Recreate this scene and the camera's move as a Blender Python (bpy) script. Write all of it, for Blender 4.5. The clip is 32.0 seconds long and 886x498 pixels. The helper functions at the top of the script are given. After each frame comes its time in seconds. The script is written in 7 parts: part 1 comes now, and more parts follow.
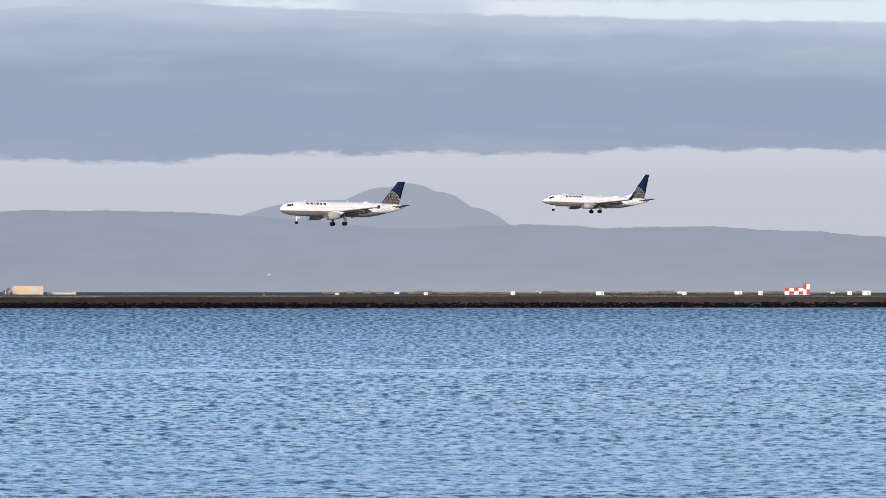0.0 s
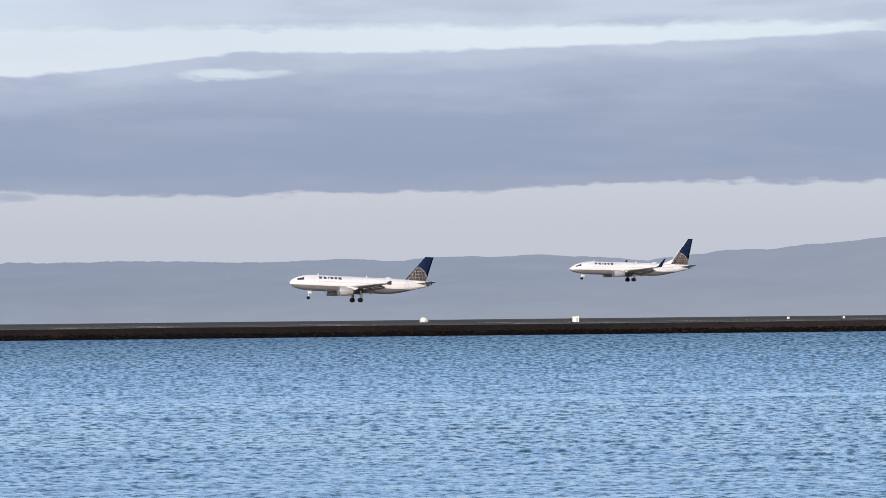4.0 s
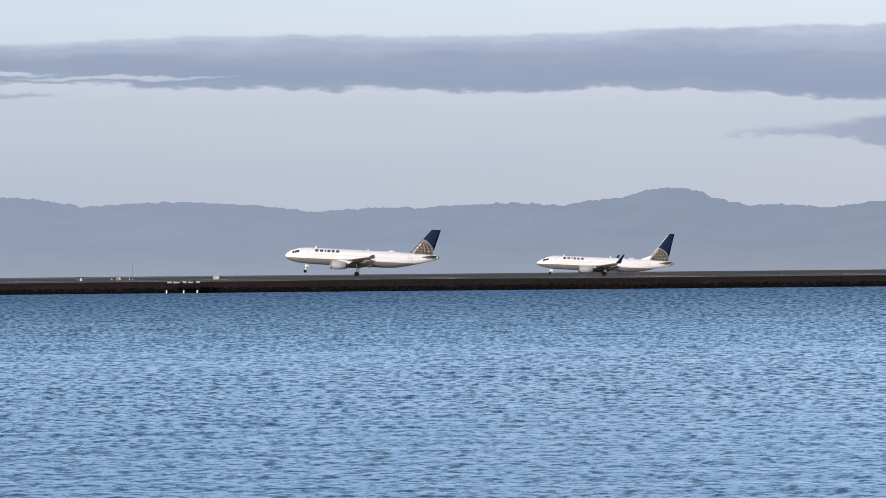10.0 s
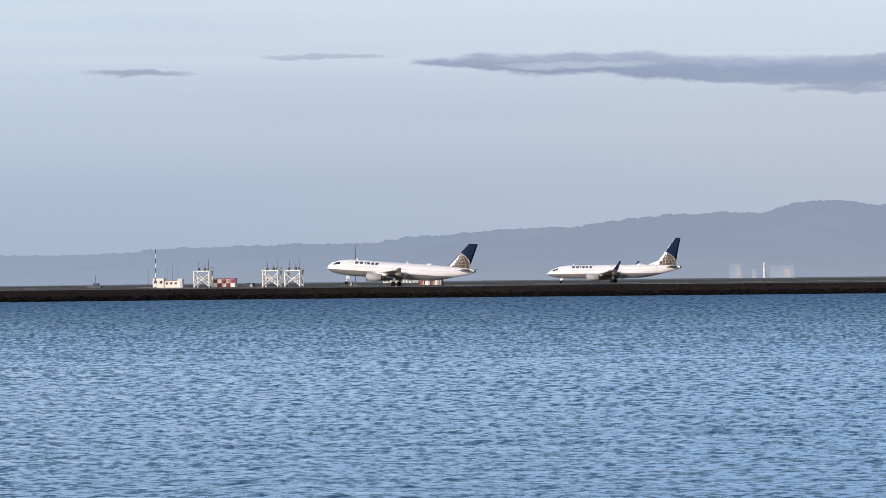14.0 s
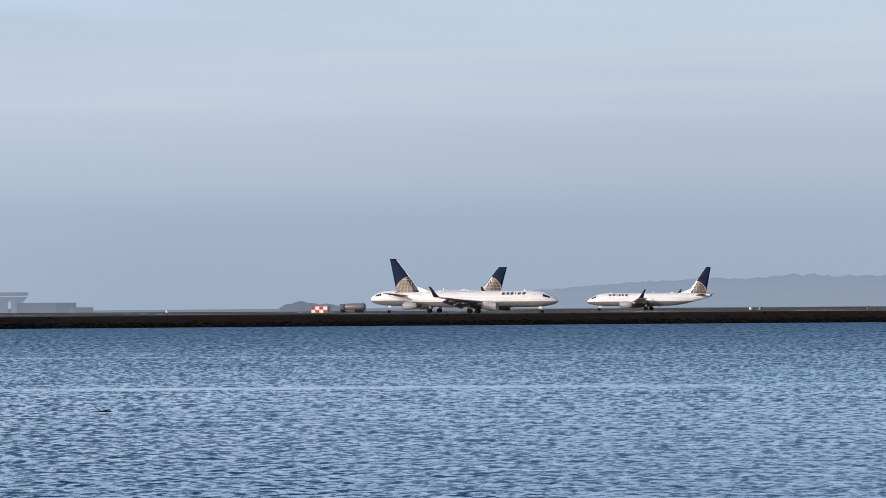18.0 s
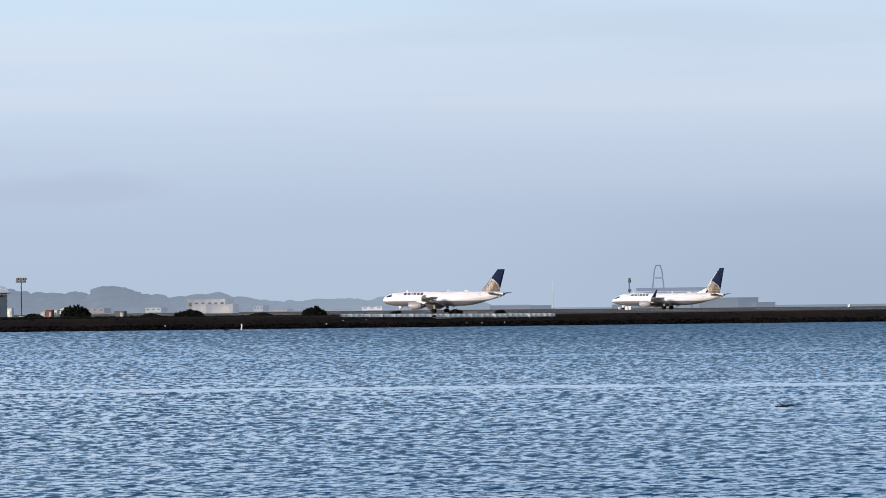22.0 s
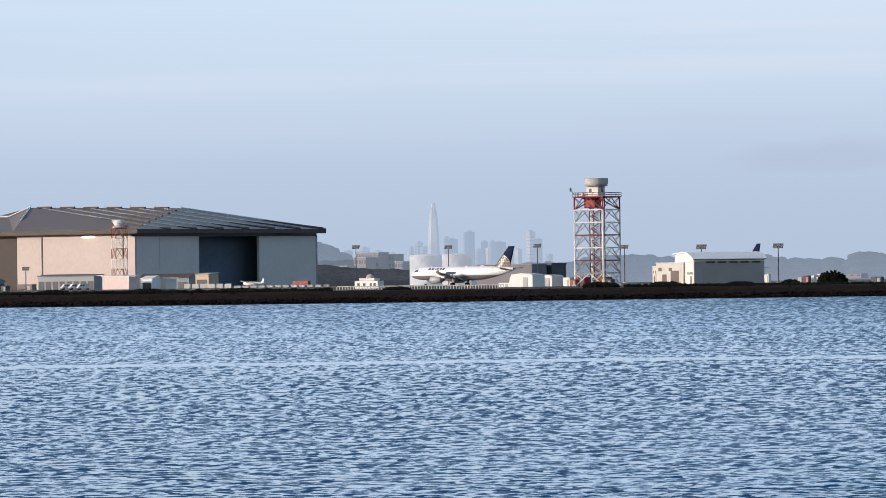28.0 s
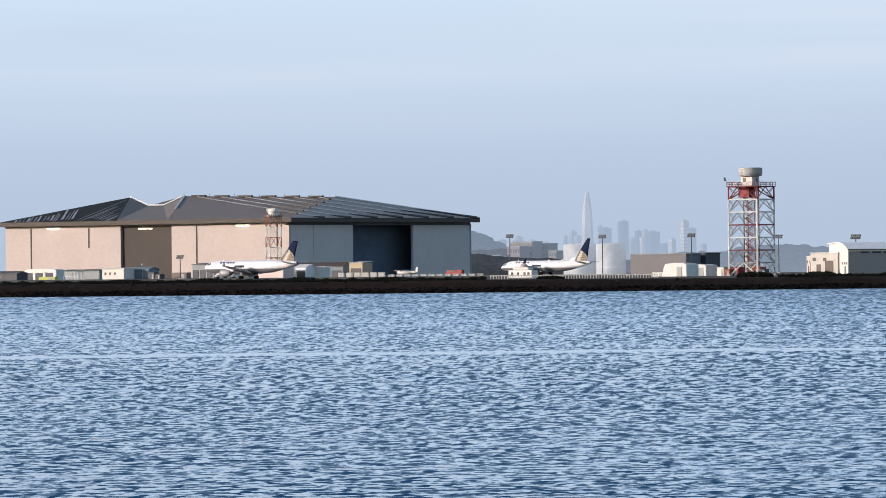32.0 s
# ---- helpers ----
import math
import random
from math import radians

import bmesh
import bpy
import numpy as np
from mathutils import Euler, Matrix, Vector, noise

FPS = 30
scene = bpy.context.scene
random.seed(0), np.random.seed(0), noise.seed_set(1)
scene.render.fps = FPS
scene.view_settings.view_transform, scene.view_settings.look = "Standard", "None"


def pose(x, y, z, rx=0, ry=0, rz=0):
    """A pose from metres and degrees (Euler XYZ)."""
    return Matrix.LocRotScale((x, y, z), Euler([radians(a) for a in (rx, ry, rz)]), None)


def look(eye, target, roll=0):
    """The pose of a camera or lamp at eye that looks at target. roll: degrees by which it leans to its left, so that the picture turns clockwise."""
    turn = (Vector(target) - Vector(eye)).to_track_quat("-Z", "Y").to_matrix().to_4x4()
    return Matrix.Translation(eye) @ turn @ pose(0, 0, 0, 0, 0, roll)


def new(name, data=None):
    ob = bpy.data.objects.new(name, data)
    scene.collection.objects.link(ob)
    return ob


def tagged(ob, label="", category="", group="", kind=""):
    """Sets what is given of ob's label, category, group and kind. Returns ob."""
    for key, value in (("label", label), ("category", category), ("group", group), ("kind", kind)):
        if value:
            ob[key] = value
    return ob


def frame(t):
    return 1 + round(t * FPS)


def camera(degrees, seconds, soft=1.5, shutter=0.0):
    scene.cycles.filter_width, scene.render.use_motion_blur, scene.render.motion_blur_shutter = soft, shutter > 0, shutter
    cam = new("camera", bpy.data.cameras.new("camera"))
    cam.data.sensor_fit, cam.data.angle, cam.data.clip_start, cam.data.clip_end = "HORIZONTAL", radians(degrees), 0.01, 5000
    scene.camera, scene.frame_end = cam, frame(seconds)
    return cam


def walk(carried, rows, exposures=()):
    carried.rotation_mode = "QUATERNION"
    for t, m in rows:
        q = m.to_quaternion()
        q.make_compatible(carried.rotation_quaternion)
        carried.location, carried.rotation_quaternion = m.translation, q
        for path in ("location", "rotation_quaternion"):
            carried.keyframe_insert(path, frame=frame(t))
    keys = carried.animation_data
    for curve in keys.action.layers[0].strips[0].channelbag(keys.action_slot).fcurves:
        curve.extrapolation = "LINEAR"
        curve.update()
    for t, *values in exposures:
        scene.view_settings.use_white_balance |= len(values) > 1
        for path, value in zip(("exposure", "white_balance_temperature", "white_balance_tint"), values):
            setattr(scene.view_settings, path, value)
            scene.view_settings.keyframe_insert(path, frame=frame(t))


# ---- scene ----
# Camera: stands on the bay shore, eye 4 m over the water, and pans left after two landing aircraft.
# Rows: seconds, heading to the left of the runway's normal, tilt, roll (degrees).
PATH = (
    (0, -26.814, 0.435, 0.025), (0.5, -25.443, 0.406, -0.151), (1, -24.018, 0.401, -0.458), (1.5, -22.672, 0.515, -0.540),
    (2, -21.188, 0.736, -0.560), (2.5, -19.844, 0.866, -0.473), (4.5, -15.432, 0.675, -0.628), (5, -14.114, 0.651, -0.578),
    (5.5, -12.699, 0.561, -0.629), (5.7, -12.134, 0.525, -0.637), (6, -11.343, 0.491, -0.655), (6.5, -10.066, 0.458, -0.729),
    (7, -8.737, 0.529, -0.555), (7.5, -7.356, 0.553, -0.828), (8, -6.001, 0.539, -0.556), (8.5, -4.501, 0.473, -0.591),
    (9, -3.051, 0.352, -0.509), (9.5, -1.646, 0.228, -0.568), (10, -0.301, 0.233, -0.553), (10.5, 1.095, 0.320, -0.718),
    (11, 2.510, 0.366, -0.850), (11.5, 3.899, 0.389, -0.866), (12, 5.240, 0.326, -0.712), (12.3, 6.050, 0.245, -0.628),
    (12.5, 6.560, 0.198, -0.590), (13, 7.837, 0.151, -0.679), (13.5, 9.137, 0.212, -0.617), (14, 10.496, 0.311, -0.593),
    (14.5, 11.826, 0.415, -0.463), (16.5, 16.417, 0.736, -0.528), (17, 17.546, 0.641, -0.584), (17.5, 18.710, 0.583, -0.468),
    (18, 19.876, 0.607, -0.387), (18.3, 20.626, 0.665, -0.197), (18.5, 21.115, 0.670, -0.180), (19, 22.318, 0.661, -0.170),
    (19.5, 23.177, 0.629, -0.011), (20, 23.905, 0.591, -0.227), (20.5, 24.719, 0.550, -0.469), (21, 25.527, 0.537, -0.547),
    (21.5, 26.361, 0.569, -0.574), (22, 27.232, 0.611, -0.601), (22.5, 27.999, 0.618, -0.602), (22.8, 28.486, 0.642, -0.479),
    (23, 28.798, 0.605, -0.424), (23.5, 29.696, 0.587, -0.193), (24, 30.550, 0.568, -0.669), (24.5, 31.358, 0.578, -0.765),
    (25, 32.074, 0.597, -0.806), (25.5, 32.577, 0.631, -0.729), (27.5, 34.702, 0.448, -0.626), (28, 35.399, 0.334, -0.748),
    (28.5, 35.924, 0.286, -0.664), (29, 36.479, 0.290, -0.619), (29.5, 36.886, 0.319, -0.424), (30, 36.843, 0.373, -0.481),
    (30.5, 36.535, 0.367, -0.293), (31, 36.403, 0.340, -0.366), (31.5, 36.582, 0.277, -0.502), (32, 37.062, 0.236, -0.595),
    
)
EYE = 4.0
cam = camera(9.55, 32.0, soft=0.8)


def aim(heading, tilt, roll):
    return pose(0, 0, EYE, 0, 0, heading) @ pose(0, 0, 0, 90 + tilt, 0, 0) @ pose(0, 0, 0, 0, 0, roll)


walk(cam, [(t, aim(h, p, r)) for t, h, p, r in PATH],
     exposures=((0.0, 0.0), (10.5, 0.0), (12.5, 0.0), (14.5, -0.04), (16.5, -0.17), (19.0, -0.18), (21.0, -0.20), (22.0, 0.02), (32.0, 0.05)))

# ---- light ----
SUN_FROM, SUN_UP = 218.0, 13.0   # compass turn from +y, clockwise; height
world = bpy.data.worlds.new("sky")
scene.world = world
world.use_nodes = True
wn = world.node_tree
sky = wn.nodes.new("ShaderNodeTexSky")
sky.sky_type, sky.sun_disc = "NISHITA", False
sky.sun_elevation, sky.sun_rotation = radians(SUN_UP), radians(SUN_FROM)
sky.air_density, sky.dust_density, sky.ozone_density = 1.0, 1.2, 1.5
wn.links.new(sky.outputs[0], wn.nodes["Background"].inputs[0])
wn.nodes["Background"].inputs[1].default_value = 0.17
lamp = bpy.data.lights.new("sun", "SUN")
lamp.energy, lamp.angle, lamp.color = 3.15, radians(0.6), (1.0, 0.885, 0.84)
sun = new("sun", lamp)
sun_way = Vector((math.sin(radians(SUN_FROM)) * math.cos(radians(SUN_UP)),
                  math.cos(radians(SUN_FROM)) * math.cos(radians(SUN_UP)), math.sin(radians(SUN_UP))))
sun.matrix_world = look(sun_way * 300, (0, 0, 0))


# ---- materials ----
def nodes_of(name):
    m = bpy.data.materials.new(name)
    m.use_nodes = True
    return m, m.node_tree, m.node_tree.nodes["Principled BSDF"]


def mat(name, color, rough=0.6, metal=0.0, vary=0.12, size=1.0, bump=0.0, grain=8.0, shine=0.5):
    """A painted or worn surface: two scales of variation and a fine relief, in metres."""
    m, tree, b = nodes_of(name)
    add, link = tree.nodes.new, tree.links.new
    co = add("ShaderNodeTexCoord")
    big, small, mixn = add("ShaderNodeTexNoise"), add("ShaderNodeTexNoise"), add("ShaderNodeMath")
    big.inputs["Scale"].default_value, small.inputs["Scale"].default_value = 1.0 / size, grain / size
    big.inputs["Detail"].default_value = small.inputs["Detail"].default_value = 4
    for n in (big, small):
        link(co.outputs["Object"], n.inputs["Vector"])
    mixn.operation = "ADD"
    link(big.outputs[0], mixn.inputs[0])
    link(small.outputs[0], mixn.inputs[1])
    ramp = add("ShaderNodeMapRange")
    ramp.inputs[1].default_value, ramp.inputs[2].default_value = 0.6, 1.4
    ramp.inputs[3].default_value, ramp.inputs[4].default_value = 1 - vary, 1 + vary
    link(mixn.outputs[0], ramp.inputs[0])
    scale = add("ShaderNodeVectorMath")
    scale.operation = "SCALE"
    scale.inputs[0].default_value = color
    link(ramp.outputs[0], scale.inputs["Scale"])
    link(scale.outputs[0], b.inputs["Base Color"])
    b.inputs["Roughness"].default_value, b.inputs["Metallic"].default_value = rough, metal
    b.inputs["Specular IOR Level"].default_value = shine
    if bump:
        bn = add("ShaderNodeBump")
        bn.inputs["Strength"].default_value, bn.inputs["Distance"].default_value = 0.6, bump
        link(small.outputs[0], bn.inputs["Height"])
        link(bn.outputs[0], b.inputs["Normal"])
    return m


def glow(name, color, power):
    m, tree, b = nodes_of(name)
    b.inputs["Base Color"].default_value = (*color, 1)
    b.inputs["Emission Color"].default_value = (*color, 1)
    b.inputs["Emission Strength"].default_value = power
    return m


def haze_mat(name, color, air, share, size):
    """Haze painted into the surface: its own colour mixed with a glow for the air before it."""
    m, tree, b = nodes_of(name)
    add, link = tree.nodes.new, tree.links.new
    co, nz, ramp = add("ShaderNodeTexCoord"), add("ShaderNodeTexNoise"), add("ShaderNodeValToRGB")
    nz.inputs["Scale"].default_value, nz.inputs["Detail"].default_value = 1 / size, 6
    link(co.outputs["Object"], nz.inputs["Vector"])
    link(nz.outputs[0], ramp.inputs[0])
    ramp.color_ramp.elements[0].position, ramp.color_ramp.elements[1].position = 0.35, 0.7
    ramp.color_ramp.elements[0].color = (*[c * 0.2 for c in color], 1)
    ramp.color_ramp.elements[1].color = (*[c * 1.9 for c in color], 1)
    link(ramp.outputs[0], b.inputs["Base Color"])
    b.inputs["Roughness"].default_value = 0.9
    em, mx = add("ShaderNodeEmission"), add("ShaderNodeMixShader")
    # the painted air glow is paler towards the east and at the foot
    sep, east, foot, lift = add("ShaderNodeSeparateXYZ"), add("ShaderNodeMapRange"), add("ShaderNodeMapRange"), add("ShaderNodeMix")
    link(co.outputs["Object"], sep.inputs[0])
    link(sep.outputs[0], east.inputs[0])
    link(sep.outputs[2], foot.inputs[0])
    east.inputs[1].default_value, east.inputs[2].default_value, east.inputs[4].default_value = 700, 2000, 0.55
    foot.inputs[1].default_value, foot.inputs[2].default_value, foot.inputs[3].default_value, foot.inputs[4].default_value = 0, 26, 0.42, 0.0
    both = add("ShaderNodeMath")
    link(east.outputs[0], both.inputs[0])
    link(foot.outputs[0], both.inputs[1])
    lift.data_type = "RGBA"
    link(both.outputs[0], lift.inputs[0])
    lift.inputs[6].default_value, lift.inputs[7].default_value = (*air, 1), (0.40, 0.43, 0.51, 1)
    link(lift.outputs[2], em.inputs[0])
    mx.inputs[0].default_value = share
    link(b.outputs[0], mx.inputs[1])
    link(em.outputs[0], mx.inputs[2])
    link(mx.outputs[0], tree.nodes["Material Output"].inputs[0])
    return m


def water_mat():
    """Dark bay water whose wind ripples tip the surface towards the near shore, at several sizes."""
    m, tree, b = nodes_of("bay_water")
    add, link = tree.nodes.new, tree.links.new
    co, geo = add("ShaderNodeTexCoord"), add("ShaderNodeNewGeometry")

    def op(kind, a, c):
        n = add("ShaderNodeMath")
        n.operation = kind
        for i, v in enumerate((a, c)):
            if isinstance(v, (int, float)):
                n.inputs[i].default_value = v
            else:
                link(v, n.inputs[i])
        return n.outputs[0]

    # the sheet's map runs along the bearing (degrees) and the logarithm of the distance; drop is the angle below the horizon
    sep = add("ShaderNodeSeparateXYZ")
    link(co.outputs["UV"], sep.inputs[0])
    drop = op("MULTIPLY", op("EXPONENT", op("MULTIPLY", sep.outputs[1], -1.0), 0.0), 229.2)
    rows = op("MULTIPLY", op("LOGARITHM", op("ADD", drop, 2.6), math.e), 131.0)

    def fbm(sx, sy, off, detail=2, along=None):
        mp, nz = add("ShaderNodeCombineXYZ"), add("ShaderNodeTexNoise")
        link(op("ADD", op("MULTIPLY", sep.outputs[0], sx), off), mp.inputs[0])
        link(op("ADD", op("MULTIPLY", along or sep.outputs[1], sy), off * 1.7), mp.inputs[1])
        link(mp.outputs[0], nz.inputs["Vector"])
        nz.inputs["Scale"].default_value, nz.inputs["Detail"].default_value = 1, detail
        nz.inputs["Roughness"].default_value = 0.68
        return nz.outputs[0]

    def spread(value, low, high):
        n = add("ShaderNodeMapRange")
        link(value, n.inputs[0])
        n.inputs[1].default_value, n.inputs[2].default_value = low, high
        return n.outputs[0]

    near_by, close_by = spread(drop, 0.35, 1.3), spread(drop, 1.1, 2.3)
    north = spread(sep.outputs[0], -20.0, -33.0)

    def mixed(one, two, share):
        return op("ADD", op("MULTIPLY", one, op("SUBTRACT", 1.0, share)), op("MULTIPLY", two, share))

    # flecks of chop, longer and taller near by; towards the north the crests are longer
    far_chop, mid_chop = fbm(16.0, 2.2, 3.0, 3, rows), fbm(8.0, 2.1, 7.0, 4, rows)
    near_chop = mixed(fbm(4.6, 2.0, 11.0, 4, rows), fbm(3.0, 2.5, 17.0, 3, rows), north)
    chop = mixed(mixed(far_chop, mid_chop, near_by), near_chop, op("MULTIPLY", close_by, 0.75))
    swell, huge = fbm(2.2, 0.5, 9.0, 2, rows), fbm(0.12, 3.0, 3.0, 3)
    total = op("ADD", op("MULTIPLY", chop, 0.87), op("MULTIPLY", swell, 0.13))
    total = op("ADD", op("SUBTRACT", total, op("MULTIPLY", close_by, 0.022)), op("MULTIPLY", op("SUBTRACT", 1.0, near_by), 0.014))
    steep = op("POWER", spread(total, WATER_CALM, WATER_SHARP), 1.35)
    gust = spread(huge, 0.3, 0.7)
    # near by, thin sharp strokes: the steep fronts of short waves, in patches
    stroke = op("MULTIPLY", spread(fbm(4.6, 1.8, 41.0, 1, rows), 0.54, 0.67), spread(fbm(1.1, 0.22, 47.0, 2, rows), 0.30, 0.54))
    stroke = op("MULTIPLY", op("MULTIPLY", stroke, spread(drop, 1.0, 2.4)), op("ADD", 0.12, op("MULTIPLY", spread(sep.outputs[0], -12.0, -22.0), 0.88)))
    far_chop_share = op("SUBTRACT", 0.60, op("MULTIPLY", spread(sep.outputs[0], -8.0, -20.0), 0.18))
    steep = op("MULTIPLY", steep, op("ADD", 1.0, op("MULTIPLY", close_by, 0.5)))
    steep = op("MULTIPLY", steep, op("ADD", far_chop_share, op("MULTIPLY", spread(drop, 0.22, 1.0), op("SUBTRACT", 1.0, far_chop_share))))
    # the chop is rougher towards the north
    steep = op("MULTIPLY", steep, op("ADD", 1.0, op("ADD", op("MULTIPLY", op("MULTIPLY", north, spread(drop, 0.30, 1.1)), 1.25), op("MULTIPLY", spread(sep.outputs[0], 15.0, 24.0), 0.4))))
    steep = op("MAXIMUM", op("MULTIPLY", steep, op("SUBTRACT", 1.0, op("MULTIPLY", close_by, 0.15))), op("MULTIPLY", stroke, 2.1))
    # two long calm slicks, broken in places
    calm = None
    for at, half, most in ((5.568, 0.021, 1.0), (6.048, 0.012, 0.8)):
        off = op("ABSOLUTE", op("SUBTRACT", op("ADD", sep.outputs[1], op("MULTIPLY", op("SUBTRACT", fbm(0.35, 4.0, 13.0 + at, 3), 0.5), 0.02)), at), 0.0)
        line = op("MULTIPLY", spread(off, half, half * 0.6), most)
        line = op("MULTIPLY", line, op("MAXIMUM", spread(fbm(0.22, 0.6, 31.0 + at, 3), 0.30, 0.46), spread(sep.outputs[0], -26.0, -31.0)))
        calm = line if calm is None else op("MAXIMUM", calm, line)
    calm = op("MULTIPLY", calm, op("ADD", 0.4, op("MULTIPLY", op("MAXIMUM", spread(sep.outputs[0], -12.0, -20.0), spread(sep.outputs[0], 12.0, 22.0)), 0.6)))
    calm = op("MULTIPLY", calm, op("ADD", 0.66, op("MULTIPLY", spread(fbm(3.5, 0.9, 53.0, 3, rows), 0.38, 0.60), 0.30)))
    rest = op("SUBTRACT", 1.0, calm)
    lean = op("ADD", op("MULTIPLY", WATER_TIP, op("ADD", op("ADD", 1.0, op("MULTIPLY", close_by, 0.15)), op("MULTIPLY", calm, 0.7))), op("MULTIPLY", spread(sep.outputs[1], 5.5, 6.95), WATER_FAR))
    # a breeze darkens the middle of the bay
    breeze = op("MULTIPLY", spread(sep.outputs[0], 18.0, -2.0), spread(sep.outputs[0], -33.0, -25.0))
    lean = op("ADD", lean, op("MULTIPLY", breeze, op("MULTIPLY", rest, op("ADD", 0.024, op("MULTIPLY", spread(drop, 0.9, 0.2), 0.012)))))
    # in the east the gusts come from ahead and tip the whole face of the water
    lean = op("ADD", lean, op("MULTIPLY", spread(sep.outputs[0], 8.0, 24.0), op("MULTIPLY", rest, 0.012)))
    tip = op("ADD", lean, op("MULTIPLY", op("MULTIPLY", op("MULTIPLY", steep, rest), op("ADD", 0.85, op("MULTIPLY", gust, 0.3))), WATER_STEEP))
    across = op("MULTIPLY", op("SUBTRACT", fbm(7.0, 0.8, 21.0, 2, rows), 0.5), op("MULTIPLY", rest, 0.20))
    vec, addv, nrm = add("ShaderNodeCombineXYZ"), add("ShaderNodeVectorMath"), add("ShaderNodeVectorMath")
    link(across, vec.inputs[0])
    link(op("MULTIPLY", tip, -1.0), vec.inputs[1])
    link(geo.outputs["Normal"], addv.inputs[0])
    link(vec.outputs[0], addv.inputs[1])
    nrm.operation = "NORMALIZE"
    link(addv.outputs[0], nrm.inputs[0])
    link(nrm.outputs[0], b.inputs["Normal"])
    b.inputs["Base Color"].default_value = (0.005, 0.048, 0.130, 1)
    b.inputs["Roughness"].default_value, b.inputs["IOR"].default_value = 0.06, 1.333
    return m


WATER_TIP, WATER_FAR, WATER_STEEP = 0.020, 0.125, 0.32   # least lean, more lean far off, steep faces
WATER_CALM, WATER_SHARP = 0.453, 0.70                     # where facets begin to rise, and stand steepest


def ramp_node(tree, stops, source):
    r = tree.nodes.new("ShaderNodeValToRGB")
    r.color_ramp.interpolation = "EASE"
    while len(r.color_ramp.elements) < len(stops):
        r.color_ramp.elements.new(0.5)
    for e, (p, c) in zip(r.color_ramp.elements, stops):
        e.position, e.color = p, (*c, 1) if len(c) == 3 else c
    tree.links.new(source, r.inputs[0])
    return r


def sky_mat():
    """The far sky: pale gradient with a long flat cloud bank. The sheet's map gives bearing and height, 0 to 1."""
    m = bpy.data.materials.new("far_sky")
    m.use_nodes = True
    tree = m.node_tree
    tree.nodes.clear()
    add, link = tree.nodes.new, tree.links.new

    def op(kind, a, b2, c=None):
        n = add("ShaderNodeMath")
        n.operation = kind
        for i, v in enumerate((a, b2, c)):
            if v is None:
                continue
            if isinstance(v, (int, float)):
                n.inputs[i].default_value = v
            else:
                link(v, n.inputs[i])
        return n.outputs[0]

    def fbm(sx, sy, detail=5, off=0.0):
        mp, nz = add("ShaderNodeMapping"), add("ShaderNodeTexNoise")
        mp.inputs["Scale"].default_value, mp.inputs["Location"].default_value = (sx, sy, 1), (off, off, 0)
        link(co.outputs["UV"], mp.inputs[0])
        link(mp.outputs[0], nz.inputs["Vector"])
        nz.inputs["Scale"].default_value, nz.inputs["Detail"].default_value = 1, detail
        return nz.outputs[0]

    def step(value, low, high):
        n = add("ShaderNodeMapRange")
        n.interpolation_type = "SMOOTHSTEP"
        link(value, n.inputs[0])
        n.inputs[1].default_value, n.inputs[2].default_value = low, high
        return n.outputs[0]

    co, sep = add("ShaderNodeTexCoord"), add("ShaderNodeSeparateXYZ")
    link(co.outputs["UV"], sep.inputs[0])
    u, v = sep.outputs[0], sep.outputs[1]          # u: -60 to 60 degrees as 0 to 1; v: height in steps of 8 degrees
    # sky below and above the bank; the east is warmer, the north bluer
    # the highest stops, out of view, are brightened to lift the water's reflections
    east = ramp_node(tree, ((0.0, (0.55, 0.56, 0.64)), (0.10, (0.54, 0.57, 0.65)), (0.20, (0.59, 0.62, 0.70)),
                            (0.36, (0.74, 0.82, 0.90)), (0.55, (0.60, 0.84, 1.12)), (1.0, (0.42, 0.72, 1.18))), v).outputs[0]
    north = ramp_node(tree, ((0.0, (0.43, 0.53, 0.68)), (0.13, (0.475, 0.58, 0.745)), (0.30, (0.575, 0.69, 0.85)),
                             (0.40, (0.58, 0.73, 0.90)), (0.62, (0.72, 0.88, 1.08)), (1.0, (0.52, 0.76, 1.1))), v).outputs[0]
    side = ramp_node(tree, ((0.0, (0.0, 0.0, 0.0)), (0.22, (0.1, 0.1, 0.1)), (0.36, (0.25, 0.25, 0.25)), (0.5, (0.85, 0.85, 0.85)), (0.6, (1, 1, 1))), u).outputs[0]
    air = add("ShaderNodeMix")
    air.data_type = "RGBA"
    link(side, air.inputs[0])
    link(north, air.inputs[6])
    link(east, air.inputs[7])
    # the air over the bay's mouth is duller
    dull = add("ShaderNodeMix")
    dull.data_type, dull.blend_type = "RGBA", "MULTIPLY"
    dull.inputs[0].default_value = 1.0
    link(air.outputs[2], dull.inputs[6])
    link(ramp_node(tree, ((0.22, (1, 1, 1)), (0.30, (0.99, 0.99, 0.99)), (0.36, (0.93, 0.94, 0.94)), (0.46, (0.93, 0.94, 0.95)), (0.55, (1, 1, 1))), u).outputs[0], dull.inputs[7])
    # bearing and height in degrees; outlines of the clouds run from -20 to 36 degrees
    az, el = op("SUBTRACT", op("MULTIPLY", u, 120.0), 60.0), op("DIVIDE", v, 0.1225)
    along = op("DIVIDE", op("ADD", az, 20.0), 56.0)

    def outline(*stops):
        r = ramp_node(tree, [((a + 20.0) / 56.0, (e / 4.0,) * 3) for a, e in sorted(stops)], along)
        r.color_ramp.interpolation = "LINEAR"
        return op("MULTIPLY", r.outputs[0], 4.0)

    def both(a, b2):
        return op("MULTIPLY", a, b2)

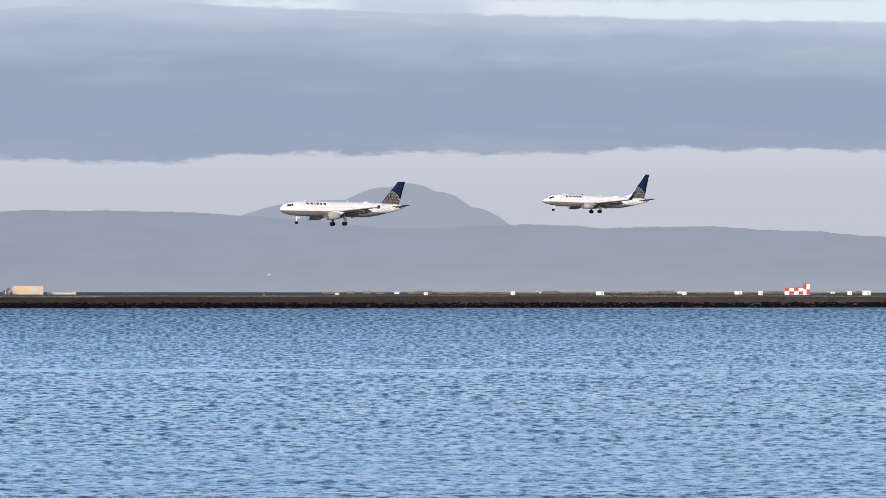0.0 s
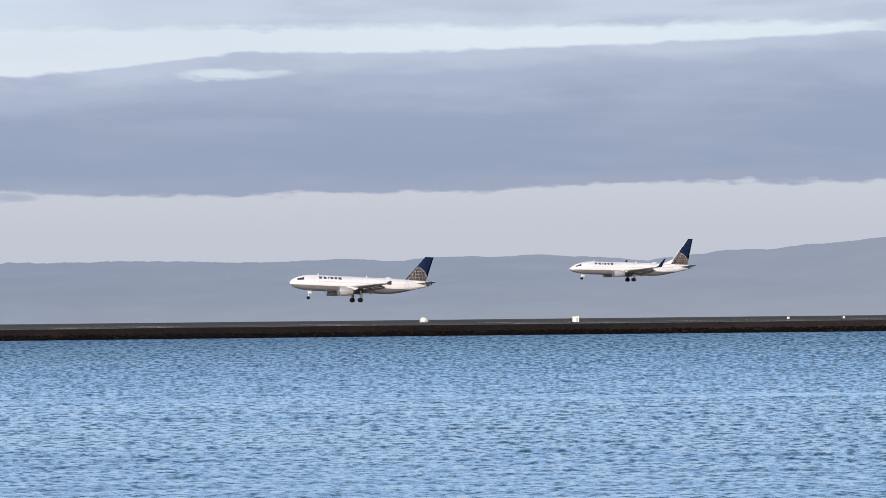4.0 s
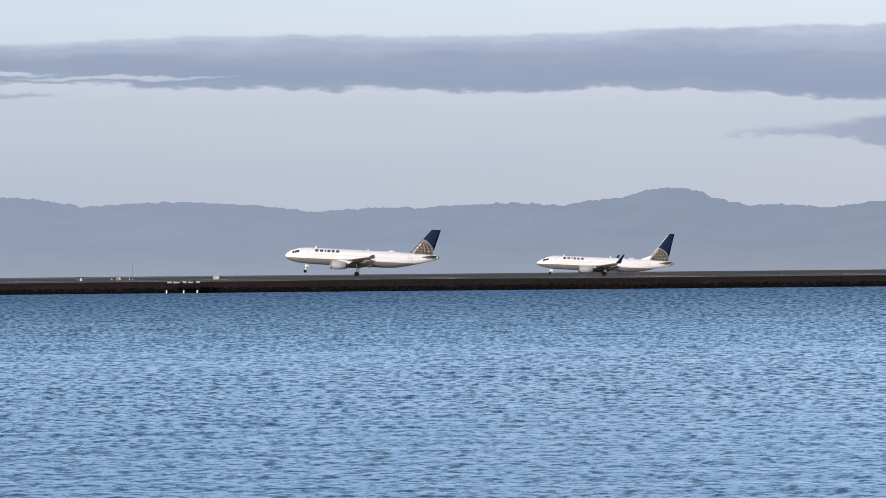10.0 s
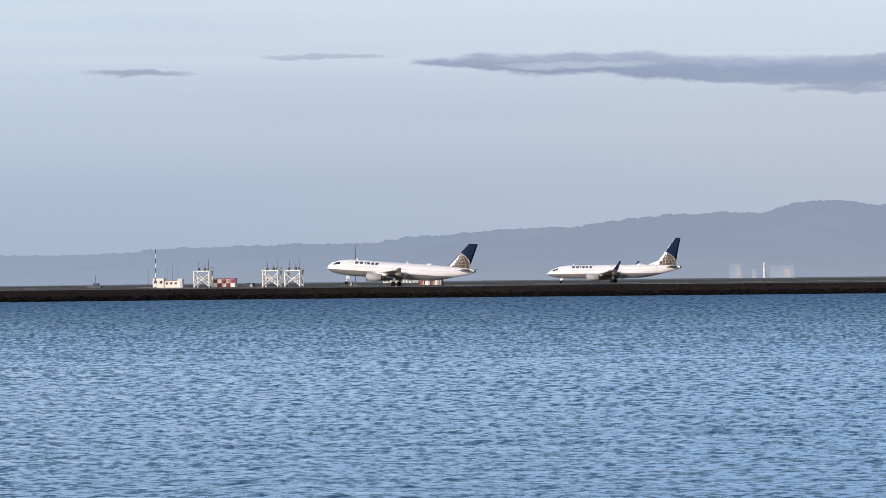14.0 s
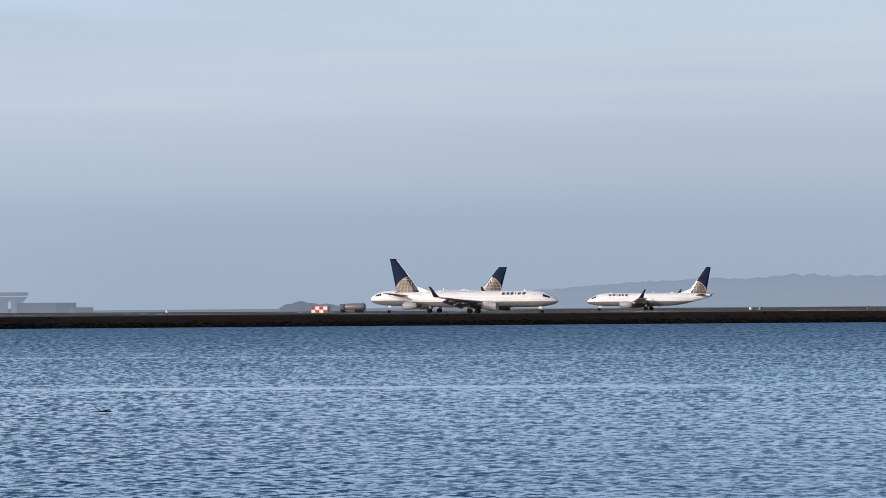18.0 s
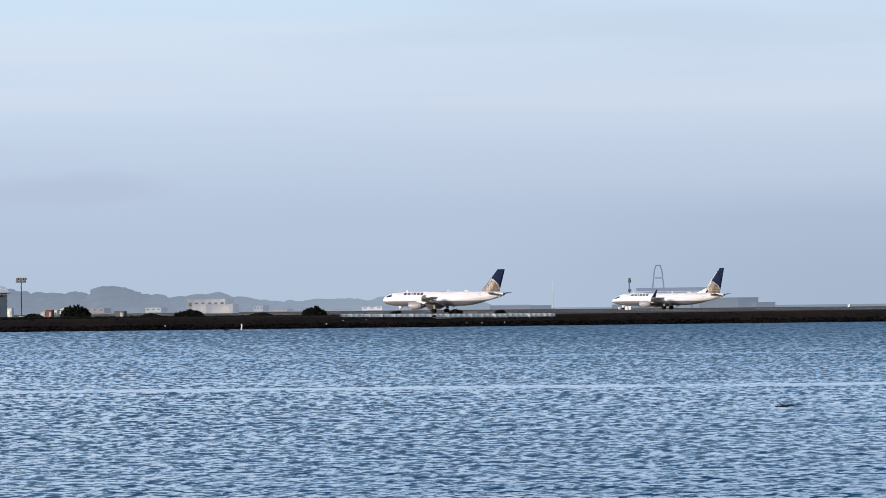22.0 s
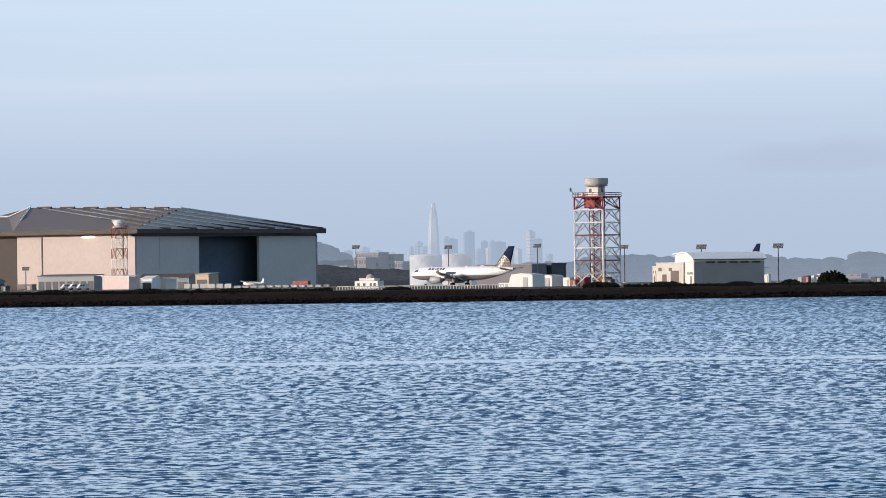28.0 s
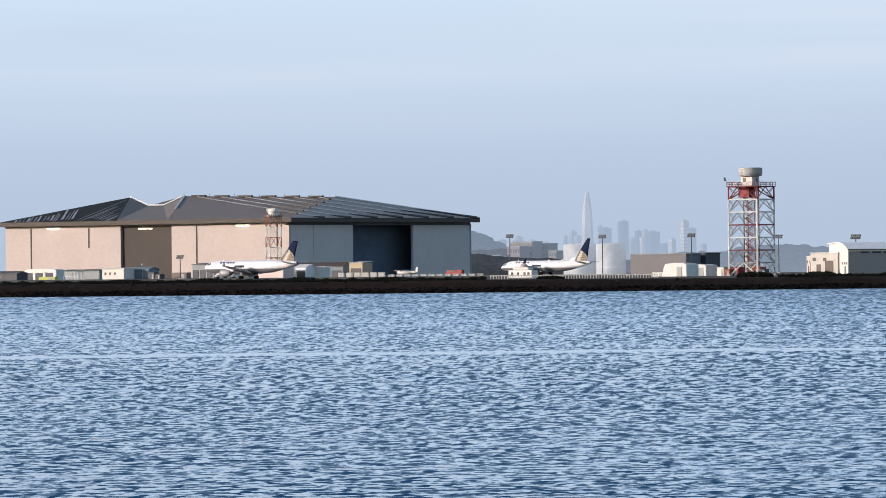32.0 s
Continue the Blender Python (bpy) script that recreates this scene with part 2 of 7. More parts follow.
    wob = op("ADD", both(op("SUBTRACT", fbm(170, 34, 5), 0.5), 0.20), both(op("SUBTRACT", fbm(520, 120, 4, 2.2), 0.5), 0.10))
    ee = op("ADD", el, wob)
    low = outline((36, 1.48), (31.6, 1.49), (28.7, 1.51), (28.4, 1.47), (25.8, 1.45), (25.0, 1.465), (23.9, 1.38), (22.0, 1.39), (19.3, 1.43), (17.6, 1.385), (16.7, 1.33), (14.3, 1.33), (12.7, 1.34),
                  (11.5, 1.41), (8.6, 1.385), (7.9, 1.60), (6.3, 1.763), (4.7, 1.79), (3.67, 1.88), (2.27, 1.97), (1.24, 1.90), (-0.3, 1.95), (-2.45, 1.98), (-4.0, 2.05), (-5.4, 2.06), (-6.1, 1.99), (-7.3, 2.06),
                  (-8.4, 2.14), (-10.0, 2.22), (-10.8, 2.34), (-12.0, 3.0))
    top = outline((36, 2.90), (31.6, 2.88), (27.5, 2.96), (24.0, 3.10), (21.0, 3.03), (18.9, 2.94), (16.15, 2.87), (14.5, 2.885), (13.0, 2.735), (12.1, 2.63), (10.85, 2.67), (8.7, 2.69), (6.6, 2.67), (5.0, 2.62), (2.8, 2.60), (1.24, 2.54),
                  (-1.5, 2.555), (-2.8, 2.55), (-3.9, 2.50), (-5.36, 2.42), (-6.0, 2.36), (-7.86, 2.37), (-8.3, 2.43), (-10.0, 2.42), (-10.8, 2.36), (-12.0, 2.2))
    mask = both(step(op("SUBTRACT", ee, low), -0.020, 0.035), op("SUBTRACT", 1.0, step(op("SUBTRACT", op("ADD", el, both(wob, 0.55)), top), -0.030, 0.018)))
    # a ragged lower lobe under the bank
    low2 = outline((9.2, 1.50), (8.5, 1.385), (8.1, 1.27), (7.8, 1.19), (7.2, 1.19), (6.95, 1.27), (6.3, 1.20), (6.1, 1.325), (5.2, 1.255), (4.8, 1.40), (3.9, 1.39), (3.2, 1.44), (2.9, 1.9))
    top2 = outline((9.2, 1.90), (7.2, 1.84), (6.3, 1.78), (5.5, 1.68), (4.8, 1.60), (4.0, 1.50), (3.3, 1.45), (2.9, 1.2))
    lobe = both(step(op("SUBTRACT", op("ADD", ee, both(wob, 0.8)), low2), -0.030, 0.050), op("SUBTRACT", 1.0, step(op("SUBTRACT", ee, top2), -0.06, 0.05)))
    lobe = both(both(lobe, step(az, 2.9, 3.4)), op("SUBTRACT", 1.0, step(az, 8.4, 9.2)))
    lobe = both(lobe, op("ADD", 0.55, both(step(az, 3.6, 5.6), 0.45)))
    # a higher layer in the east, with bright gaps below it
    upper = both(step(op("SUBTRACT", ee, 3.13), -0.05, 0.06), step(az, 9.0, 16.0))
    gaps = outline((36, 0.0), (30.0, 0.0), (27.4, 0.0), (27.0, 3.0), (25.9, 3.0), (25.6, 0.0), (24.6, 0.0), (24.2, 4.0), (21.6, 4.0), (21.0, 0.0), (17.3, 0.0), (14.0, 0.6), (9.0, 0.0))
    upper = op("MAXIMUM", upper, both(both(op("DIVIDE", gaps, 4.0), step(el, 2.7, 2.9)), 0.95))
    upper = both(upper, op("SUBTRACT", 1.0, step(el, 3.5, 4.1)))
    upper = both(upper, op("ADD", 0.70, both(step(fbm(60, 26, 5, 4.1), 0.35, 0.6), 0.30)))

    def scrap(a, e, ra, re, most):
        da, de = op("DIVIDE", op("SUBTRACT", op("ADD", az, both(wob, 4.0)), a), ra), op("DIVIDE", op("SUBTRACT", op("ADD", el, both(wob, 0.7)), e), re)
        return both(step(op("ADD", both(da, da), both(de, de)), 1.5, 0.10), most)

    mask = op("MAXIMUM", mask, op("MAXIMUM", lobe, upper))
    for a, e, ra, re, most in ((-13.8, 2.235, 0.66, 0.040, 0.85), (-11.75, 2.40, 0.75, 0.030, 0.55), (11.95, 1.335, 0.30, 0.06, 0.7), (-4.6, 1.93, 0.75, 0.035, 0.7), (-6.1, 2.00, 0.7, 0.05, 0.9)):
        mask = op("MAXIMUM", mask, scrap(a, e, ra, re, most))
    # bright slits and streaks in the bank
    bright = scrap(8.9, 1.90, 1.95, 0.085, 0.62)
    for a, e, ra, re, most in ((5.6, 1.72, 0.9, 0.11, 0.85), (14.3, 2.645, 0.6, 0.06, 0.8), (-3.2, 2.105, 1.1, 0.028, 0.75), (-4.6, 2.16, 0.8, 0.030, 0.8), (-9.0, 2.29, 0.85, 0.05, 0.5)):
        bright = op("MAXIMUM", bright, scrap(a, e, ra, re, most))
    mask = both(mask, op("SUBTRACT", 1.0, bright))
    thin = step(fbm(40, 22, 6, 3.1), 0.30, 0.54)
    mask = both(mask, op("ADD", both(thin, 0.10), 0.88))
    rise = op("DIVIDE", op("SUBTRACT", ee, low), op("MAXIMUM", op("SUBTRACT", top, low), 0.12))
    rise = op("ADD", rise, both(op("SUBTRACT", fbm(60, 20, 5, 6.1), 0.5), 0.45))
    # faint veils elsewhere
    veil = op("MULTIPLY", step(fbm(13, 7, 5, 7.7), 0.5, 0.85), 0.35)
    # one small grey cloud low in the north
    du = op("DIVIDE", op("SUBTRACT", u, 0.2395), 0.0105)
    dv = op("DIVIDE", op("SUBTRACT", op("ADD", v, op("MULTIPLY", op("SUBTRACT", fbm(70, 12, 5, 5.5), 0.5), 0.05)), 0.157), 0.028)
    lens = op("MULTIPLY", step(op("ADD", op("MULTIPLY", du, du), op("MULTIPLY", dv, dv)), 1.2, 0.0), 0.5)
    veil = op("MAXIMUM", veil, lens)
    tone = ramp_node(tree, ((0.0, (0.335, 0.390, 0.520)), (0.18, (0.30, 0.365, 0.505)), (0.55, (0.315, 0.380, 0.520)), (0.80, (0.39, 0.455, 0.60)), (1.0, (0.50, 0.56, 0.70))), rise).outputs[0]
    c0, c1, c2 = add("ShaderNodeMix"), add("ShaderNodeMix"), add("ShaderNodeMix")
    c0.data_type = c1.data_type = c2.data_type = "RGBA"
    # thin pale streaks high up
    streak = op("MULTIPLY", op("MULTIPLY", step(fbm(8, 15, 6, 11.3), 0.40, 0.75), step(v, 0.14, 0.32)), 0.40)
    link(streak, c0.inputs[0])
    link(dull.outputs[2], c0.inputs[6])
    c0.inputs[7].default_value = (0.72, 0.77, 0.86, 1)
    link(veil, c1.inputs[0])
    link(c0.outputs[2], c1.inputs[6])
    c1.inputs[7].default_value = (0.44, 0.51, 0.66, 1)
    link(mask, c2.inputs[0])
    link(c1.outputs[2], c2.inputs[6])
    link(tone, c2.inputs[7])
    em, tr, mx, out = add("ShaderNodeEmission"), add("ShaderNodeBsdfTransparent"), add("ShaderNodeMixShader"), add("ShaderNodeOutputMaterial")
    link(c2.outputs[2], em.inputs[0])
    em.inputs[1].default_value = 1.0
    link(step(v, 1.15, 1.75), mx.inputs[0])
    link(em.outputs[0], mx.inputs[1])
    link(tr.outputs[0], mx.inputs[2])
    link(mx.outputs[0], out.inputs[0])
    return m


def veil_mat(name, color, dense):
    """A glowing see-through sheet that stands in for haze: densest at its foot, gone at its top."""
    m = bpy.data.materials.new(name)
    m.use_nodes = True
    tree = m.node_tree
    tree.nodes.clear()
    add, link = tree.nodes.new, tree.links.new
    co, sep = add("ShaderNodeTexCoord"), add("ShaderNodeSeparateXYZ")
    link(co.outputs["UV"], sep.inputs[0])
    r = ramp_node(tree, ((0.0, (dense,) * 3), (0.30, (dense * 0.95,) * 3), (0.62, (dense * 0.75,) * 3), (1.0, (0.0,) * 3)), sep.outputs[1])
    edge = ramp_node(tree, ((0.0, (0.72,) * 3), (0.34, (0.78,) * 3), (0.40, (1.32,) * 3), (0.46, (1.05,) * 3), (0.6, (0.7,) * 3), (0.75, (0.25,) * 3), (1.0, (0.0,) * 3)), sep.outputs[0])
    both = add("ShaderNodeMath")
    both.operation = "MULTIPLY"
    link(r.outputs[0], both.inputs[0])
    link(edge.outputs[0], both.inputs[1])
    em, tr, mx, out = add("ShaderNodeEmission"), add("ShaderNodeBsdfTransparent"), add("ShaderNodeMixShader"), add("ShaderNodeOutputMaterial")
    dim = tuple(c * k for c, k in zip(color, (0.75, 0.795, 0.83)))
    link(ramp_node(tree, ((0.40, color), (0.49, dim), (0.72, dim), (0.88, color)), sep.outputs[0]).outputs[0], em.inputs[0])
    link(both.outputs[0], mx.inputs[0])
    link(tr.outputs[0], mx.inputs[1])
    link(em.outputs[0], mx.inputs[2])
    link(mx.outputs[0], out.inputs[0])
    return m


DULLRUST = mat("dull_rust_brown_steel", (0.12, 0.088, 0.085), 0.75, 0.0, 0.25, 1)
LOWBROWN = mat("brown_far_wall", (0.15, 0.105, 0.085), 0.8, 0, 0.25, 9)
# roof colour of the east hip, lightened to offset the shade it lies in
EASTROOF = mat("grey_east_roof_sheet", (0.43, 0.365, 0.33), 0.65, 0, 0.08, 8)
WHITE = mat("white_aircraft_paint", (0.80, 0.785, 0.81), 0.32, 0, 0.05, 6)
BELLY = mat("grey_aircraft_paint", (0.17, 0.16, 0.18), 0.4, 0, 0.10, 4)
COWL = mat("grey_white_cowl_paint", (0.40, 0.395, 0.415), 0.4, 0, 0.1, 2)
HULLGREY = mat("grey_hull_paint", (0.20, 0.195, 0.21), 0.4, 0, 0.08, 4)
WING = mat("wing_grey", (0.43, 0.43, 0.45), 0.42, 0, 0.10, 3)
FLAP = mat("flap_grey", (0.24, 0.24, 0.26), 0.5, 0, 0.15, 2)
NAVY = mat("navy_paint", (0.009, 0.019, 0.055), 0.6, 0, 0.08, 2, shine=0.06)
LETTER = mat("navy_lettering_paint", (0.035, 0.042, 0.08), 0.28, 0, 0.08, 2, shine=0.8)
GOLD = mat("bronze_emblem_paint", (0.066, 0.050, 0.048), 0.26, 0.0, 0.06, 1, shine=1.0)
PALEGOLD = mat("pale_gold_line_paint", (0.34, 0.30, 0.29), 0.30, 0.0, 0.06, 1, shine=0.9)
METAL = mat("bare_metal", (0.55, 0.55, 0.56), 0.3, 0.8, 0.1, 1)
DARKM = mat("dark_metal", (0.05, 0.05, 0.055), 0.5, 0.4, 0.15, 1)
TYRE = mat("tyre_rubber", (0.012, 0.012, 0.013), 0.95, 0, 0.15, 0.3, shine=0.05)
GLASS = mat("dark_cockpit_glass", (0.012, 0.014, 0.018), 0.1, 0, 0.05, 1)
RED = mat("signal_red_paint", (0.31, 0.036, 0.045), 0.6, 0, 0.18, 1.5)
DULLRED = mat("faded_dark_red_steel", (0.17, 0.045, 0.045), 0.65, 0, 0.25, 1.2)
SNOW = mat("white_sheet_paint", (0.74, 0.73, 0.70), 0.6, 0, 0.10, 2)
CREAM = mat("cream_sheet_paint", (0.74, 0.69, 0.64), 0.65, 0, 0.10, 3)
BEIGE = mat("beige_wall", (0.50, 0.40, 0.28), 0.7, 0, 0.12, 3)
RUST = mat("rusty_orange_paint", (0.28, 0.095, 0.06), 0.7, 0, 0.2, 1)
HALLWALL = mat("pale_grey_hall_wall", (0.31, 0.315, 0.335), 0.6, 0, 0.08, 5)
PINK = mat("pinkish_cabin_wall", (0.68, 0.55, 0.52), 0.65, 0, 0.08, 5)
BLUEGREY = mat("blue_grey_sheet", (0.16, 0.21, 0.25), 0.6, 0, 0.15, 4)
GREY = mat("grey_sheet_wall", (0.28, 0.30, 0.32), 0.65, 0, 0.10, 5)
LIGHTGREY = mat("light_grey_concrete", (0.42, 0.42, 0.41), 0.75, 0, 0.12, 4)
ROOFWHITE = mat("white_metal_roof", (0.88, 0.88, 0.88), 0.45, 0, 0.05, 3)
SLATE = mat("slate_roof_sheet", (0.10, 0.095, 0.095), 0.6, 0, 0.12, 8)
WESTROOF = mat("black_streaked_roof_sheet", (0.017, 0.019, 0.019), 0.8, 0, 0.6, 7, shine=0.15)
FASCIA = mat("dark_brown_fascia", (0.075, 0.058, 0.05), 0.7, 0, 0.15, 5)
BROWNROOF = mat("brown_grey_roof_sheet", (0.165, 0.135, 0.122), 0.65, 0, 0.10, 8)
HANGARWALL = mat("cream_hangar_wall", (0.50, 0.425, 0.40), 0.65, 0, 0.08, 12)
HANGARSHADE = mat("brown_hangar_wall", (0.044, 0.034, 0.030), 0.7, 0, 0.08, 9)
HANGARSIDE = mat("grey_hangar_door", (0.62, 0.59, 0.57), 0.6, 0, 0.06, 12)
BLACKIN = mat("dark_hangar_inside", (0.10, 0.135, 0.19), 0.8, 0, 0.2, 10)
GALV = mat("galvanised_steel", (0.40, 0.41, 0.42), 0.45, 0.5, 0.15, 1)
DARKSTEEL = mat("dark_painted_steel", (0.06, 0.065, 0.075), 0.6, 0.2, 0.2, 1)
YELLOW = mat("yellow_green_paint", (0.55, 0.58, 0.12), 0.6, 0, 0.1, 1)
LEAF = mat("dark_bush_leaves", (0.019, 0.021, 0.016), 0.9, 0, 0.4, 1.2, shine=0.05)
BARK = mat("bark", (0.06, 0.045, 0.035), 0.9, 0, 0.3, 0.5)
ROCK = mat("wet_dark_rock", (0.0050, 0.0040, 0.0040), 0.8, 0, 0.4, 3, 0.05, shine=0.05)
ROCKDRY = mat("dry_brown_rock", (0.024, 0.0175, 0.0155), 0.9, 0, 0.35, 3, 0.05, shine=0.05)
GRASS = mat("dry_brown_turf", (0.038, 0.0275, 0.0235), 0.95, 0, 0.35, 14, 0.05, shine=0.02)
TURFTUFT = mat("dark_turf_tufts", (0.036, 0.028, 0.023), 0.95, 0, 0.4, 4, shine=0.05)
WETWOOD = mat("wet_black_timber", (0.012, 0.010, 0.010), 0.8, 0, 0.3, 1, shine=0.1)
FIELD = mat("dry_pale_field_turf", (0.115, 0.102, 0.090), 0.95, 0, 0.3, 16, shine=0.02)
ASPHALT = mat("runway_asphalt", (0.145, 0.138, 0.13), 0.9, 0, 0.2, 12, shine=0.02)


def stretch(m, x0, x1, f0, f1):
    """Scales the turf and rock colour along x: lighter at the east end, darker towards the north end."""
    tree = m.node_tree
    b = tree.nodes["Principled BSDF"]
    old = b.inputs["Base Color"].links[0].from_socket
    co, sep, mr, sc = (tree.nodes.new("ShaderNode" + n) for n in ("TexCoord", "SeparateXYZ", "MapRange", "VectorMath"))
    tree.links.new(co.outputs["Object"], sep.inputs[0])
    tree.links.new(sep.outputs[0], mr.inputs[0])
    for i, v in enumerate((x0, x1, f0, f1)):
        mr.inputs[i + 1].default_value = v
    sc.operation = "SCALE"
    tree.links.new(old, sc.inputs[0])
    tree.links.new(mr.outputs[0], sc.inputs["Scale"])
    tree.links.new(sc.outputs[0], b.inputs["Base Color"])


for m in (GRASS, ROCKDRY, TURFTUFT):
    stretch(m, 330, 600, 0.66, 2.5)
LAMPGLOW = glow("lit_floodlight_lens", (1.0, 0.85, 0.6), 6.0)
# haze glow mixed into tower colours; the two lighter ones also paint sunlit faces
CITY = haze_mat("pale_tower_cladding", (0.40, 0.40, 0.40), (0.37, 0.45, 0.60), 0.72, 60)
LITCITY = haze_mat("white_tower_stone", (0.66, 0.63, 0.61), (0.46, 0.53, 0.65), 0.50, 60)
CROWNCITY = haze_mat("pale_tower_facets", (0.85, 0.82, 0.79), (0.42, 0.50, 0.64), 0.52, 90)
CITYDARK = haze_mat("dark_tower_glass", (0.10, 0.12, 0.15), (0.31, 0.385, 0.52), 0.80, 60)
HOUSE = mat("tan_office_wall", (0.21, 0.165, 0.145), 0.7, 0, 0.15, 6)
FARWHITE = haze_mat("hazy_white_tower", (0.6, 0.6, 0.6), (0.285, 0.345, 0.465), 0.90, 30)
PANE = mat("greyish_cabin_pane", (0.52, 0.52, 0.55), 0.2, 0, 0.05, 1)
WINDOWS = mat("dark_window_band", (0.05, 0.06, 0.075), 0.25, 0, 0.2, 3)


# ---- mesh helpers ----
def link_mesh(name, bm, material, smooth=False):
    me = bpy.data.meshes.new(name)
    bm.normal_update()
    bm.to_mesh(me)
    bm.free()
    if smooth:
        me.polygons.foreach_set("use_smooth", [True] * len(me.polygons))
    me.materials.append(material)
    return new(name, me)


def part(name, bm, material, parent, label="", smooth=False):
    ob = link_mesh(name, bm, material, smooth)
    ob.parent = parent
    return tagged(ob, label)


def thing(name, label, category, m, group="", kind=""):
    ob = new(name)
    ob.empty_display_size = 0.5
    ob.matrix_basis = m
    return tagged(ob, label, category, group, kind)


def box(bm, cx, cy, cz, sx, sy, sz, turn=0.0, bevel=0.0):
    """A box with its centre at the base cz, edges eased by bevel."""
    v = bmesh.ops.create_cube(bm, size=1)["verts"]
    bmesh.ops.scale(bm, vec=(sx, sy, sz), verts=v)
    if bevel:
        e = list({e for q in v for e in q.link_edges})
        r = bmesh.ops.bevel(bm, geom=e, offset=bevel, segments=1, affect="EDGES")
        v = list({q for f in r["faces"] for q in f.verts} | {q for q in v if q.is_valid})
    m = Matrix.Translation((cx, cy, cz + sz / 2)) @ Matrix.Rotation(radians(turn), 4, "Z")
    bmesh.ops.transform(bm, matrix=m, verts=v)
    return bm


def rod(bm, a, b, r, r2=None, n=6):
    a, b = Vector(a), Vector(b)
    way = b - a
    m = Matrix.Translation((a + b) / 2) @ way.to_track_quat("Z", "Y").to_matrix().to_4x4()
    bmesh.ops.create_cone(bm, cap_ends=True, segments=n, radius1=r, radius2=r if r2 is None else r2, depth=way.length, matrix=m)
    return bm


def loft(bm, rings, closed=True, caps=True):
    rows = [[bm.verts.new(p) for p in ring] for ring in rings]
    n = len(rows[0])
    for a, b in zip(rows, rows[1:]):
        for i in range(n if closed else n - 1):
            j = (i + 1) % n
            bm.faces.new((a[i], a[j], b[j], b[i]))
    if caps and closed:
        bm.faces.new(rows[0][::-1])
        bm.faces.new(rows[-1])
    return bm


def lathe(bm, profile, axis="X", n=20, at=(0, 0, 0)):
    """A turned shape: profile of (along, radius)."""
    rings = []
    for s, r in profile:
        ring = []
        for k in range(n):
            a = 2 * math.pi * k / n
            c, d = r * math.cos(a), r * math.sin(a)
            p = (s, c, d) if axis == "X" else (c, d, s) if axis == "Z" else (c, s, d)
            ring.append((p[0] + at[0], p[1] + at[1], p[2] + at[2]))
        rings.append(ring)
    return loft(bm, rings)


def bm_new():
    return bmesh.new()


GROUND = 2.0


def spot(az, y, z=GROUND, turn=None):
    """A place on the field, by bearing right of the runway's normal and distance across; east of the eye it faces the eye, then the runways."""
    a = radians(az)
    return pose(y * math.tan(a), y, z, 0, 0, (-az if az > 0 else 0.0 if az > -28 else 4.0) if turn is None else turn)


def wide(da, az, y):
    return radians(da) * y / math.cos(radians(az)) ** 2 * math.cos(radians(az))


def high(el, az, y):
    return EYE + math.tan(radians(el)) * y / math.cos(radians(az)) - GROUND


# ---- setting: sky, water, ground ----
def arc_sheet(name, radius, a0, a1, z0, z1, material, label, steps=120, rows=2, v_top=1.0):
    bm = bm_new()
    uv = bm.loops.layers.uv.new("map")
    grid = []
    for j in range(rows):
        t = j / (rows - 1)
        grid.append([bm.verts.new((radius * math.sin(radians(a0 + (a1 - a0) * i / steps)), radius * math.cos(radians(a0 + (a1 - a0) * i / steps)),
                                   z0 + (z1 - z0) * t)) for i in range(steps + 1)])
    for j in range(rows - 1):
        for i in range(steps):
            f = bm.faces.new((grid[j][i], grid[j][i + 1], grid[j + 1][i + 1], grid[j + 1][i]))
            for lp, (ii, jj) in zip(f.loops, ((i, j), (i + 1, j), (i + 1, j + 1), (i, j + 1))):
                lp[uv].uv = (ii / steps, v_top * jj / (rows - 1))
    ob = link_mesh(name, bm, material)
    return tagged(ob, label, "backdrop", kind="structure")


SKY_R = 4900.0
FARSKY = sky_mat()
arc_sheet("backdrop_sky", SKY_R, -60, 60, EYE, EYE + SKY_R * math.tan(radians(14)), FARSKY, "pale evening sky with a long grey cloud bank", rows=6, v_top=1.75)
arc_sheet("backdrop_horizon", SKY_R, -60, 60, -8, EYE, FARSKY, "pale haze at the very horizon", v_top=0.0)
# two glowing sheets are added in place of haze before the city
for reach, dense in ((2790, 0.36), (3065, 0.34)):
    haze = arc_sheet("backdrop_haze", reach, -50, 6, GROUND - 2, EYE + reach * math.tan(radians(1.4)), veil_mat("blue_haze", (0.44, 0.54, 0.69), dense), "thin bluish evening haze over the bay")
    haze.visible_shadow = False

# the shoreline of the field: straight along the runways, then bending towards the eye
SHORE = ((1500, 1062), (-230, 1056), (-330, 1000), (-420, 932), (-495, 838), (-560, 778), (-640, 722), (-760, 640), (-1000, 500), (-1500, 250))


def shore_y(x):
    for (xa, ya), (xb, yb) in zip(SHORE, SHORE[1:]):
        if xb <= x <= xa:
            return ya + (yb - ya) * (xa - x) / (xa - xb)
    return SHORE[0][1] if x > 0 else SHORE[-1][1]


def on_bank(az, off):
    """Distance from the eye, along a bearing, to the line that runs off metres inland of the waterline."""
    d = 500.0
    while d < 1600 and d * math.cos(radians(az)) < shore_y(d * math.sin(radians(az))) + off:
        d += 0.5
    return d


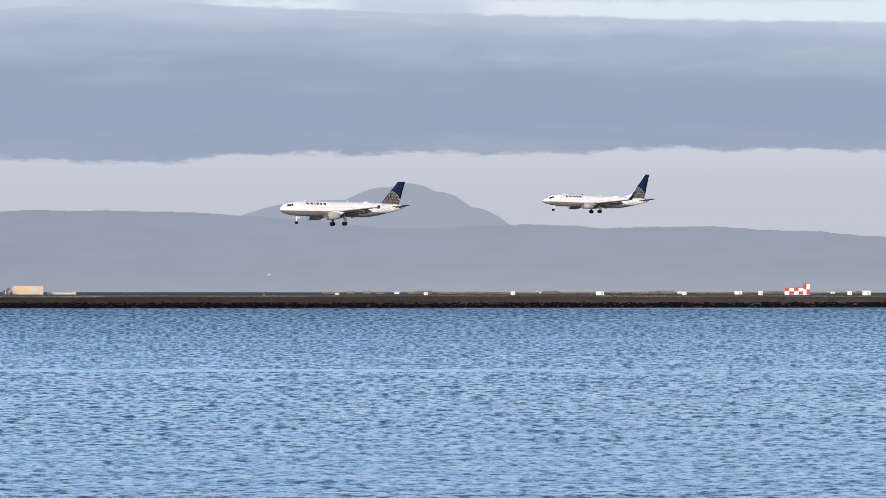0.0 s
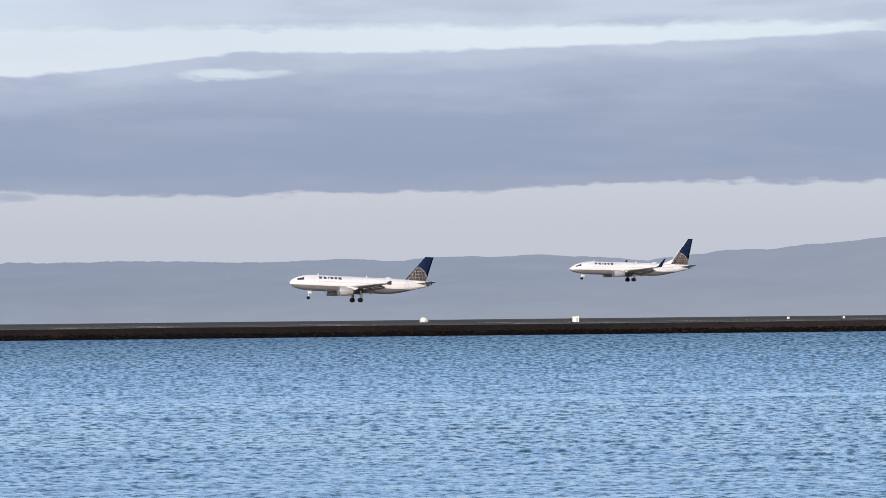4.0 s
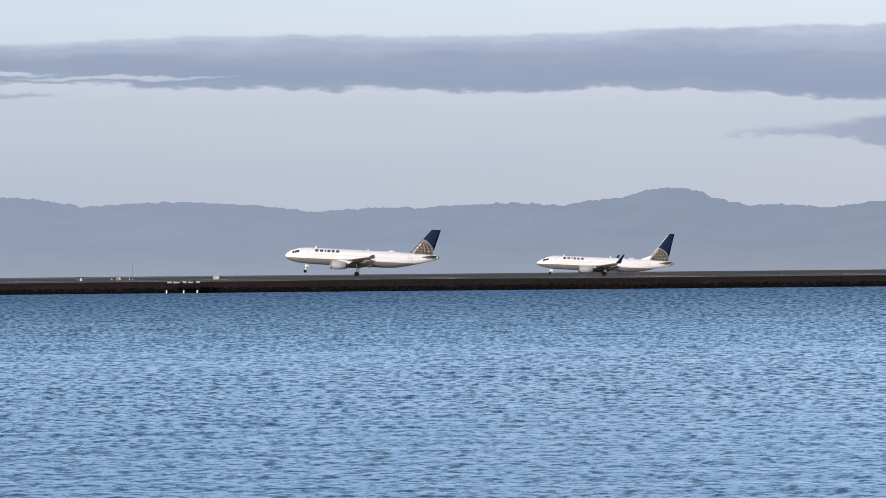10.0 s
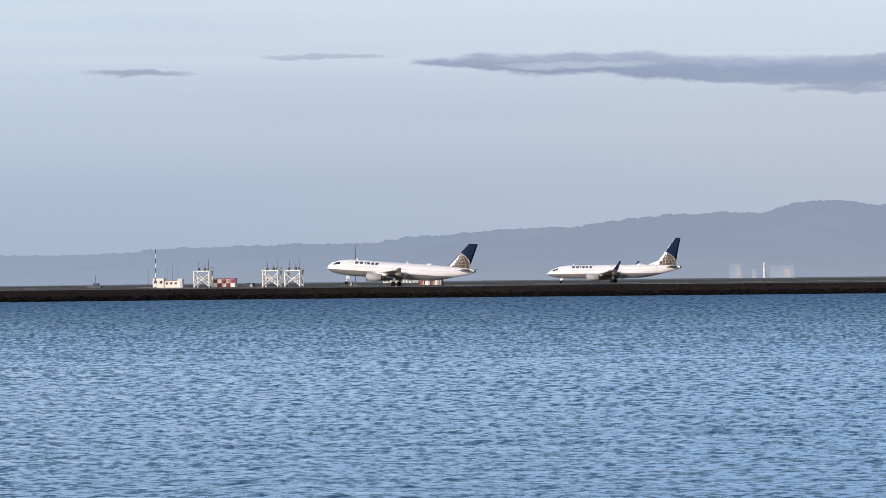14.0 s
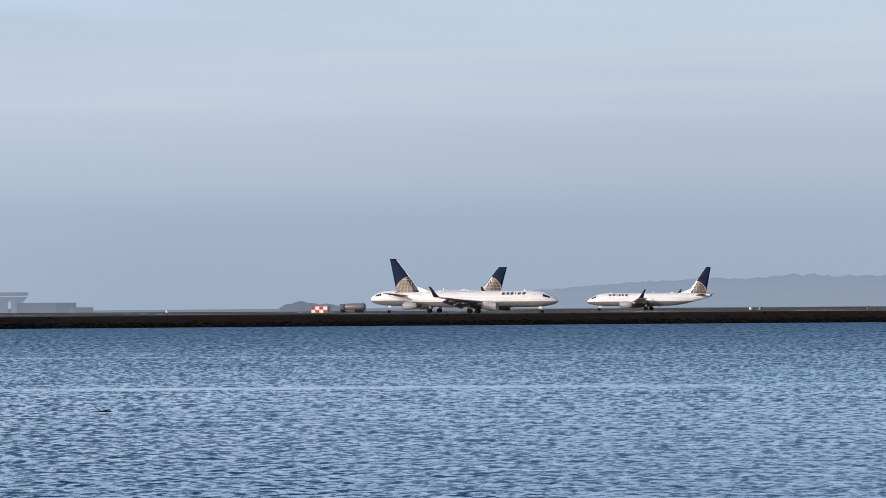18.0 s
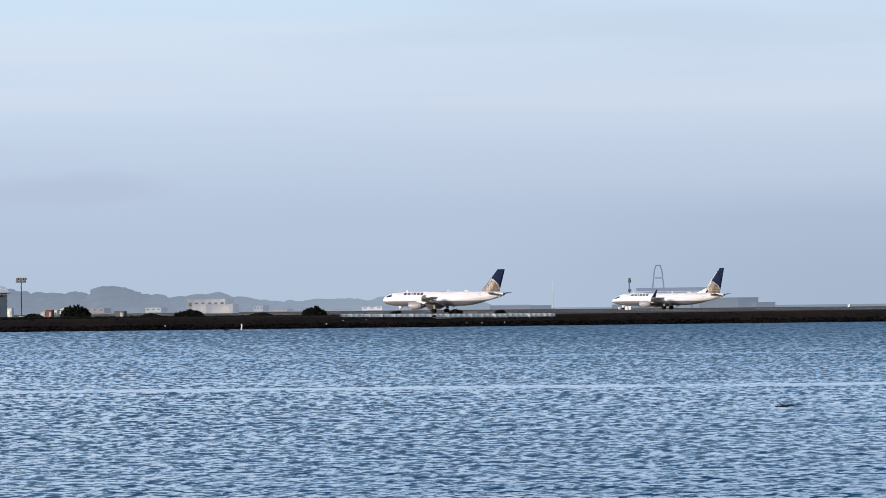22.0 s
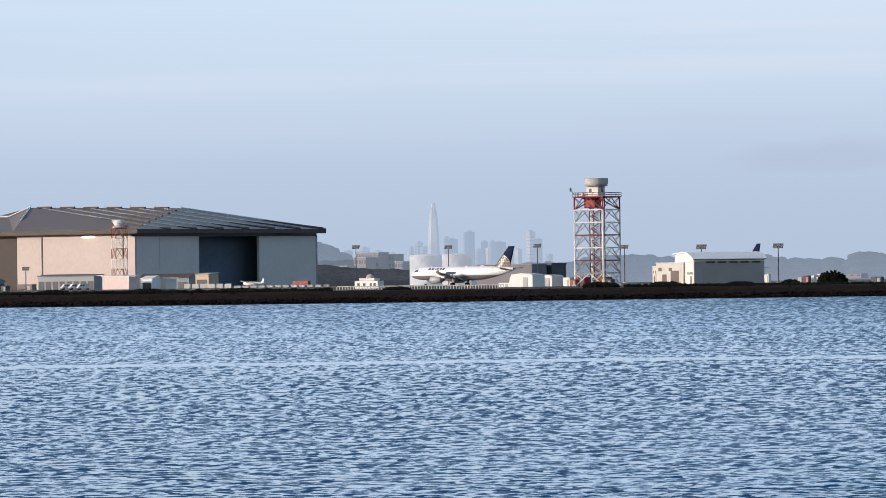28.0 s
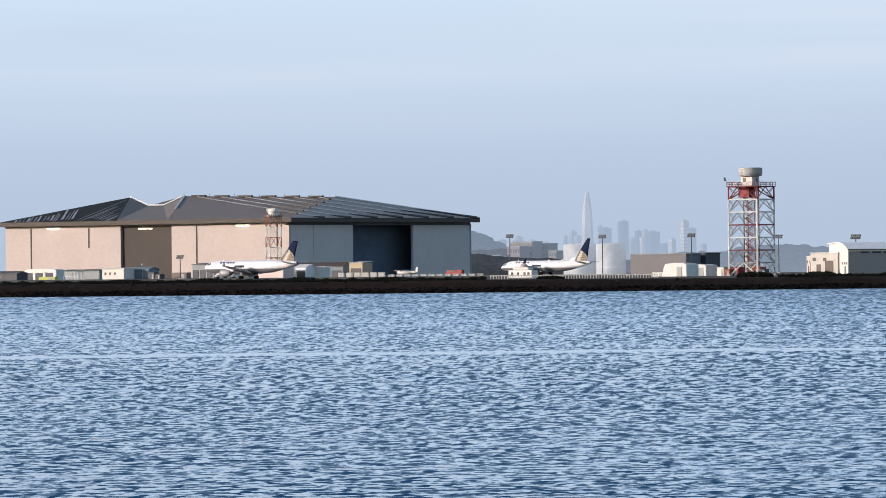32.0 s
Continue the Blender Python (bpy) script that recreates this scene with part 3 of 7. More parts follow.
def wave_height(x, y, r, spacing):
    """Wind chop: many short crested waves, running towards the near shore."""
    rng = np.random.default_rng(7)
    h = np.zeros_like(x)
    for k in range(46):
        length = 1.6 * 5.0 ** rng.random()
        turn = rng.normal(0.0, 0.55) + 0.25
        kx, ky = math.sin(turn) * 2 * math.pi / length, math.cos(turn) * 2 * math.pi / length
        amp = 0.0007 * length ** 0.85
        keep = np.clip((length / spacing - 2.0) / 1.5, 0, 1)
        h += amp * keep * np.sin(kx * x + ky * y + rng.random() * 6.283)
    # gusts roughen some patches; one calm streak lies across the bay
    gust = 1.0 + 0.30 * np.sin(x * 0.021 + y * 0.043 + 1.0) * np.sin(y * 0.06 - x * 0.012) + 0.22 * np.sin(x * 0.06 + 2.0) * np.sin(y * 0.11 + x * 0.02)
    az = np.degrees(np.arctan2(x, y))
    streak = np.exp(-((r - 262.0 - 2.0 * np.sin(az * 1.3)) / 2.6) ** 2) * np.clip((np.abs(az) - 12) / 8, 0.15, 1)
    return h * gust * (1 - 0.85 * streak) + 0.0


def water():
    """The bay: a fan of fine chop in front of the shore, wide flat sheets round it."""
    rs = [70.0]
    while rs[-1] < 1100:
        r = rs[-1]
        rs.append(r + (0.8 if r < 280 else 0.8 + (r - 280) * 0.004))
    rs = np.array(rs)
    az = np.radians(np.arange(-46.0, 36.0, 0.2))
    r, a = np.meshgrid(rs, az, indexing="ij")
    x, y = r * np.sin(a), r * np.cos(a)
    spacing = np.maximum(np.gradient(rs)[:, None], r * math.radians(0.2))
    edge = np.clip((r - 70) / 15, 0, 1)
    z = wave_height(x, y, r, spacing) * edge
    n, m = r.shape
    me = bpy.data.meshes.new("water")
    idx = np.arange(n * m).reshape(n, m)
    quads = np.stack((idx[:-1, :-1], idx[:-1, 1:], idx[1:, 1:], idx[1:, :-1]), -1).reshape(-1, 4)[:, ::-1]
    co = np.stack((x, y, z), -1).reshape(-1, 3)
    far = 6000.0
    extra = [(-far, -far, -0.25), (far, -far, -0.25), (far, far * 0.5, -0.25), (-far, far * 0.5, -0.25)]
    co = np.vstack((co, np.array(extra)))
    k = n * m
    me.vertices.add(len(co))
    me.vertices.foreach_set("co", co.astype(np.float32).ravel())
    faces = np.vstack((quads, [[k, k + 1, k + 2, k + 3]])).astype(np.int32)
    me.loops.add(faces.size)
    me.loops.foreach_set("vertex_index", faces.ravel())
    me.polygons.add(len(faces))
    me.polygons.foreach_set("loop_start", np.arange(0, faces.size, 4, dtype=np.int32))
    me.polygons.foreach_set("loop_total", np.full(len(faces), 4, dtype=np.int32))
    me.polygons.foreach_set("use_smooth", np.ones(len(faces), dtype=bool))
    me.update(calc_edges=True)
    fan = np.vstack((np.stack((np.degrees(a), np.log(r)), -1).reshape(-1, 2), [[0, 8], [60, 8], [60, 9], [0, 9]]))
    me.uv_layers.new(name="map").data.foreach_set("uv", fan[faces.ravel()].astype(np.float32).ravel())
    me.materials.append(water_mat())
    return tagged(new("water", me), "choppy blue bay water with small wind ripples", "water", kind="structure")


def ground():
    """One sheet from the shore to the horizon, with a low uneven bank at the water."""
    bm = bm_new()
    xs = [1500 - 10 * i for i in range(301)]
    steps = ((-6, -0.6), (0.0, 0.05), (3, 0.9), (5.5, 1.7), (9, 2.15), (16, 2.25), (40, 2.02), (90, 1.98), (300, 2.0))
    rows = []
    for off, z in steps:
        rows.append([bm.verts.new((x, shore_y(x) + off, z + (noise.noise((x * 0.03, off * 0.1, 0)) * 0.22 if 3 < off < 50 else 0))) for x in xs])
    for y, spread, z in ((1600, 1.0, 2.0), (1690, 1.08, 1.95), (2600, 3.0, 1.6), (5200, 3.0, 1.6)):
        row = []
        for x in xs:
            az = math.degrees(math.atan2(x * spread, y))
            mouth = min(1.0, max(0.0, (az + 27.6) / 0.8)) * min(1.0, max(0.0, (-19.2 - az) / 0.8)) if y > 1600 else 0.0
            row.append(bm.verts.new((x * spread, y, z - 2.8 * mouth)))
        rows.append(row)
    for k, (a, b) in enumerate(zip(rows, rows[1:])):
        for i in range(len(xs) - 1):
            bm.faces.new((a[i + 1], a[i], b[i], b[i + 1])).material_index = 1 if k >= 6 else 0
    ob = link_mesh("ground", bm, GRASS)
    ob.data.materials.append(FIELD)
    tagged(ob, "flat airfield ground with dry turf and a brown bank", "ground", kind="structure")


def far_bay():
    """Open water beyond the field, seen over its low far edge."""
    bm = bm_new()
    uv = bm.loops.layers.uv.new("map")
    reach, bearings = (1720.0, 2300.0, 3100.0, 4100.0, 4880.0), [-29.0 + 0.5 * i for i in range(23)]
    grid = [[bm.verts.new((r * math.sin(radians(a)), r * math.cos(radians(a)), 0.0)) for a in bearings] for r in reach]
    for j in range(len(reach) - 1):
        for i in range(len(bearings) - 1):
            f = bm.faces.new((grid[j][i], grid[j + 1][i], grid[j + 1][i + 1], grid[j][i + 1]))
            f.normal_update()
            for lp, (jj, ii) in zip(f.loops, ((j, i), (j + 1, i), (j + 1, i + 1), (j, i + 1))):
                lp[uv].uv = (bearings[ii], math.log(reach[jj]))
            if f.normal.z < 0:
                f.normal_flip()
    tagged(link_mesh("water_far_bay", bm, bpy.data.materials["bay_water"]), "pale strip of open water beyond the field", "water", kind="structure")


def near_shore():
    bm = bm_new()
    box(bm, 0, -2496, -1, 6000, 5000, 3.2, bevel=0.6)
    tagged(link_mesh("ground_near_shore", bm, GRASS), "turf bank of the near shore", "ground", kind="structure")


def rocks(name, label, material, rows, size, gap, seed):
    """Rip-rap along the waterline: lumps of broken rock."""
    rng = random.Random(seed)
    lump = bmesh.new()
    bmesh.ops.create_icosphere(lump, subdivisions=1, radius=1)
    base = [v.co.copy() for v in lump.verts]
    tris = [[v.index for v in f.verts] for f in lump.faces]
    lump.free()
    verts, faces = [], []
    x = 760.0
    while x > -1010:
        for off, z in rows:
            y = shore_y(x) + off + rng.uniform(-0.7, 0.7)
            s = size * rng.uniform(0.6, 1.35)
            n0 = len(verts)
            turn = Euler((rng.random() * 6, rng.random() * 6, rng.random() * 6)).to_matrix()
            flat = Vector((rng.uniform(0.9, 1.7), rng.uniform(0.8, 1.2), rng.uniform(0.55, 0.9))) * s
            for q in base:
                p = turn @ (q * rng.uniform(0.8, 1.15))
                verts.append((x + p.x * flat.x, y + p.y * flat.y, z + p.z * flat.z))
            faces += [[n0 + i for i in t] for t in tris]
        x -= gap * rng.uniform(0.7, 1.3)
    me = bpy.data.meshes.new(name)
    me.from_pydata(verts, [], faces)
    me.materials.append(material)
    tagged(new(name, me), label, "rocks", kind="stuff")


def scrub(a0, a1, dist, tall, count, seed):
    """A ragged belt of low shrubs along the shore, by bearing: heights at its two ends."""
    rng = random.Random(seed)
    verts, faces = [], []
    for k in range(count):
        u = rng.random()
        az, d = radians(a0 + (a1 - a0) * u), dist + rng.uniform(-8, 8)
        h = (tall[0] + (tall[1] - tall[0]) * u) * (0.8 + 0.45 * noise.noise((u * 60, 0, seed)) + 0.2 * noise.noise((u * 190, 3, seed)))
        c = Vector((d * math.sin(az), d * math.cos(az), 2.0 + h * rng.random() ** 0.6))
        turn = Euler((rng.random() * 6, rng.random() * 6, rng.random() * 6)).to_matrix()
        s = rng.uniform(0.10, 0.24)
        n0 = len(verts)
        verts += [tuple(c + turn @ Vector(v) * s) for v in ((-1, 0, 0), (0, -0.6, 0), (1, 0, 0), (0, 0.6, 0))]
        faces.append((n0, n0 + 1, n0 + 2, n0 + 3))
    me = bpy.data.meshes.new("shore_scrub")
    me.from_pydata(verts, [], faces)
    me.materials.append(LEAF)
    tagged(new("shore_scrub", me), "ragged dark scrub along the shore bank", "bushes", kind="stuff")


def runway(name, y, width):
    bm = bm_new()
    box(bm, -300, y, GROUND - 0.5, 3400, width, 0.53, bevel=0.01)
    ob = link_mesh(name, bm, ASPHALT)
    tagged(ob, "long grey asphalt runway", "runway", kind="structure")
    for k in range(40):
        b = bm_new()
        box(b, 1200 - k * 60, y, GROUND + 0.034, 30, 0.9, 0.01)
        part("centre_stripe", b, SNOW, ob)


def tufts():
    """Clumps of coarse grass and weeds on the bank above the rocks."""
    rng = random.Random(5)
    verts, faces = [], []
    x = 760.0
    while x > -1000:
        for off in (7, 11, 18, 30):
            if rng.random() < 0.85:
                continue
            px, py = x + rng.uniform(-1, 1), shore_y(x) + off + rng.uniform(-2, 2)
            h = rng.uniform(0.0, 0.12)
            for k in range(3):
                a, w = rng.random() * 3.1, rng.uniform(0.15, 0.5)
                n0 = len(verts)
                dx, dy = math.cos(a) * w, math.sin(a) * w
                verts += [(px - dx, py - dy, 1.9), (px + dx, py + dy, 1.9), (px + dx * 0.7, py + dy * 0.7, 2.15 + h * rng.uniform(0.6, 1)), (px - dx * 0.5, py - dy * 0.5, 2.15 + h)]
                faces.append((n0, n0 + 1, n0 + 2, n0 + 3))
        x -= 1.3
    me = bpy.data.meshes.new("bank_grass")
    me.from_pydata(verts, [], faces)
    me.materials.append(TURFTUFT)
    tagged(new("bank_grass", me), "coarse dark weeds along the shore bank", "grass", kind="stuff")


# ---- far relief ----
def caps(hills, az):
    """Height of a skyline made of overlapping rounded hills (bearing, height, fall)."""
    return max(e - k * (az - a) ** 2 for a, e, k in hills)


def ridge(name, label, hills, a0, a1, radius, material, rough, seed, step=0.03, depth=420, fine=1.0):
    bm = bm_new()
    rows = []
    n = int((a1 - a0) / step)
    for j, (q, share) in enumerate(((-depth, -0.05), (-depth * 0.55, 0.42), (-depth * 0.25, 0.75), (0, 1.0), (60, 0.6))):
        row = []
        for i in range(n + 1):
            az = a0 + step * i
            el = max(0.0, caps(hills, az))
            soft = min(1.0, max(0.3, 1.0 - (az - 6.0) / 12.0))
            wave = noise.fractal((az * 1.9, j * 3.3, seed), 1.0, 2.0, 4) * 0.018 + (abs(noise.noise((az * 5 * fine, j * 2.0, seed + 4))) - 0.25) * rough * 1.8 * soft + (abs(noise.noise((az * 13 * fine, j, seed + 9))) - 0.25) * rough * 1.3 * soft
            r = radius + (q if q <= 0 else min(q, depth * 0.3)) * (1 + 0.25 * noise.noise((az * 0.8, j, seed)))
            z = EYE + math.tan(radians(el + (wave if share > 0.3 else 0) * min(1, el * 4))) * radius * share if share > 0 else GROUND - 1
            row.append(bm.verts.new((r * math.sin(radians(az)), r * math.cos(radians(az)), z)))
        rows.append(row)
    for a, b in zip(rows, rows[1:]):
        for i in range(n):
            bm.faces.new((a[i], a[i + 1], b[i + 1], b[i]))
    tagged(link_mesh(name, bm, material, True), label, "hills", kind="structure")


def woods(name, label, hills, a0, a1, radius, depth, count, seed, leaves=None):
    """Treetops over a hillside: lumps of foliage, each uneven."""
    rng = random.Random(seed)
    lump = bmesh.new()
    bmesh.ops.create_icosphere(lump, subdivisions=2, radius=1)
    base = [v.co.copy() for v in lump.verts]
    tris = [[v.index for v in f.verts] for f in lump.faces]
    lump.free()
    verts, faces = [], []
    for k in range(count):
        az = rng.uniform(a0, a1)
        share = rng.random() ** 0.6
        el = max(0.0, caps(hills, az) + 0.014 * noise.noise((az * 8.0, seed, 0)) + 0.010 * noise.noise((az * 21.0, seed, 5)) - 0.004)
        r = radius - depth * (1 - share)
        z = EYE + math.tan(radians(el)) * radius * share
        s = (0.8 + 2.6 * rng.random() ** 2.2) * (0.5 + min(1.0, el * 4))
        broad = rng.uniform(1.2, 2.6)
        n0 = len(verts)
        for q in base:
            p = q * rng.uniform(0.92, 1.06) * s
            verts.append((r * math.sin(radians(az)) + p.x * broad, r * math.cos(radians(az)) + p.y, z - s * 0.70 + p.z * 0.72))
        faces += [[n0 + i for i in t] for t in tris]
    me = bpy.data.meshes.new(name)
    me.from_pydata(verts, [], faces)
    me.polygons.foreach_set("use_smooth", [True] * len(faces))
    me.materials.append(leaves or WOODS)
    tagged(new(name, me), label, "trees", kind="stuff")


EAST = ((23.0, 0.85, 0.018), (27.65, 0.70, 0.05), (26.5, 0.66, 0.01), (29.2, 0.675, 0.02), (33, 0.5, 0.02), (20.3, 0.70, 0.05), (17.3, 0.655, 0.03), (15.5, 0.63, 0.03),
        (13.0, 0.635, 0.015), (9.3, 0.865, 0.055), (8.0, 0.83, 0.06), (7.0, 0.83, 0.085), (5.7, 0.737, 0.06), (3.87, 0.69, 0.2), (4.6, 0.65, 0.03), (2.72, 0.88, 0.45), (2.6, 0.79, 0.10),
        (0.9, 0.73, 0.07), (-0.3, 0.69, 0.05), (-2.6, 0.77, 0.05), (-4.75, 0.855, 0.10), (-6.3, 0.80, 0.22), (-7.4, 0.68, 0.05), (-8.9, 0.55, 0.03), (-11.4, 0.395, 0.012), (-15.5, 0.30, 0.012))
# both skylines carry the air's glow in their material
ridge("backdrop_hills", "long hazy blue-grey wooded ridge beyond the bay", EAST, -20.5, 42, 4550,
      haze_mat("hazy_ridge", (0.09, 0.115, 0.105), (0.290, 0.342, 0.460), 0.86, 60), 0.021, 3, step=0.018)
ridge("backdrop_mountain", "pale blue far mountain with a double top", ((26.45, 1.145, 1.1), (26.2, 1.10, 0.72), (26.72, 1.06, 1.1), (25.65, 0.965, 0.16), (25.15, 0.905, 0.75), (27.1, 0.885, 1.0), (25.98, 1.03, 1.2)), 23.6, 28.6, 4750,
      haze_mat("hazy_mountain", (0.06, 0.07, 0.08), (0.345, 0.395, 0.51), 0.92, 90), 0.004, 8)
# foliage colours with some haze glow painted in
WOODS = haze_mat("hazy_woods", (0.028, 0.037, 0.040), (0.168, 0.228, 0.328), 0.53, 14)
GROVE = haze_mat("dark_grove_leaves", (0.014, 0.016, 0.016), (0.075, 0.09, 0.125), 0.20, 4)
NEAR = ((-36.9, 0.45, 0.9), (-33.45, 0.262, 0.22), (-33.0, 0.235, 0.3), (-32.05, 0.247, 0.6), (-31.83, 0.229, 3.0), (-31.62, 0.200, 1.5), (-31.46, 0.188, 1.5), (-31.22, 0.199, 9.0), (-31.12, 0.173, 6.0),
        (-30.90, 0.264, 9.0), (-30.83, 0.252, 3.0), (-30.70, 0.248, 9.0), (-30.56, 0.196, 16.0), (-30.55, 0.165, 0.3), (-30.33, 0.166, 3.0), (-29.86, 0.158, 1.2), (-29.67, 0.180, 5.0), (-30.0, 0.138, 0.3),
        (-29.45, 0.125, 0.8), (-29.2, 0.085, 0.4), (-28.86, 0.082, 2.0), (-28.56, 0.098, 0.9), (-28.3, 0.096, 0.4), (-27.75, 0.118, 0.7), (-27.4, 0.115, 1.2), (-27.0, 0.05, 0.5), (-34.3, 0.19, 0.25))
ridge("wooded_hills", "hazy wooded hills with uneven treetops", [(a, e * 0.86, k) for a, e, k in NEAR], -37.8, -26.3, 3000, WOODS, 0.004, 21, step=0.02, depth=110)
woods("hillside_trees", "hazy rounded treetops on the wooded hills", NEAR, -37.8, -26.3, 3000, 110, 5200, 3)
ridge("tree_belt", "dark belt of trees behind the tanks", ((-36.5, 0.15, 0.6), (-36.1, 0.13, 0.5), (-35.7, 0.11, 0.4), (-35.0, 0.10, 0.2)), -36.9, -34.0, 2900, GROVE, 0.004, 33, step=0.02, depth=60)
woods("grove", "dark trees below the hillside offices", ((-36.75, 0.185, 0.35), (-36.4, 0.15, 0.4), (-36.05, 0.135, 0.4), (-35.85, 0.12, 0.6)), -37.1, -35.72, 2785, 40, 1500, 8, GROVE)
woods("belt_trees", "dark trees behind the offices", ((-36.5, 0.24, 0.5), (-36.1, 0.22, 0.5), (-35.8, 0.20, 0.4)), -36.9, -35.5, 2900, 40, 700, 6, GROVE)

bay = water()
ground()
far_bay()
near_shore()
runway("runway_near", 1297.0, 61)
runway("runway_far", 1526.0, 61)
rocks("shore_rocks", "wet black broken rocks along the waterline", ROCK, ((-1.0, -0.1), (0.1, 0.15), (0.9, 0.35), (1.7, 0.5), (2.4, 0.66), (3.1, 0.85)), 0.34, 0.55, 11)
rocks("bank_rocks", "dry brown broken rocks on the upper bank", ROCKDRY, ((3.6, 1.0), (4.8, 1.4), (5.9, 1.65), (7.2, 1.85)), 0.17, 0.8, 12)
tufts()
scrub(-33.45, -31.3, 1082, (0.62, 0.5), 20000, 4)
scrub(-31.3, -28.2, 1085, (0.5, 0.3), 18000, 5)
scrub(-42.2, -36.6, 1040, (0.75, 0.75), 34000, 6)


# ---- aircraft ----
def airliner(name, label, length, gear_s, nose_gear_s, radius, mid_z, span, wing_s, engine_y, engine_s, fin_top, winglet, fence, dorsal, nose):
    """A twin-jet with its wheels on z = 0 and its main gear at x = 0; the nose points to -x."""
    root = thing(name, label, "airplane", Matrix())
    L = length

    def X(s):
        return s - gear_s

    blunt = ((0.0, 0.05, -0.66 * nose), (0.15, 0.42, -0.64 * nose), (0.55, 0.82, -0.56 * nose), (1.2, 1.18, -0.42 * nose), (2.2, 1.52, -0.24 * nose), (3.3, 1.78, -0.10 * nose), (4.6, 1.93, -0.03 * nose), (6.0, radius, 0.0))
    slim = ((0.0, 0.05, -0.55), (0.2, 0.30, -0.54), (0.7, 0.66, -0.48), (1.5, 1.05, -0.36), (2.5, 1.38, -0.22), (3.6, 1.67, -0.10), (5.0, 1.87, -0.03), (6.5, radius, 0.0))
    prof = (*(blunt if fence else slim),
            (L * 0.5, radius, 0.0), (L * 0.66, radius, 0.0), (L * 0.72, radius * 0.96, 0.07), (L * 0.79, radius * 0.83, 0.27), (L * 0.86, radius * 0.63, 0.54),
            (L * 0.92, radius * 0.47, 0.78), (L * 0.965, radius * 0.32, 0.96), (L * 0.992, radius * 0.19, 1.08))

    def body(s):
        for (s0, r0, c0), (s1, r1, c1) in zip(prof, prof[1:]):
            if s <= s1:
                k = (s - s0) / (s1 - s0)
                return r0 + (r1 - r0) * k, c0 + (c1 - c0) * k
        return prof[-1][1:]

    def skin(s, ang, off=0.0):
        r, c = body(s)
        a = radians(ang)
        return (X(s), (r * 0.97 + off) * math.cos(a), mid_z + c + (r + off) * math.sin(a))

    stations = [p[0] for p in prof[:8]] + [L * k for k in (0.28, 0.36, 0.44, 0.5, 0.58, 0.66, 0.69, 0.72, 0.755, 0.79, 0.825, 0.86, 0.89, 0.92, 0.945, 0.965, 0.992)]
    stations = sorted(set(stations))
    bm = bm_new()

    def split(s):
        """Where the grey belly begins, as an angle: a level line along the hull."""
        r, c = body(s)
        return math.degrees(math.asin(max(-0.97, min(-0.05, (-0.30 * radius - c) / max(r, 0.2)))))

    loft(bm, [[skin(s, split(s) + (180 - 2 * split(s)) * k / 30) for k in range(31)] for s in stations], closed=False)
    hull = part("fuselage", bm, WHITE, root, "white upper fuselage", True)
    bm = bm_new()
    loft(bm, [[skin(s, split(s) - (180 + 2 * split(s)) * k / 12) for k in range(13)] for s in stations], closed=False)
    part("belly", bm, HULLGREY, root, "grey lower fuselage", True)
    bm = bm_new()
    rod(bm, (X(L * 0.992), 0, mid_z + 1.1), (X(L * 0.992) + 0.3, 0, mid_z + 1.10), radius * 0.19, radius * 0.12, 10)
    part("tail_cone_outlet", bm, DARKM, root, "dark exhaust outlet")
    # wing to body fairing
    bm = bm_new()
    lathe(bm, [(X(wing_s - 1.2), 0.25), (X(wing_s + 0.6), 1.25), (X(wing_s + 3), 1.62), (X(wing_s + 6.5), 1.55), (X(wing_s + 9), 0.9), (X(wing_s + 10.2), 0.2)], "X", 16, (0, 0, mid_z - radius + 1.15))
    part("wing_fairing", bm, HULLGREY, root, "", True)
    for side in (1, -1):
        # cockpit glass
        for s0, s1 in ((1.75, 2.25), (2.3, 2.85), (2.9, 3.4)):
            bm = bm_new()
            loft(bm, [[skin(s, 90 - side * (90 - a), 0.03) for a in (24, 35, 47)] for s in (s0, (s0 + s1) / 2, s1)], closed=False)
            part("cockpit_window", bm, GLASS, hull, "dark cockpit pane")
        # cabin windows
        bm = bm_new()
        s = 7.2
        while s < L * 0.83:
            bm.faces.new([bm.verts.new(skin(q, 90 - side * (90 - a), 0.02)) for q, a in ((s, 9), (s + 0.2, 9), (s + 0.2, 16), (s, 16))])
            s += 0.53
        tagged(part("cabin_windows", bm, PANE, hull, "row of small cabin windows"), kind="stuff")
        # airline lettering as plain bars
        for k, wdt in enumerate((0.85, 0.85, 0.28, 0.78, 0.70, 0.85)):
            s0 = (7.3 if L < 38 else 7.6) + (0, 1.20, 2.40, 3.00, 4.08, 5.12)[k]
            bm = bm_new()
            loft(bm, [[skin(s, 90 - side * (90 - a), 0.025) for a in (32, 42, 53)] for s in (s0, s0 + wdt * 0.9)], closed=False)
            part("lettering_bar", bm, LETTER, hull, "navy bar in place of a letter")
        # doors
        for s0 in (5.1, L * 0.80):
            bm = bm_new()
            for sa, sb, aa, ab in ((s0, s0 + 0.07, -12, 34), (s0 + 0.8, s0 + 0.87, -12, 34), (s0, s0 + 0.87, 33, 36)):
                loft(bm, [[skin(s, 90 - side * (90 - a), 0.02) for a in (aa, (aa + ab) / 2, ab)] for s in (sa, sb)], closed=False)
            part("door_outline", bm, WING, hull, "thin grey door outline")
        # wing
        root_z = mid_z - radius * 0.52
        half = span / 2

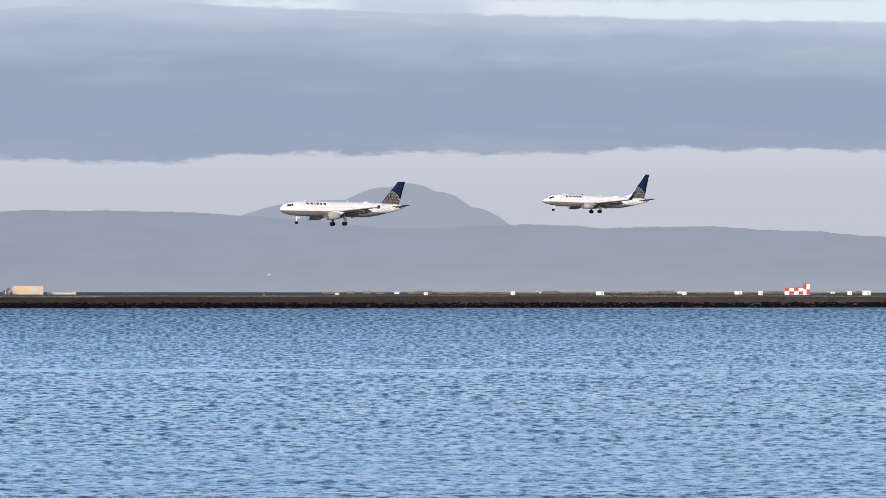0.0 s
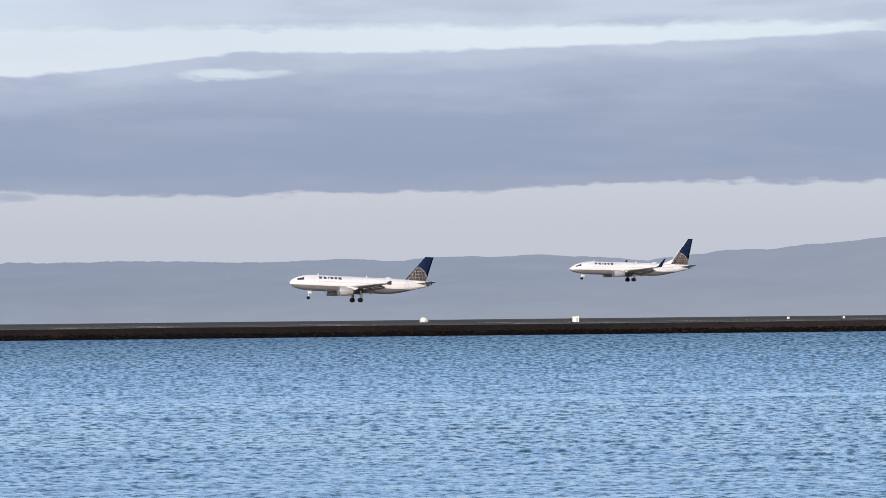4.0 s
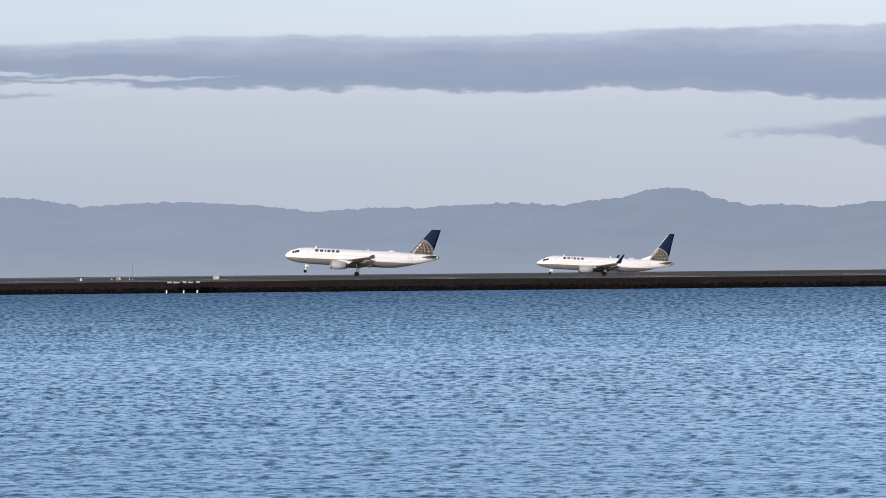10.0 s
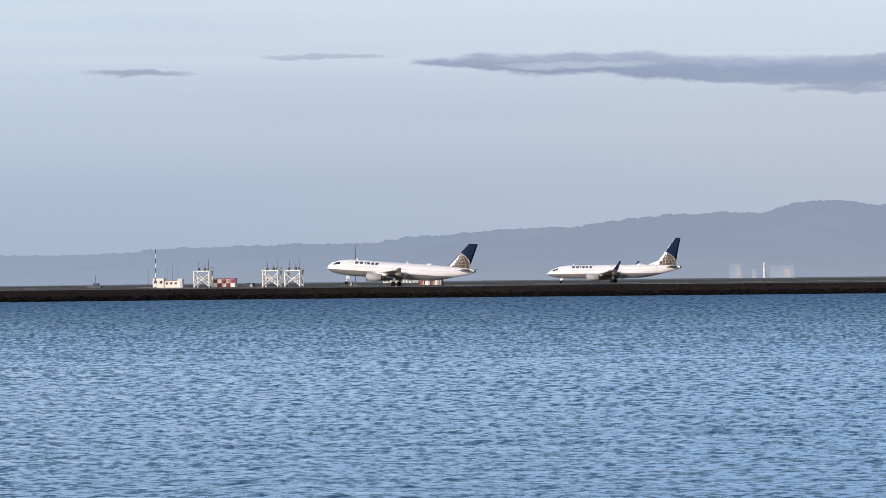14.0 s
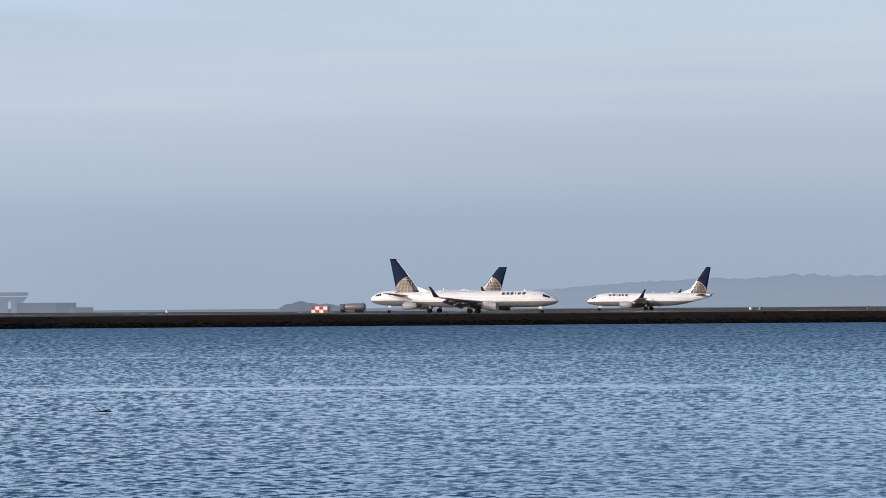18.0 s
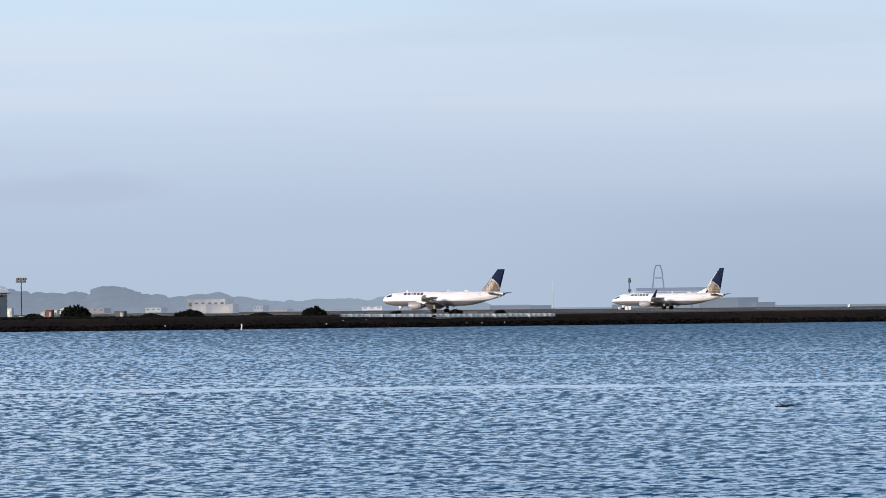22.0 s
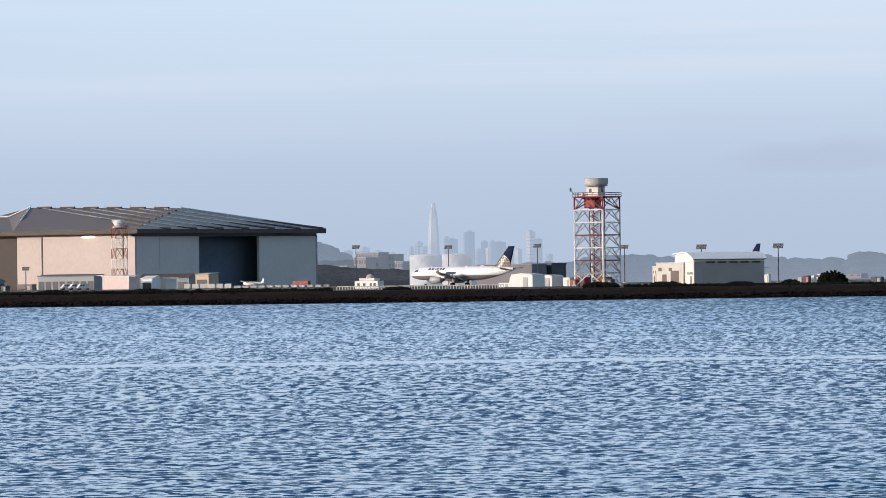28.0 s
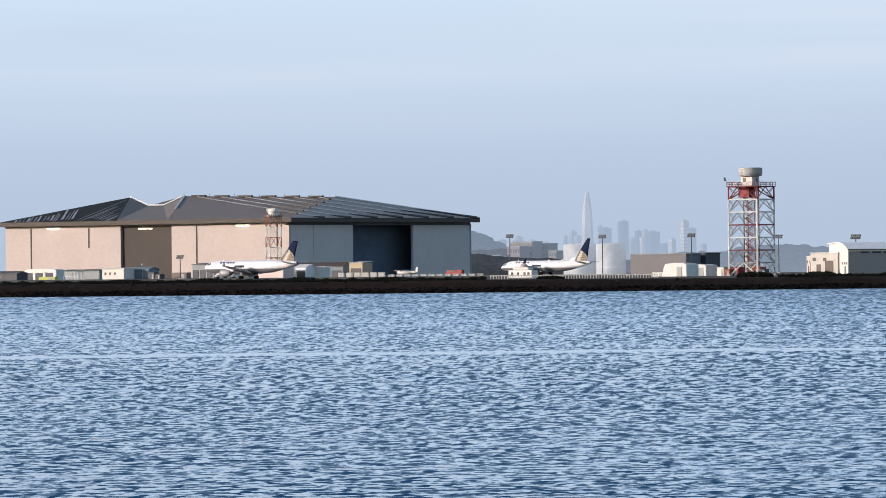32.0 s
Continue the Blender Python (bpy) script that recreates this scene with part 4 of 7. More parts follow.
        def wing_ring(y, s_le, chord, z, th):
            up = ((0.0, 0.0), (0.04, 0.35), (0.15, 0.8), (0.35, 1.0), (0.65, 0.65), (1.0, 0.03))
            pts = [(X(s_le + u * chord), side * y, z + t * th * chord * 0.6) for u, t in up] + [(X(s_le + u * chord), side * y, z - t * th * chord * 0.4) for u, t in up[-2:0:-1]]
            return pts

        plan = ((1.2, wing_s, 7.2, root_z, 0.13), (half * 0.36, wing_s + 3.25, 4.9, root_z + 0.42, 0.115), (half * 0.7, wing_s + 6.2, 3.0, root_z + 0.98, 0.105), (half * 0.985, wing_s + 8.7, 1.55, root_z + 1.50, 0.10))
        bm = bm_new()
        loft(bm, [wing_ring(*p) for p in plan])
        wing = part("wing", bm, WING, root, "light grey swept wing", True)
        # lowered flaps and open slats
        for (y0, e0, c0, z0, _), (y1, e1, c1, z1, _) in zip(plan[:2], plan[1:3]):
            bm = bm_new()
            rings = []
            for y, e, c, z in ((y0 + 0.6, e0, c0, z0), (y1 - 0.15, e1, c1, z1)):
                fx, fc = e + c * 0.97, c * 0.24 + 0.35
                rings.append([(X(fx), side * y, z - 0.02), (X(fx + fc * 0.4), side * y, z - 0.10 - fc * 0.10), (X(fx + fc), side * y, z - fc * 0.62), (X(fx + fc * 0.4), side * y, z - fc * 0.32), (X(fx + 0.02), side * y, z - 0.22)])
            loft(bm, rings)
            part("flap", bm, FLAP, wing, "lowered trailing-edge flap")
        bm = bm_new()
        box(bm, 0.5, 0, 0.0, 1.0, half * 0.24, 0.07, bevel=0.02)
        flap_up = part("spoiler", bm, WING, root, "light grey spoiler panel on the wing")
        flap_up.matrix_basis = pose(X(wing_s + 5.9), side * half * 0.30, root_z + 0.80, 0, 4, side * 12)
        for y in (half * 0.30, half * 0.48, half * 0.64):
            k = y / half
            bm = bm_new()
            zz = root_z + 1.5 * k - 0.28
            lathe(bm, [(X(wing_s + 5.0 + 3.9 * k), 0.05), (X(wing_s + 5.9 + 3.9 * k), 0.22), (X(wing_s + 7.6 + 3.2 * k), 0.17), (X(wing_s + 8.6 + 3.0 * k), 0.04)], "X", 8, (0, side * y, zz - 0.1))
            part("flap_track_fairing", bm, WING, wing, "", True)
        tip = plan[-1]
        if winglet:
            bm = bm_new()
            rings = []
            for dz, dx, dy, c in ((0.0, 0.0, 0.0, 1.55), (0.35, 0.45, 0.30, 1.25), (1.2, 1.1, 0.55, 0.9), (2.5, 2.1, 0.8, 0.5)):
                y, z, e = half * 0.985 + dy, tip[3] + dz, tip[1] + dx
                rings.append([(X(e), side * y, z), (X(e + c * 0.4), side * (y + 0.05), z), (X(e + c), side * y, z), (X(e + c * 0.4), side * (y - 0.05), z)])
            loft(bm, rings)
            part("winglet", bm, NAVY, wing, "navy upturned winglet")
        if fence:
            bm = bm_new()
            y = half * 0.987
            e = tip[1]
            ring = [(X(e + 0.7), -0.45), (X(e + 0.2), 0.0), (X(e + 0.9), 0.5), (X(e + 1.5), 0.55), (X(e + 1.5), 0.0), (X(e + 1.5), -0.4)]
            loft(bm, [[(a, side * (y + q), tip[3] + b) for a, b in ring] for q in (0.0, 0.06)])
            part("wingtip_fence", bm, DARKM, wing, "small dark wingtip fence")
        # engine
        ez = 1.95 if fence else 1.70
        er = 1.02 if fence else 0.98
        c = (0, side * engine_y, ez)
        bm = bm_new()
        lathe(bm, [(X(engine_s + 0.25), er * 0.86), (X(engine_s + 0.08), er * 0.90), (X(engine_s), er * 0.96), (X(engine_s + 0.15), er * 1.02), (X(engine_s + 0.9), er * 1.09), (X(engine_s + 2.0), er * 1.07), (X(engine_s + 3.7), er * 0.86), (X(engine_s + 3.75), er * 0.78)], "X", 22, c)
        eng = part("engine_cowl", bm, COWL, root, "pale grey engine cowl", True)
        bm = bm_new()
        lathe(bm, [(X(engine_s - 0.02), er * 0.93), (X(engine_s - 0.03), er * 0.98), (X(engine_s + 0.22), er * 1.045), (X(engine_s + 0.2), er * 1.03)], "X", 22, c)
        part("intake_lip", bm, METAL, eng, "bright metal intake lip", True)
        bm = bm_new()
        lathe(bm, [(X(engine_s + 0.22), er * 0.85), (X(engine_s + 0.2), er * 0.2), (X(engine_s + 0.05), er * 0.03)], "X", 18, c)
        part("fan", bm, DARKM, eng, "dark fan face")
        bm = bm_new()
        lathe(bm, [(X(engine_s + 3.6), er * 0.62), (X(engine_s + 4.5), er * 0.44), (X(engine_s + 4.55), er * 0.34), (X(engine_s + 5.1), er * 0.08)], "X", 16, c)
        part("exhaust_nozzle", bm, DARKM, eng, "dark metal exhaust nozzle", True)
        bm = bm_new()
        pz = root_z + 0.38
        loft(bm, [[(X(engine_s + 0.9), side * (engine_y + q), ez + er * 0.95), (X(engine_s + 2.6), side * (engine_y + q), pz + 0.05), (X(engine_s + 5.6), side * (engine_y + q), pz - 0.1), (X(engine_s + 4.2), side * (engine_y + q), ez + er * 0.35)] for q in (-0.18, 0.18)])
        part("pylon", bm, WHITE, eng)
        # tailplane
        bm = bm_new()
        ts = L * 0.875
        tz = mid_z + 0.95
        tip_x = L - 2.0

        def tail_ring(y, s_le, chord, z, th):
            return [(X(s_le), side * y, z), (X(s_le + chord * 0.3), side * y, z + th), (X(s_le + chord), side * y, z), (X(s_le + chord * 0.3), side * y, z - th)]

        loft(bm, [tail_ring(0.3, ts, 3.9, tz, 0.19), tail_ring(3.3, (ts + tip_x) / 2 + 0.1, 2.7, tz + 0.3, 0.13), tail_ring(6.3, tip_x, 1.45, tz + 0.62, 0.07)])
        part("tailplane", bm, WING, root, "grey horizontal tailplane")
        # main gear
        gy = 3.8 if fence else 2.86
        leg = bm_new()
        rod(leg, (0.0, side * gy, 0.55), (0.0, side * gy, root_z + 0.85), 0.13, 0.17, 8)
        rod(leg, (0.0, side * gy, 1.2), (-0.1, side * (gy - 1.3), root_z), 0.07)
        box(leg, 0.2, side * (gy + 0.28), 1.15, 0.7, 0.06, 0.9)
        gear = part("main_gear_leg", leg, BELLY, root, "grey main landing gear leg")
        for dy in (-0.43, 0.43):
            bm = bm_new()
            lathe(bm, [(-0.2, 0.30), (-0.2, 0.48), (-0.12, 0.57), (0.12, 0.57), (0.2, 0.48), (0.2, 0.30)], "Y", 18, (0, side * gy + dy, 0.57))
            part("main_wheel", bm, TYRE, gear, "black main wheel tyre", True)
    # nose gear
    nx = X(nose_gear_s)
    leg = bm_new()
    rod(leg, (nx, 0, 0.4), (nx + 0.15, 0, mid_z - radius * 0.35), 0.09, 0.12, 8)
    box(leg, nx + 0.35, 0.42, mid_z - radius - 0.35, 0.8, 0.04, 0.5)
    box(leg, nx + 0.35, -0.42, mid_z - radius - 0.35, 0.8, 0.04, 0.5)
    gear = part("nose_gear_leg", leg, SNOW, root, "white nose gear leg and doors")
    for dy in (-0.22, 0.22):
        bm = bm_new()
        lathe(bm, [(-0.11, 0.2), (-0.11, 0.34), (-0.06, 0.39), (0.06, 0.39), (0.11, 0.34), (0.11, 0.2)], "Y", 16, (nx, dy, 0.39))
        part("nose_wheel", bm, TYRE, gear, "black nose wheel tyre", True)
    # fin: outline by height, as leading and trailing edge
    z0 = mid_z + radius * 0.72
    le0, te0 = L * 0.805, L * 0.955
    te1 = L + (0.15 if fence else -0.15)
    le1 = te1 - (2.1 if fence else 1.5)

    def fin_edges(z):
        k = (z - z0) / (fin_top - z0)
        return le0 + (le1 - le0) * k, te0 + (te1 - te0) * k

    def fin_half(s, z):
        a, b = fin_edges(z)
        u = min(1, max(0, (s - a) / (b - a)))
        return (0.02 + 0.26 * (1 - 0.55 * (z - z0) / (fin_top - z0)) * min(1, u * 5, (1 - u) * 1.9 + 0.02))

    def fin_ring(z):
        a, b = fin_edges(z)
        us = (0, 0.05, 0.12, 0.2, 0.35, 0.5, 0.7, 0.85, 1)
        left = [(X(a + (b - a) * u), fin_half(a + (b - a) * u, z), z) for u in us]
        right = [(X(a + (b - a) * u), -fin_half(a + (b - a) * u, z), z) for u in us[-2:0:-1]]
        return left + right

    bm = bm_new()
    loft(bm, [fin_ring(z0 - 0.4 + (fin_top - z0 + 0.4) * k / 8) for k in range(9)])
    fin = part("tail_fin", bm, NAVY, root, "navy blue tail fin", True)
    bm = bm_new()
    drop = 3.6 if dorsal else 1.6
    ring = [(le0 - drop, z0 - 0.42 if not dorsal else z0 - 0.15), (le0 + (0.1 if not dorsal else 1.15), z0 + (0.35 if not dorsal else 1.75)), (le0 + (1.2 if not dorsal else 1.7), z0 + 0.3), (le0 + 1.2, z0 - 0.6), (le0 - drop, z0 - 0.6)]
    loft(bm, [[(X(a), q, b) for a, b in ring] for q in (-0.09, 0.09)])
    part("dorsal_fillet", bm, WHITE, fin, "white fillet before the fin")
    # white leading edge of the fin
    bm = bm_new()
    rod(bm, (X(le0) - 0.02, 0, z0), (X(le1) - 0.02, 0, fin_top), 0.10, 0.06, 8)
    part("fin_leading_edge", bm, NAVY if fence else SNOW, fin, "navy leading edge" if fence else "pale metal leading edge")
    # globe-like emblem: a gold round patch with navy lines, both sides
    cs, cz, R = te0 - 3.7, z0 - 0.1, 4.25
    for side in (1, -1):
        def on_fin(s, z, off):
            z = min(max(z, z0 - 0.15), fin_top)
            a, b = fin_edges(z)
            s = min(max(s, a + 0.06), b - 0.04)
            return (X(s), side * (fin_half(s, z) + off), z)

        bm = bm_new()
        rows = [[bm.verts.new(on_fin(cs + R * q * math.cos(radians(a)), cz + R * q * math.sin(radians(a)), 0.012)) for a in range(0, 181, 9)] for q in (0.02, 0.2, 0.4, 0.6, 0.8, 1.0)]
        for ra, rb in zip(rows, rows[1:]):
            for i in range(20):
                bm.faces.new((ra[i], ra[i + 1], rb[i + 1], rb[i]))
        globe = part("emblem", bm, GOLD, fin, "bronze round emblem with pale gold lines")
        bm = bm_new()
        ring = [(cs + R * math.cos(radians(a)), cz + R * math.sin(radians(a)), cs + R * 0.97 * math.cos(radians(a)), cz + R * 0.97 * math.sin(radians(a))) for a in range(0, 181, 6)]
        loft(bm, [[on_fin(p, q, 0.026), on_fin(p2, q2, 0.026)] for p, q, p2, q2 in ring], closed=False)
        part("emblem_rim", bm, PALEGOLD, globe, "pale gold rim")
        for k in range(-4, 5):
            bm = bm_new()
            e = k / 4.4
            pts = [(cs + R * e * math.cos(radians(t)), cz + R * math.sin(radians(t))) for t in range(0, 91, 9)]
            loft(bm, [[on_fin(a - 0.035, b, 0.024), on_fin(a + 0.035, b, 0.024)] for a, b in pts], closed=False)
            part("emblem_line", bm, PALEGOLD, globe)
        for k in (0.1, 0.28, 0.46, 0.64, 0.82):
            bm = bm_new()
            w = math.sqrt(1 - k * k) * R
            loft(bm, [[on_fin(cs - w + 2 * w * i / 10, cz + R * k - 0.028, 0.028), on_fin(cs - w + 2 * w * i / 10, cz + R * k + 0.028, 0.028)] for i in range(11)], closed=False)
            part("emblem_line", bm, PALEGOLD, globe)
    # radome humps and blade aerials on the roof
    bm = bm_new()
    lathe(bm, [(X(L * 0.66), 0.05), (X(L * 0.675), 0.55), (X(L * 0.70), 0.62), (X(L * 0.725), 0.05)], "X", 14, (0, 0, mid_z + radius - 0.27))
    part("antenna_dome", bm, WHITE, hull, "white antenna hump", True)
    for s in (L * 0.19, L * 0.53):
        bm = bm_new()
        loft(bm, [[(X(s), q, mid_z + radius - 0.05), (X(s + 0.22), q, mid_z + radius + 0.42), (X(s + 0.42), q, mid_z + radius + 0.42), (X(s + 0.5), q, mid_z + radius - 0.05)] for q in (-0.03, 0.03)])
        part("blade_aerial", bm, SNOW, hull)
    return root


plane_near = airliner("airplane", "white narrow-body jet with navy tail landing on the near runway", 37.57, 17.7, 5.07, 2.03, 3.88, 34.1, 11.8, 5.75, 11.3, 11.76, False, True, False, 0.45)
plane_far = airliner("airplane", "white narrow-body jet with upturned navy winglets on the far runway", 39.47, 19.6, 4.0, 1.96, 3.30, 35.0, 13.3, 4.83, 12.3, 12.9, True, False, True, 0.85)
plane_taxi = airliner("airplane", "long white jet with navy winglets taxiing between shore and runway", 42.1, 21.0, 4.0, 1.92, 3.35, 35.0, 14.4, 4.83, 13.4, 13.0, True, False, True, 0.85)


# ---- things on the field ----
def checker_hut(az, y, w, h, cols, tint, label, depth=3.0):
    """An equipment hut painted in chequers: body, roof slab and painted panels."""
    hut = thing("equipment_hut", label, "hut", spot(az, y))
    bm = bm_new()
    box(bm, 0, 0, -0.1, w, depth, h, bevel=0.03)
    part("body", bm, SNOW, hut, "white sheet-metal body")
    bm = bm_new()
    box(bm, 0, 0, h - 0.1, w + 0.3, depth + 0.3, 0.16, bevel=0.02)
    part("roof", bm, tint, hut, "painted roof slab")
    cw, ch = w / cols, (h - 0.2) / 2
    for i in range(cols):
        for j in range(2):
            if (i + j) % 2:
                bm = bm_new()
                box(bm, -w / 2 + cw * (i + 0.5), -depth / 2 - 0.02, j * ch + 0.02, cw, 0.05, ch)
                part("painted_panel", bm, tint, hut)
    bm = bm_new()
    box(bm, w / 2 + 0.03, 0, 0, 0.06, 0.9, min(2.0, h * 0.8))
    part("door", bm, LIGHTGREY, hut)
    return hut


def plain_hut(az, y, w, h, material, label, depth=3.0, roof=None, name="equipment_box", windows=0, glass=None):
    hut = thing(name, label, "hut", spot(az, y))
    bm = bm_new()
    box(bm, 0, 0, -0.1, w, depth, h, bevel=min(0.05, w * 0.05))
    part("body", bm, material, hut)
    bm = bm_new()
    box(bm, 0, 0, h - 0.1, w + 0.16, depth + 0.16, max(0.06, h * 0.05), bevel=0.02)
    part("lid", bm, roof or material, hut)
    for k in range(windows):
        bm = bm_new()
        box(bm, -w / 2 + w * (k + 0.5) / windows, -depth / 2 - 0.03, h * 0.45, w / windows * 0.5, 0.05, h * 0.3)
        part("window", bm, glass or WINDOWS, hut)
    if not windows:
        bm = bm_new()
        box(bm, w * 0.22, -depth / 2 - 0.03, 0.0, w * 0.25, 0.05, h * 0.75)
        part("access_panel", bm, LIGHTGREY, hut)
    return hut


def mast(az, y, h, material, label, bands=None, r=0.09, head=False, name="mast"):
    m = thing(name, label, "mast", spot(az, y))
    n = 1 if not bands else 8
    for k in range(n):
        bm = bm_new()
        rod(bm, (0, 0, h * k / n), (0, 0, h * (k + 1) / n), r * (1 - 0.4 * k / n), r * (1 - 0.4 * (k + 1) / n), 8)
        part("pole" if n == 1 else "pole_band", bm, material if not bands or k % 2 == 0 else bands, m)
    bm = bm_new()
    box(bm, 0, 0, -0.1, 0.7, 0.7, 0.3, bevel=0.03)
    part("footing", bm, BELLY, m)
    if head:
        bm = bm_new()
        rod(bm, (0, 0, h - 0.1), (1.9, 0, h + 0.1), 0.05)
        part("arm", bm, material, m)
        bm = bm_new()
        box(bm, 1.9, 0, h, 1.1, 0.4, 0.16, bevel=0.03)
        part("lamp_head", bm, SNOW, m, "pale lamp head")
    return m


def flood_mast(az, y, h, label="tall mast with a bank of floodlights"):
    m = thing("flood_mast", label, "light mast", spot(az, y), group="floodlight masts")
    bm = bm_new()
    rod(bm, (0, 0, -0.1), (0, 0, h), 0.22, 0.13, 8)
    part("pole", bm, DARKSTEEL, m)
    bm = bm_new()
    box(bm, 0, 0, h - 1.3, 2.7, 0.25, 0.12)
    box(bm, 0, 0, h - 0.4, 2.7, 0.25, 0.12)
    part("cross_arm", bm, DARKSTEEL, m)
    for k in range(4):
        for j in (0, 1):
            bm = bm_new()
            box(bm, -1.2 + 0.8 * k + (0.2 if j else 0.0), -0.25, h - 1.35 + j * 0.72, 0.74, 0.5, 0.66, bevel=0.05)
            part("floodlight", bm, DARKSTEEL, m)
    bm = bm_new()
    box(bm, 0, 0, -0.2, 1.2, 1.2, 0.4, bevel=0.05)
    part("footing", bm, LIGHTGREY, m)


def lattice_tower(az, y, w, h, levels, label, colors, leg_r, name, turn=12.0, platform=True, brace=0.6, top=None, girts=None, braces=None):
    """A braced steel tower; its bays alternate in colour."""
    tw = thing(name, label, "tower", spot(az, y, turn=turn - az))
    corners = [(-w / 2, -w / 2), (w / 2, -w / 2), (w / 2, w / 2), (-w / 2, w / 2)]
    dz = h / levels
    for x0, y0 in corners:
        bm = bm_new()
        box(bm, x0, y0, -0.2, leg_r * 6, leg_r * 6, 0.5, bevel=0.03)
        part("footing", bm, LIGHTGREY, tw)
    for k in range(levels):
        c = colors[k % len(colors)]
        cg, cb = girts[k % len(girts)] if girts else c, braces[k % len(braces)] if braces else c
        for x0, y0 in corners:
            bm = bm_new()
            rod(bm, (x0, y0, k * dz), (x0, y0, (k + 1) * dz), leg_r, leg_r, 6)
            part("leg", bm, c, tw)
        for (xa, ya), (xb, yb) in zip(corners, corners[1:] + corners[:1]):
            bm = bm_new()
            rod(bm, (xa, ya, (k + 1) * dz), (xb, yb, (k + 1) * dz), leg_r * 0.8, leg_r * 0.8, 5)
            part("girt", bm, cg, tw)
            bm = bm_new()
            mx, my = (xa + xb) / 2, (ya + yb) / 2
            rod(bm, (xa, ya, k * dz), (mx, my, (k + 1) * dz), leg_r * brace, leg_r * brace, 5)
            rod(bm, (xb, yb, k * dz), (mx, my, (k + 1) * dz), leg_r * brace, leg_r * brace, 5)
            if braces:
                for q in (0.5,):
                    rod(bm, (xa + (mx - xa) * q, ya + (my - ya) * q, (k + q) * dz), (xa, ya, (k + 1) * dz), leg_r * brace * 0.7, leg_r * brace * 0.7, 4)
                    rod(bm, (xb + (mx - xb) * q, yb + (my - yb) * q, (k + q) * dz), (xb, yb, (k + 1) * dz), leg_r * brace * 0.7, leg_r * brace * 0.7, 4)
            part("brace", bm, cb, tw)
    if platform:
        bm = bm_new()
        box(bm, 0, 0, h, w + 0.8, w + 0.8, 0.2, bevel=0.03)
        deck = part("platform", bm, top or colors[0], tw)
        for (xa, ya), (xb, yb) in zip(corners, corners[1:] + corners[:1]):
            bm = bm_new()
            f = (w + 0.7) / w
            for z in (0.65, 1.15):
                rod(bm, (xa * f, ya * f, h + z), (xb * f, yb * f, h + z), 0.06)
            for q in range(6):
                rod(bm, (xa * f + (xb - xa) * f * q / 6, ya * f + (yb - ya) * f * q / 6, h + 0.2), (xa * f + (xb - xa) * f * q / 6, ya * f + (yb - ya) * f * q / 6, h + 1.15), 0.05)
            part("railing", bm, top or colors[0], deck)
    return tw


# east end of the field
plain_hut(22.34, 1880, wide(0.33, 22.3, 1880), 3.2, BEIGE, "long beige windowless shed on the far field", 8, name="shed")
plain_hut(22.7, 1890, 11, 0.9, LIGHTGREY, "low pale slab beside the shed", 3)
for az, w, h in ((21.9, 3.4, 1.9), (22.09, 1.6, 1.5), (22.13, 1.1, 2.3)):
    plain_hut(az, 1870, w, h, SNOW if w > 4 else DARKSTEEL, "small equipment cabin beside the shed")
mast(21.9, 1872, 4.8, GALV, "thin aerial mast on a cabin", r=0.07)
mast(24.88, 1700, 7.0, GALV, "slim pale lamp post", head=True, r=0.05)
for az, y, w, h in ((25.67, 1800, 1.6, 0.7), (26.63, 1650, 1.5, 1.0), (27.57, 1620, 1.5, 1.3), (28.51, 1620, 2.9, 1.3), (29.42, 1650, 1.5, 1.2),
                    (30.0, 1900, 3.2, 1.4), (30.24, 1600, 1.5, 1.5), (31.2, 1700, 1.7, 1.4), (31.38, 1560, 2.8, 1.6), (18.01, 1480, 1.9, 1.75), (20.9, 1800, 0.9, 0.8), (20.3, 1800, 0.9, 0.7)):
    plain_hut(az, y, w, h, SNOW, "small white instrument box standing in the turf", 1.5)
checker_hut(30.60, 1760, wide(0.20, 30.6, 1760), 2.7, 4, RED, "red and white chequered radio hut", 4)
checker_hut(30.735, 1757, wide(0.07, 30.6, 1760), 4.2, 2, RED, "narrow red and white chequered annexe", 3)
mast(30.72, 1766, 5.0, DARKSTEEL, "short dark post behind the chequered hut", r=0.2)
low = random.Random(9)
for k in range(34):
    az = 25.6 + 5.9 * (k + low.uniform(-0.3, 0.3)) / 34
    plain_hut(az, 2250 + 4 * k, low.uniform(4, 13) if k % 9 != 4 else 2.5, low.uniform(0.5, 1.35), SNOW if k % 9 == 4 else LOWBROWN, "low brown building along the far shore" if k % 9 != 4 else "low pale building along the far shore", 10, name="low_building", windows=3)
dome = thing("radome", "small pale dome on the turf", "dome", spot(16.37, 2000))
bm = bm_new()
lathe(bm, [(0, 1.7), (0.5, 1.75), (1.2, 1.5), (1.7, 0.9), (1.95, 0.1)], "Z", 18)
part("shell", bm, SNOW, dome, "", True)
bm = bm_new()
lathe(bm, [(-0.2, 1.9), (0.1, 1.9)], "Z", 18)
part("base_ring", bm, LIGHTGREY, dome)

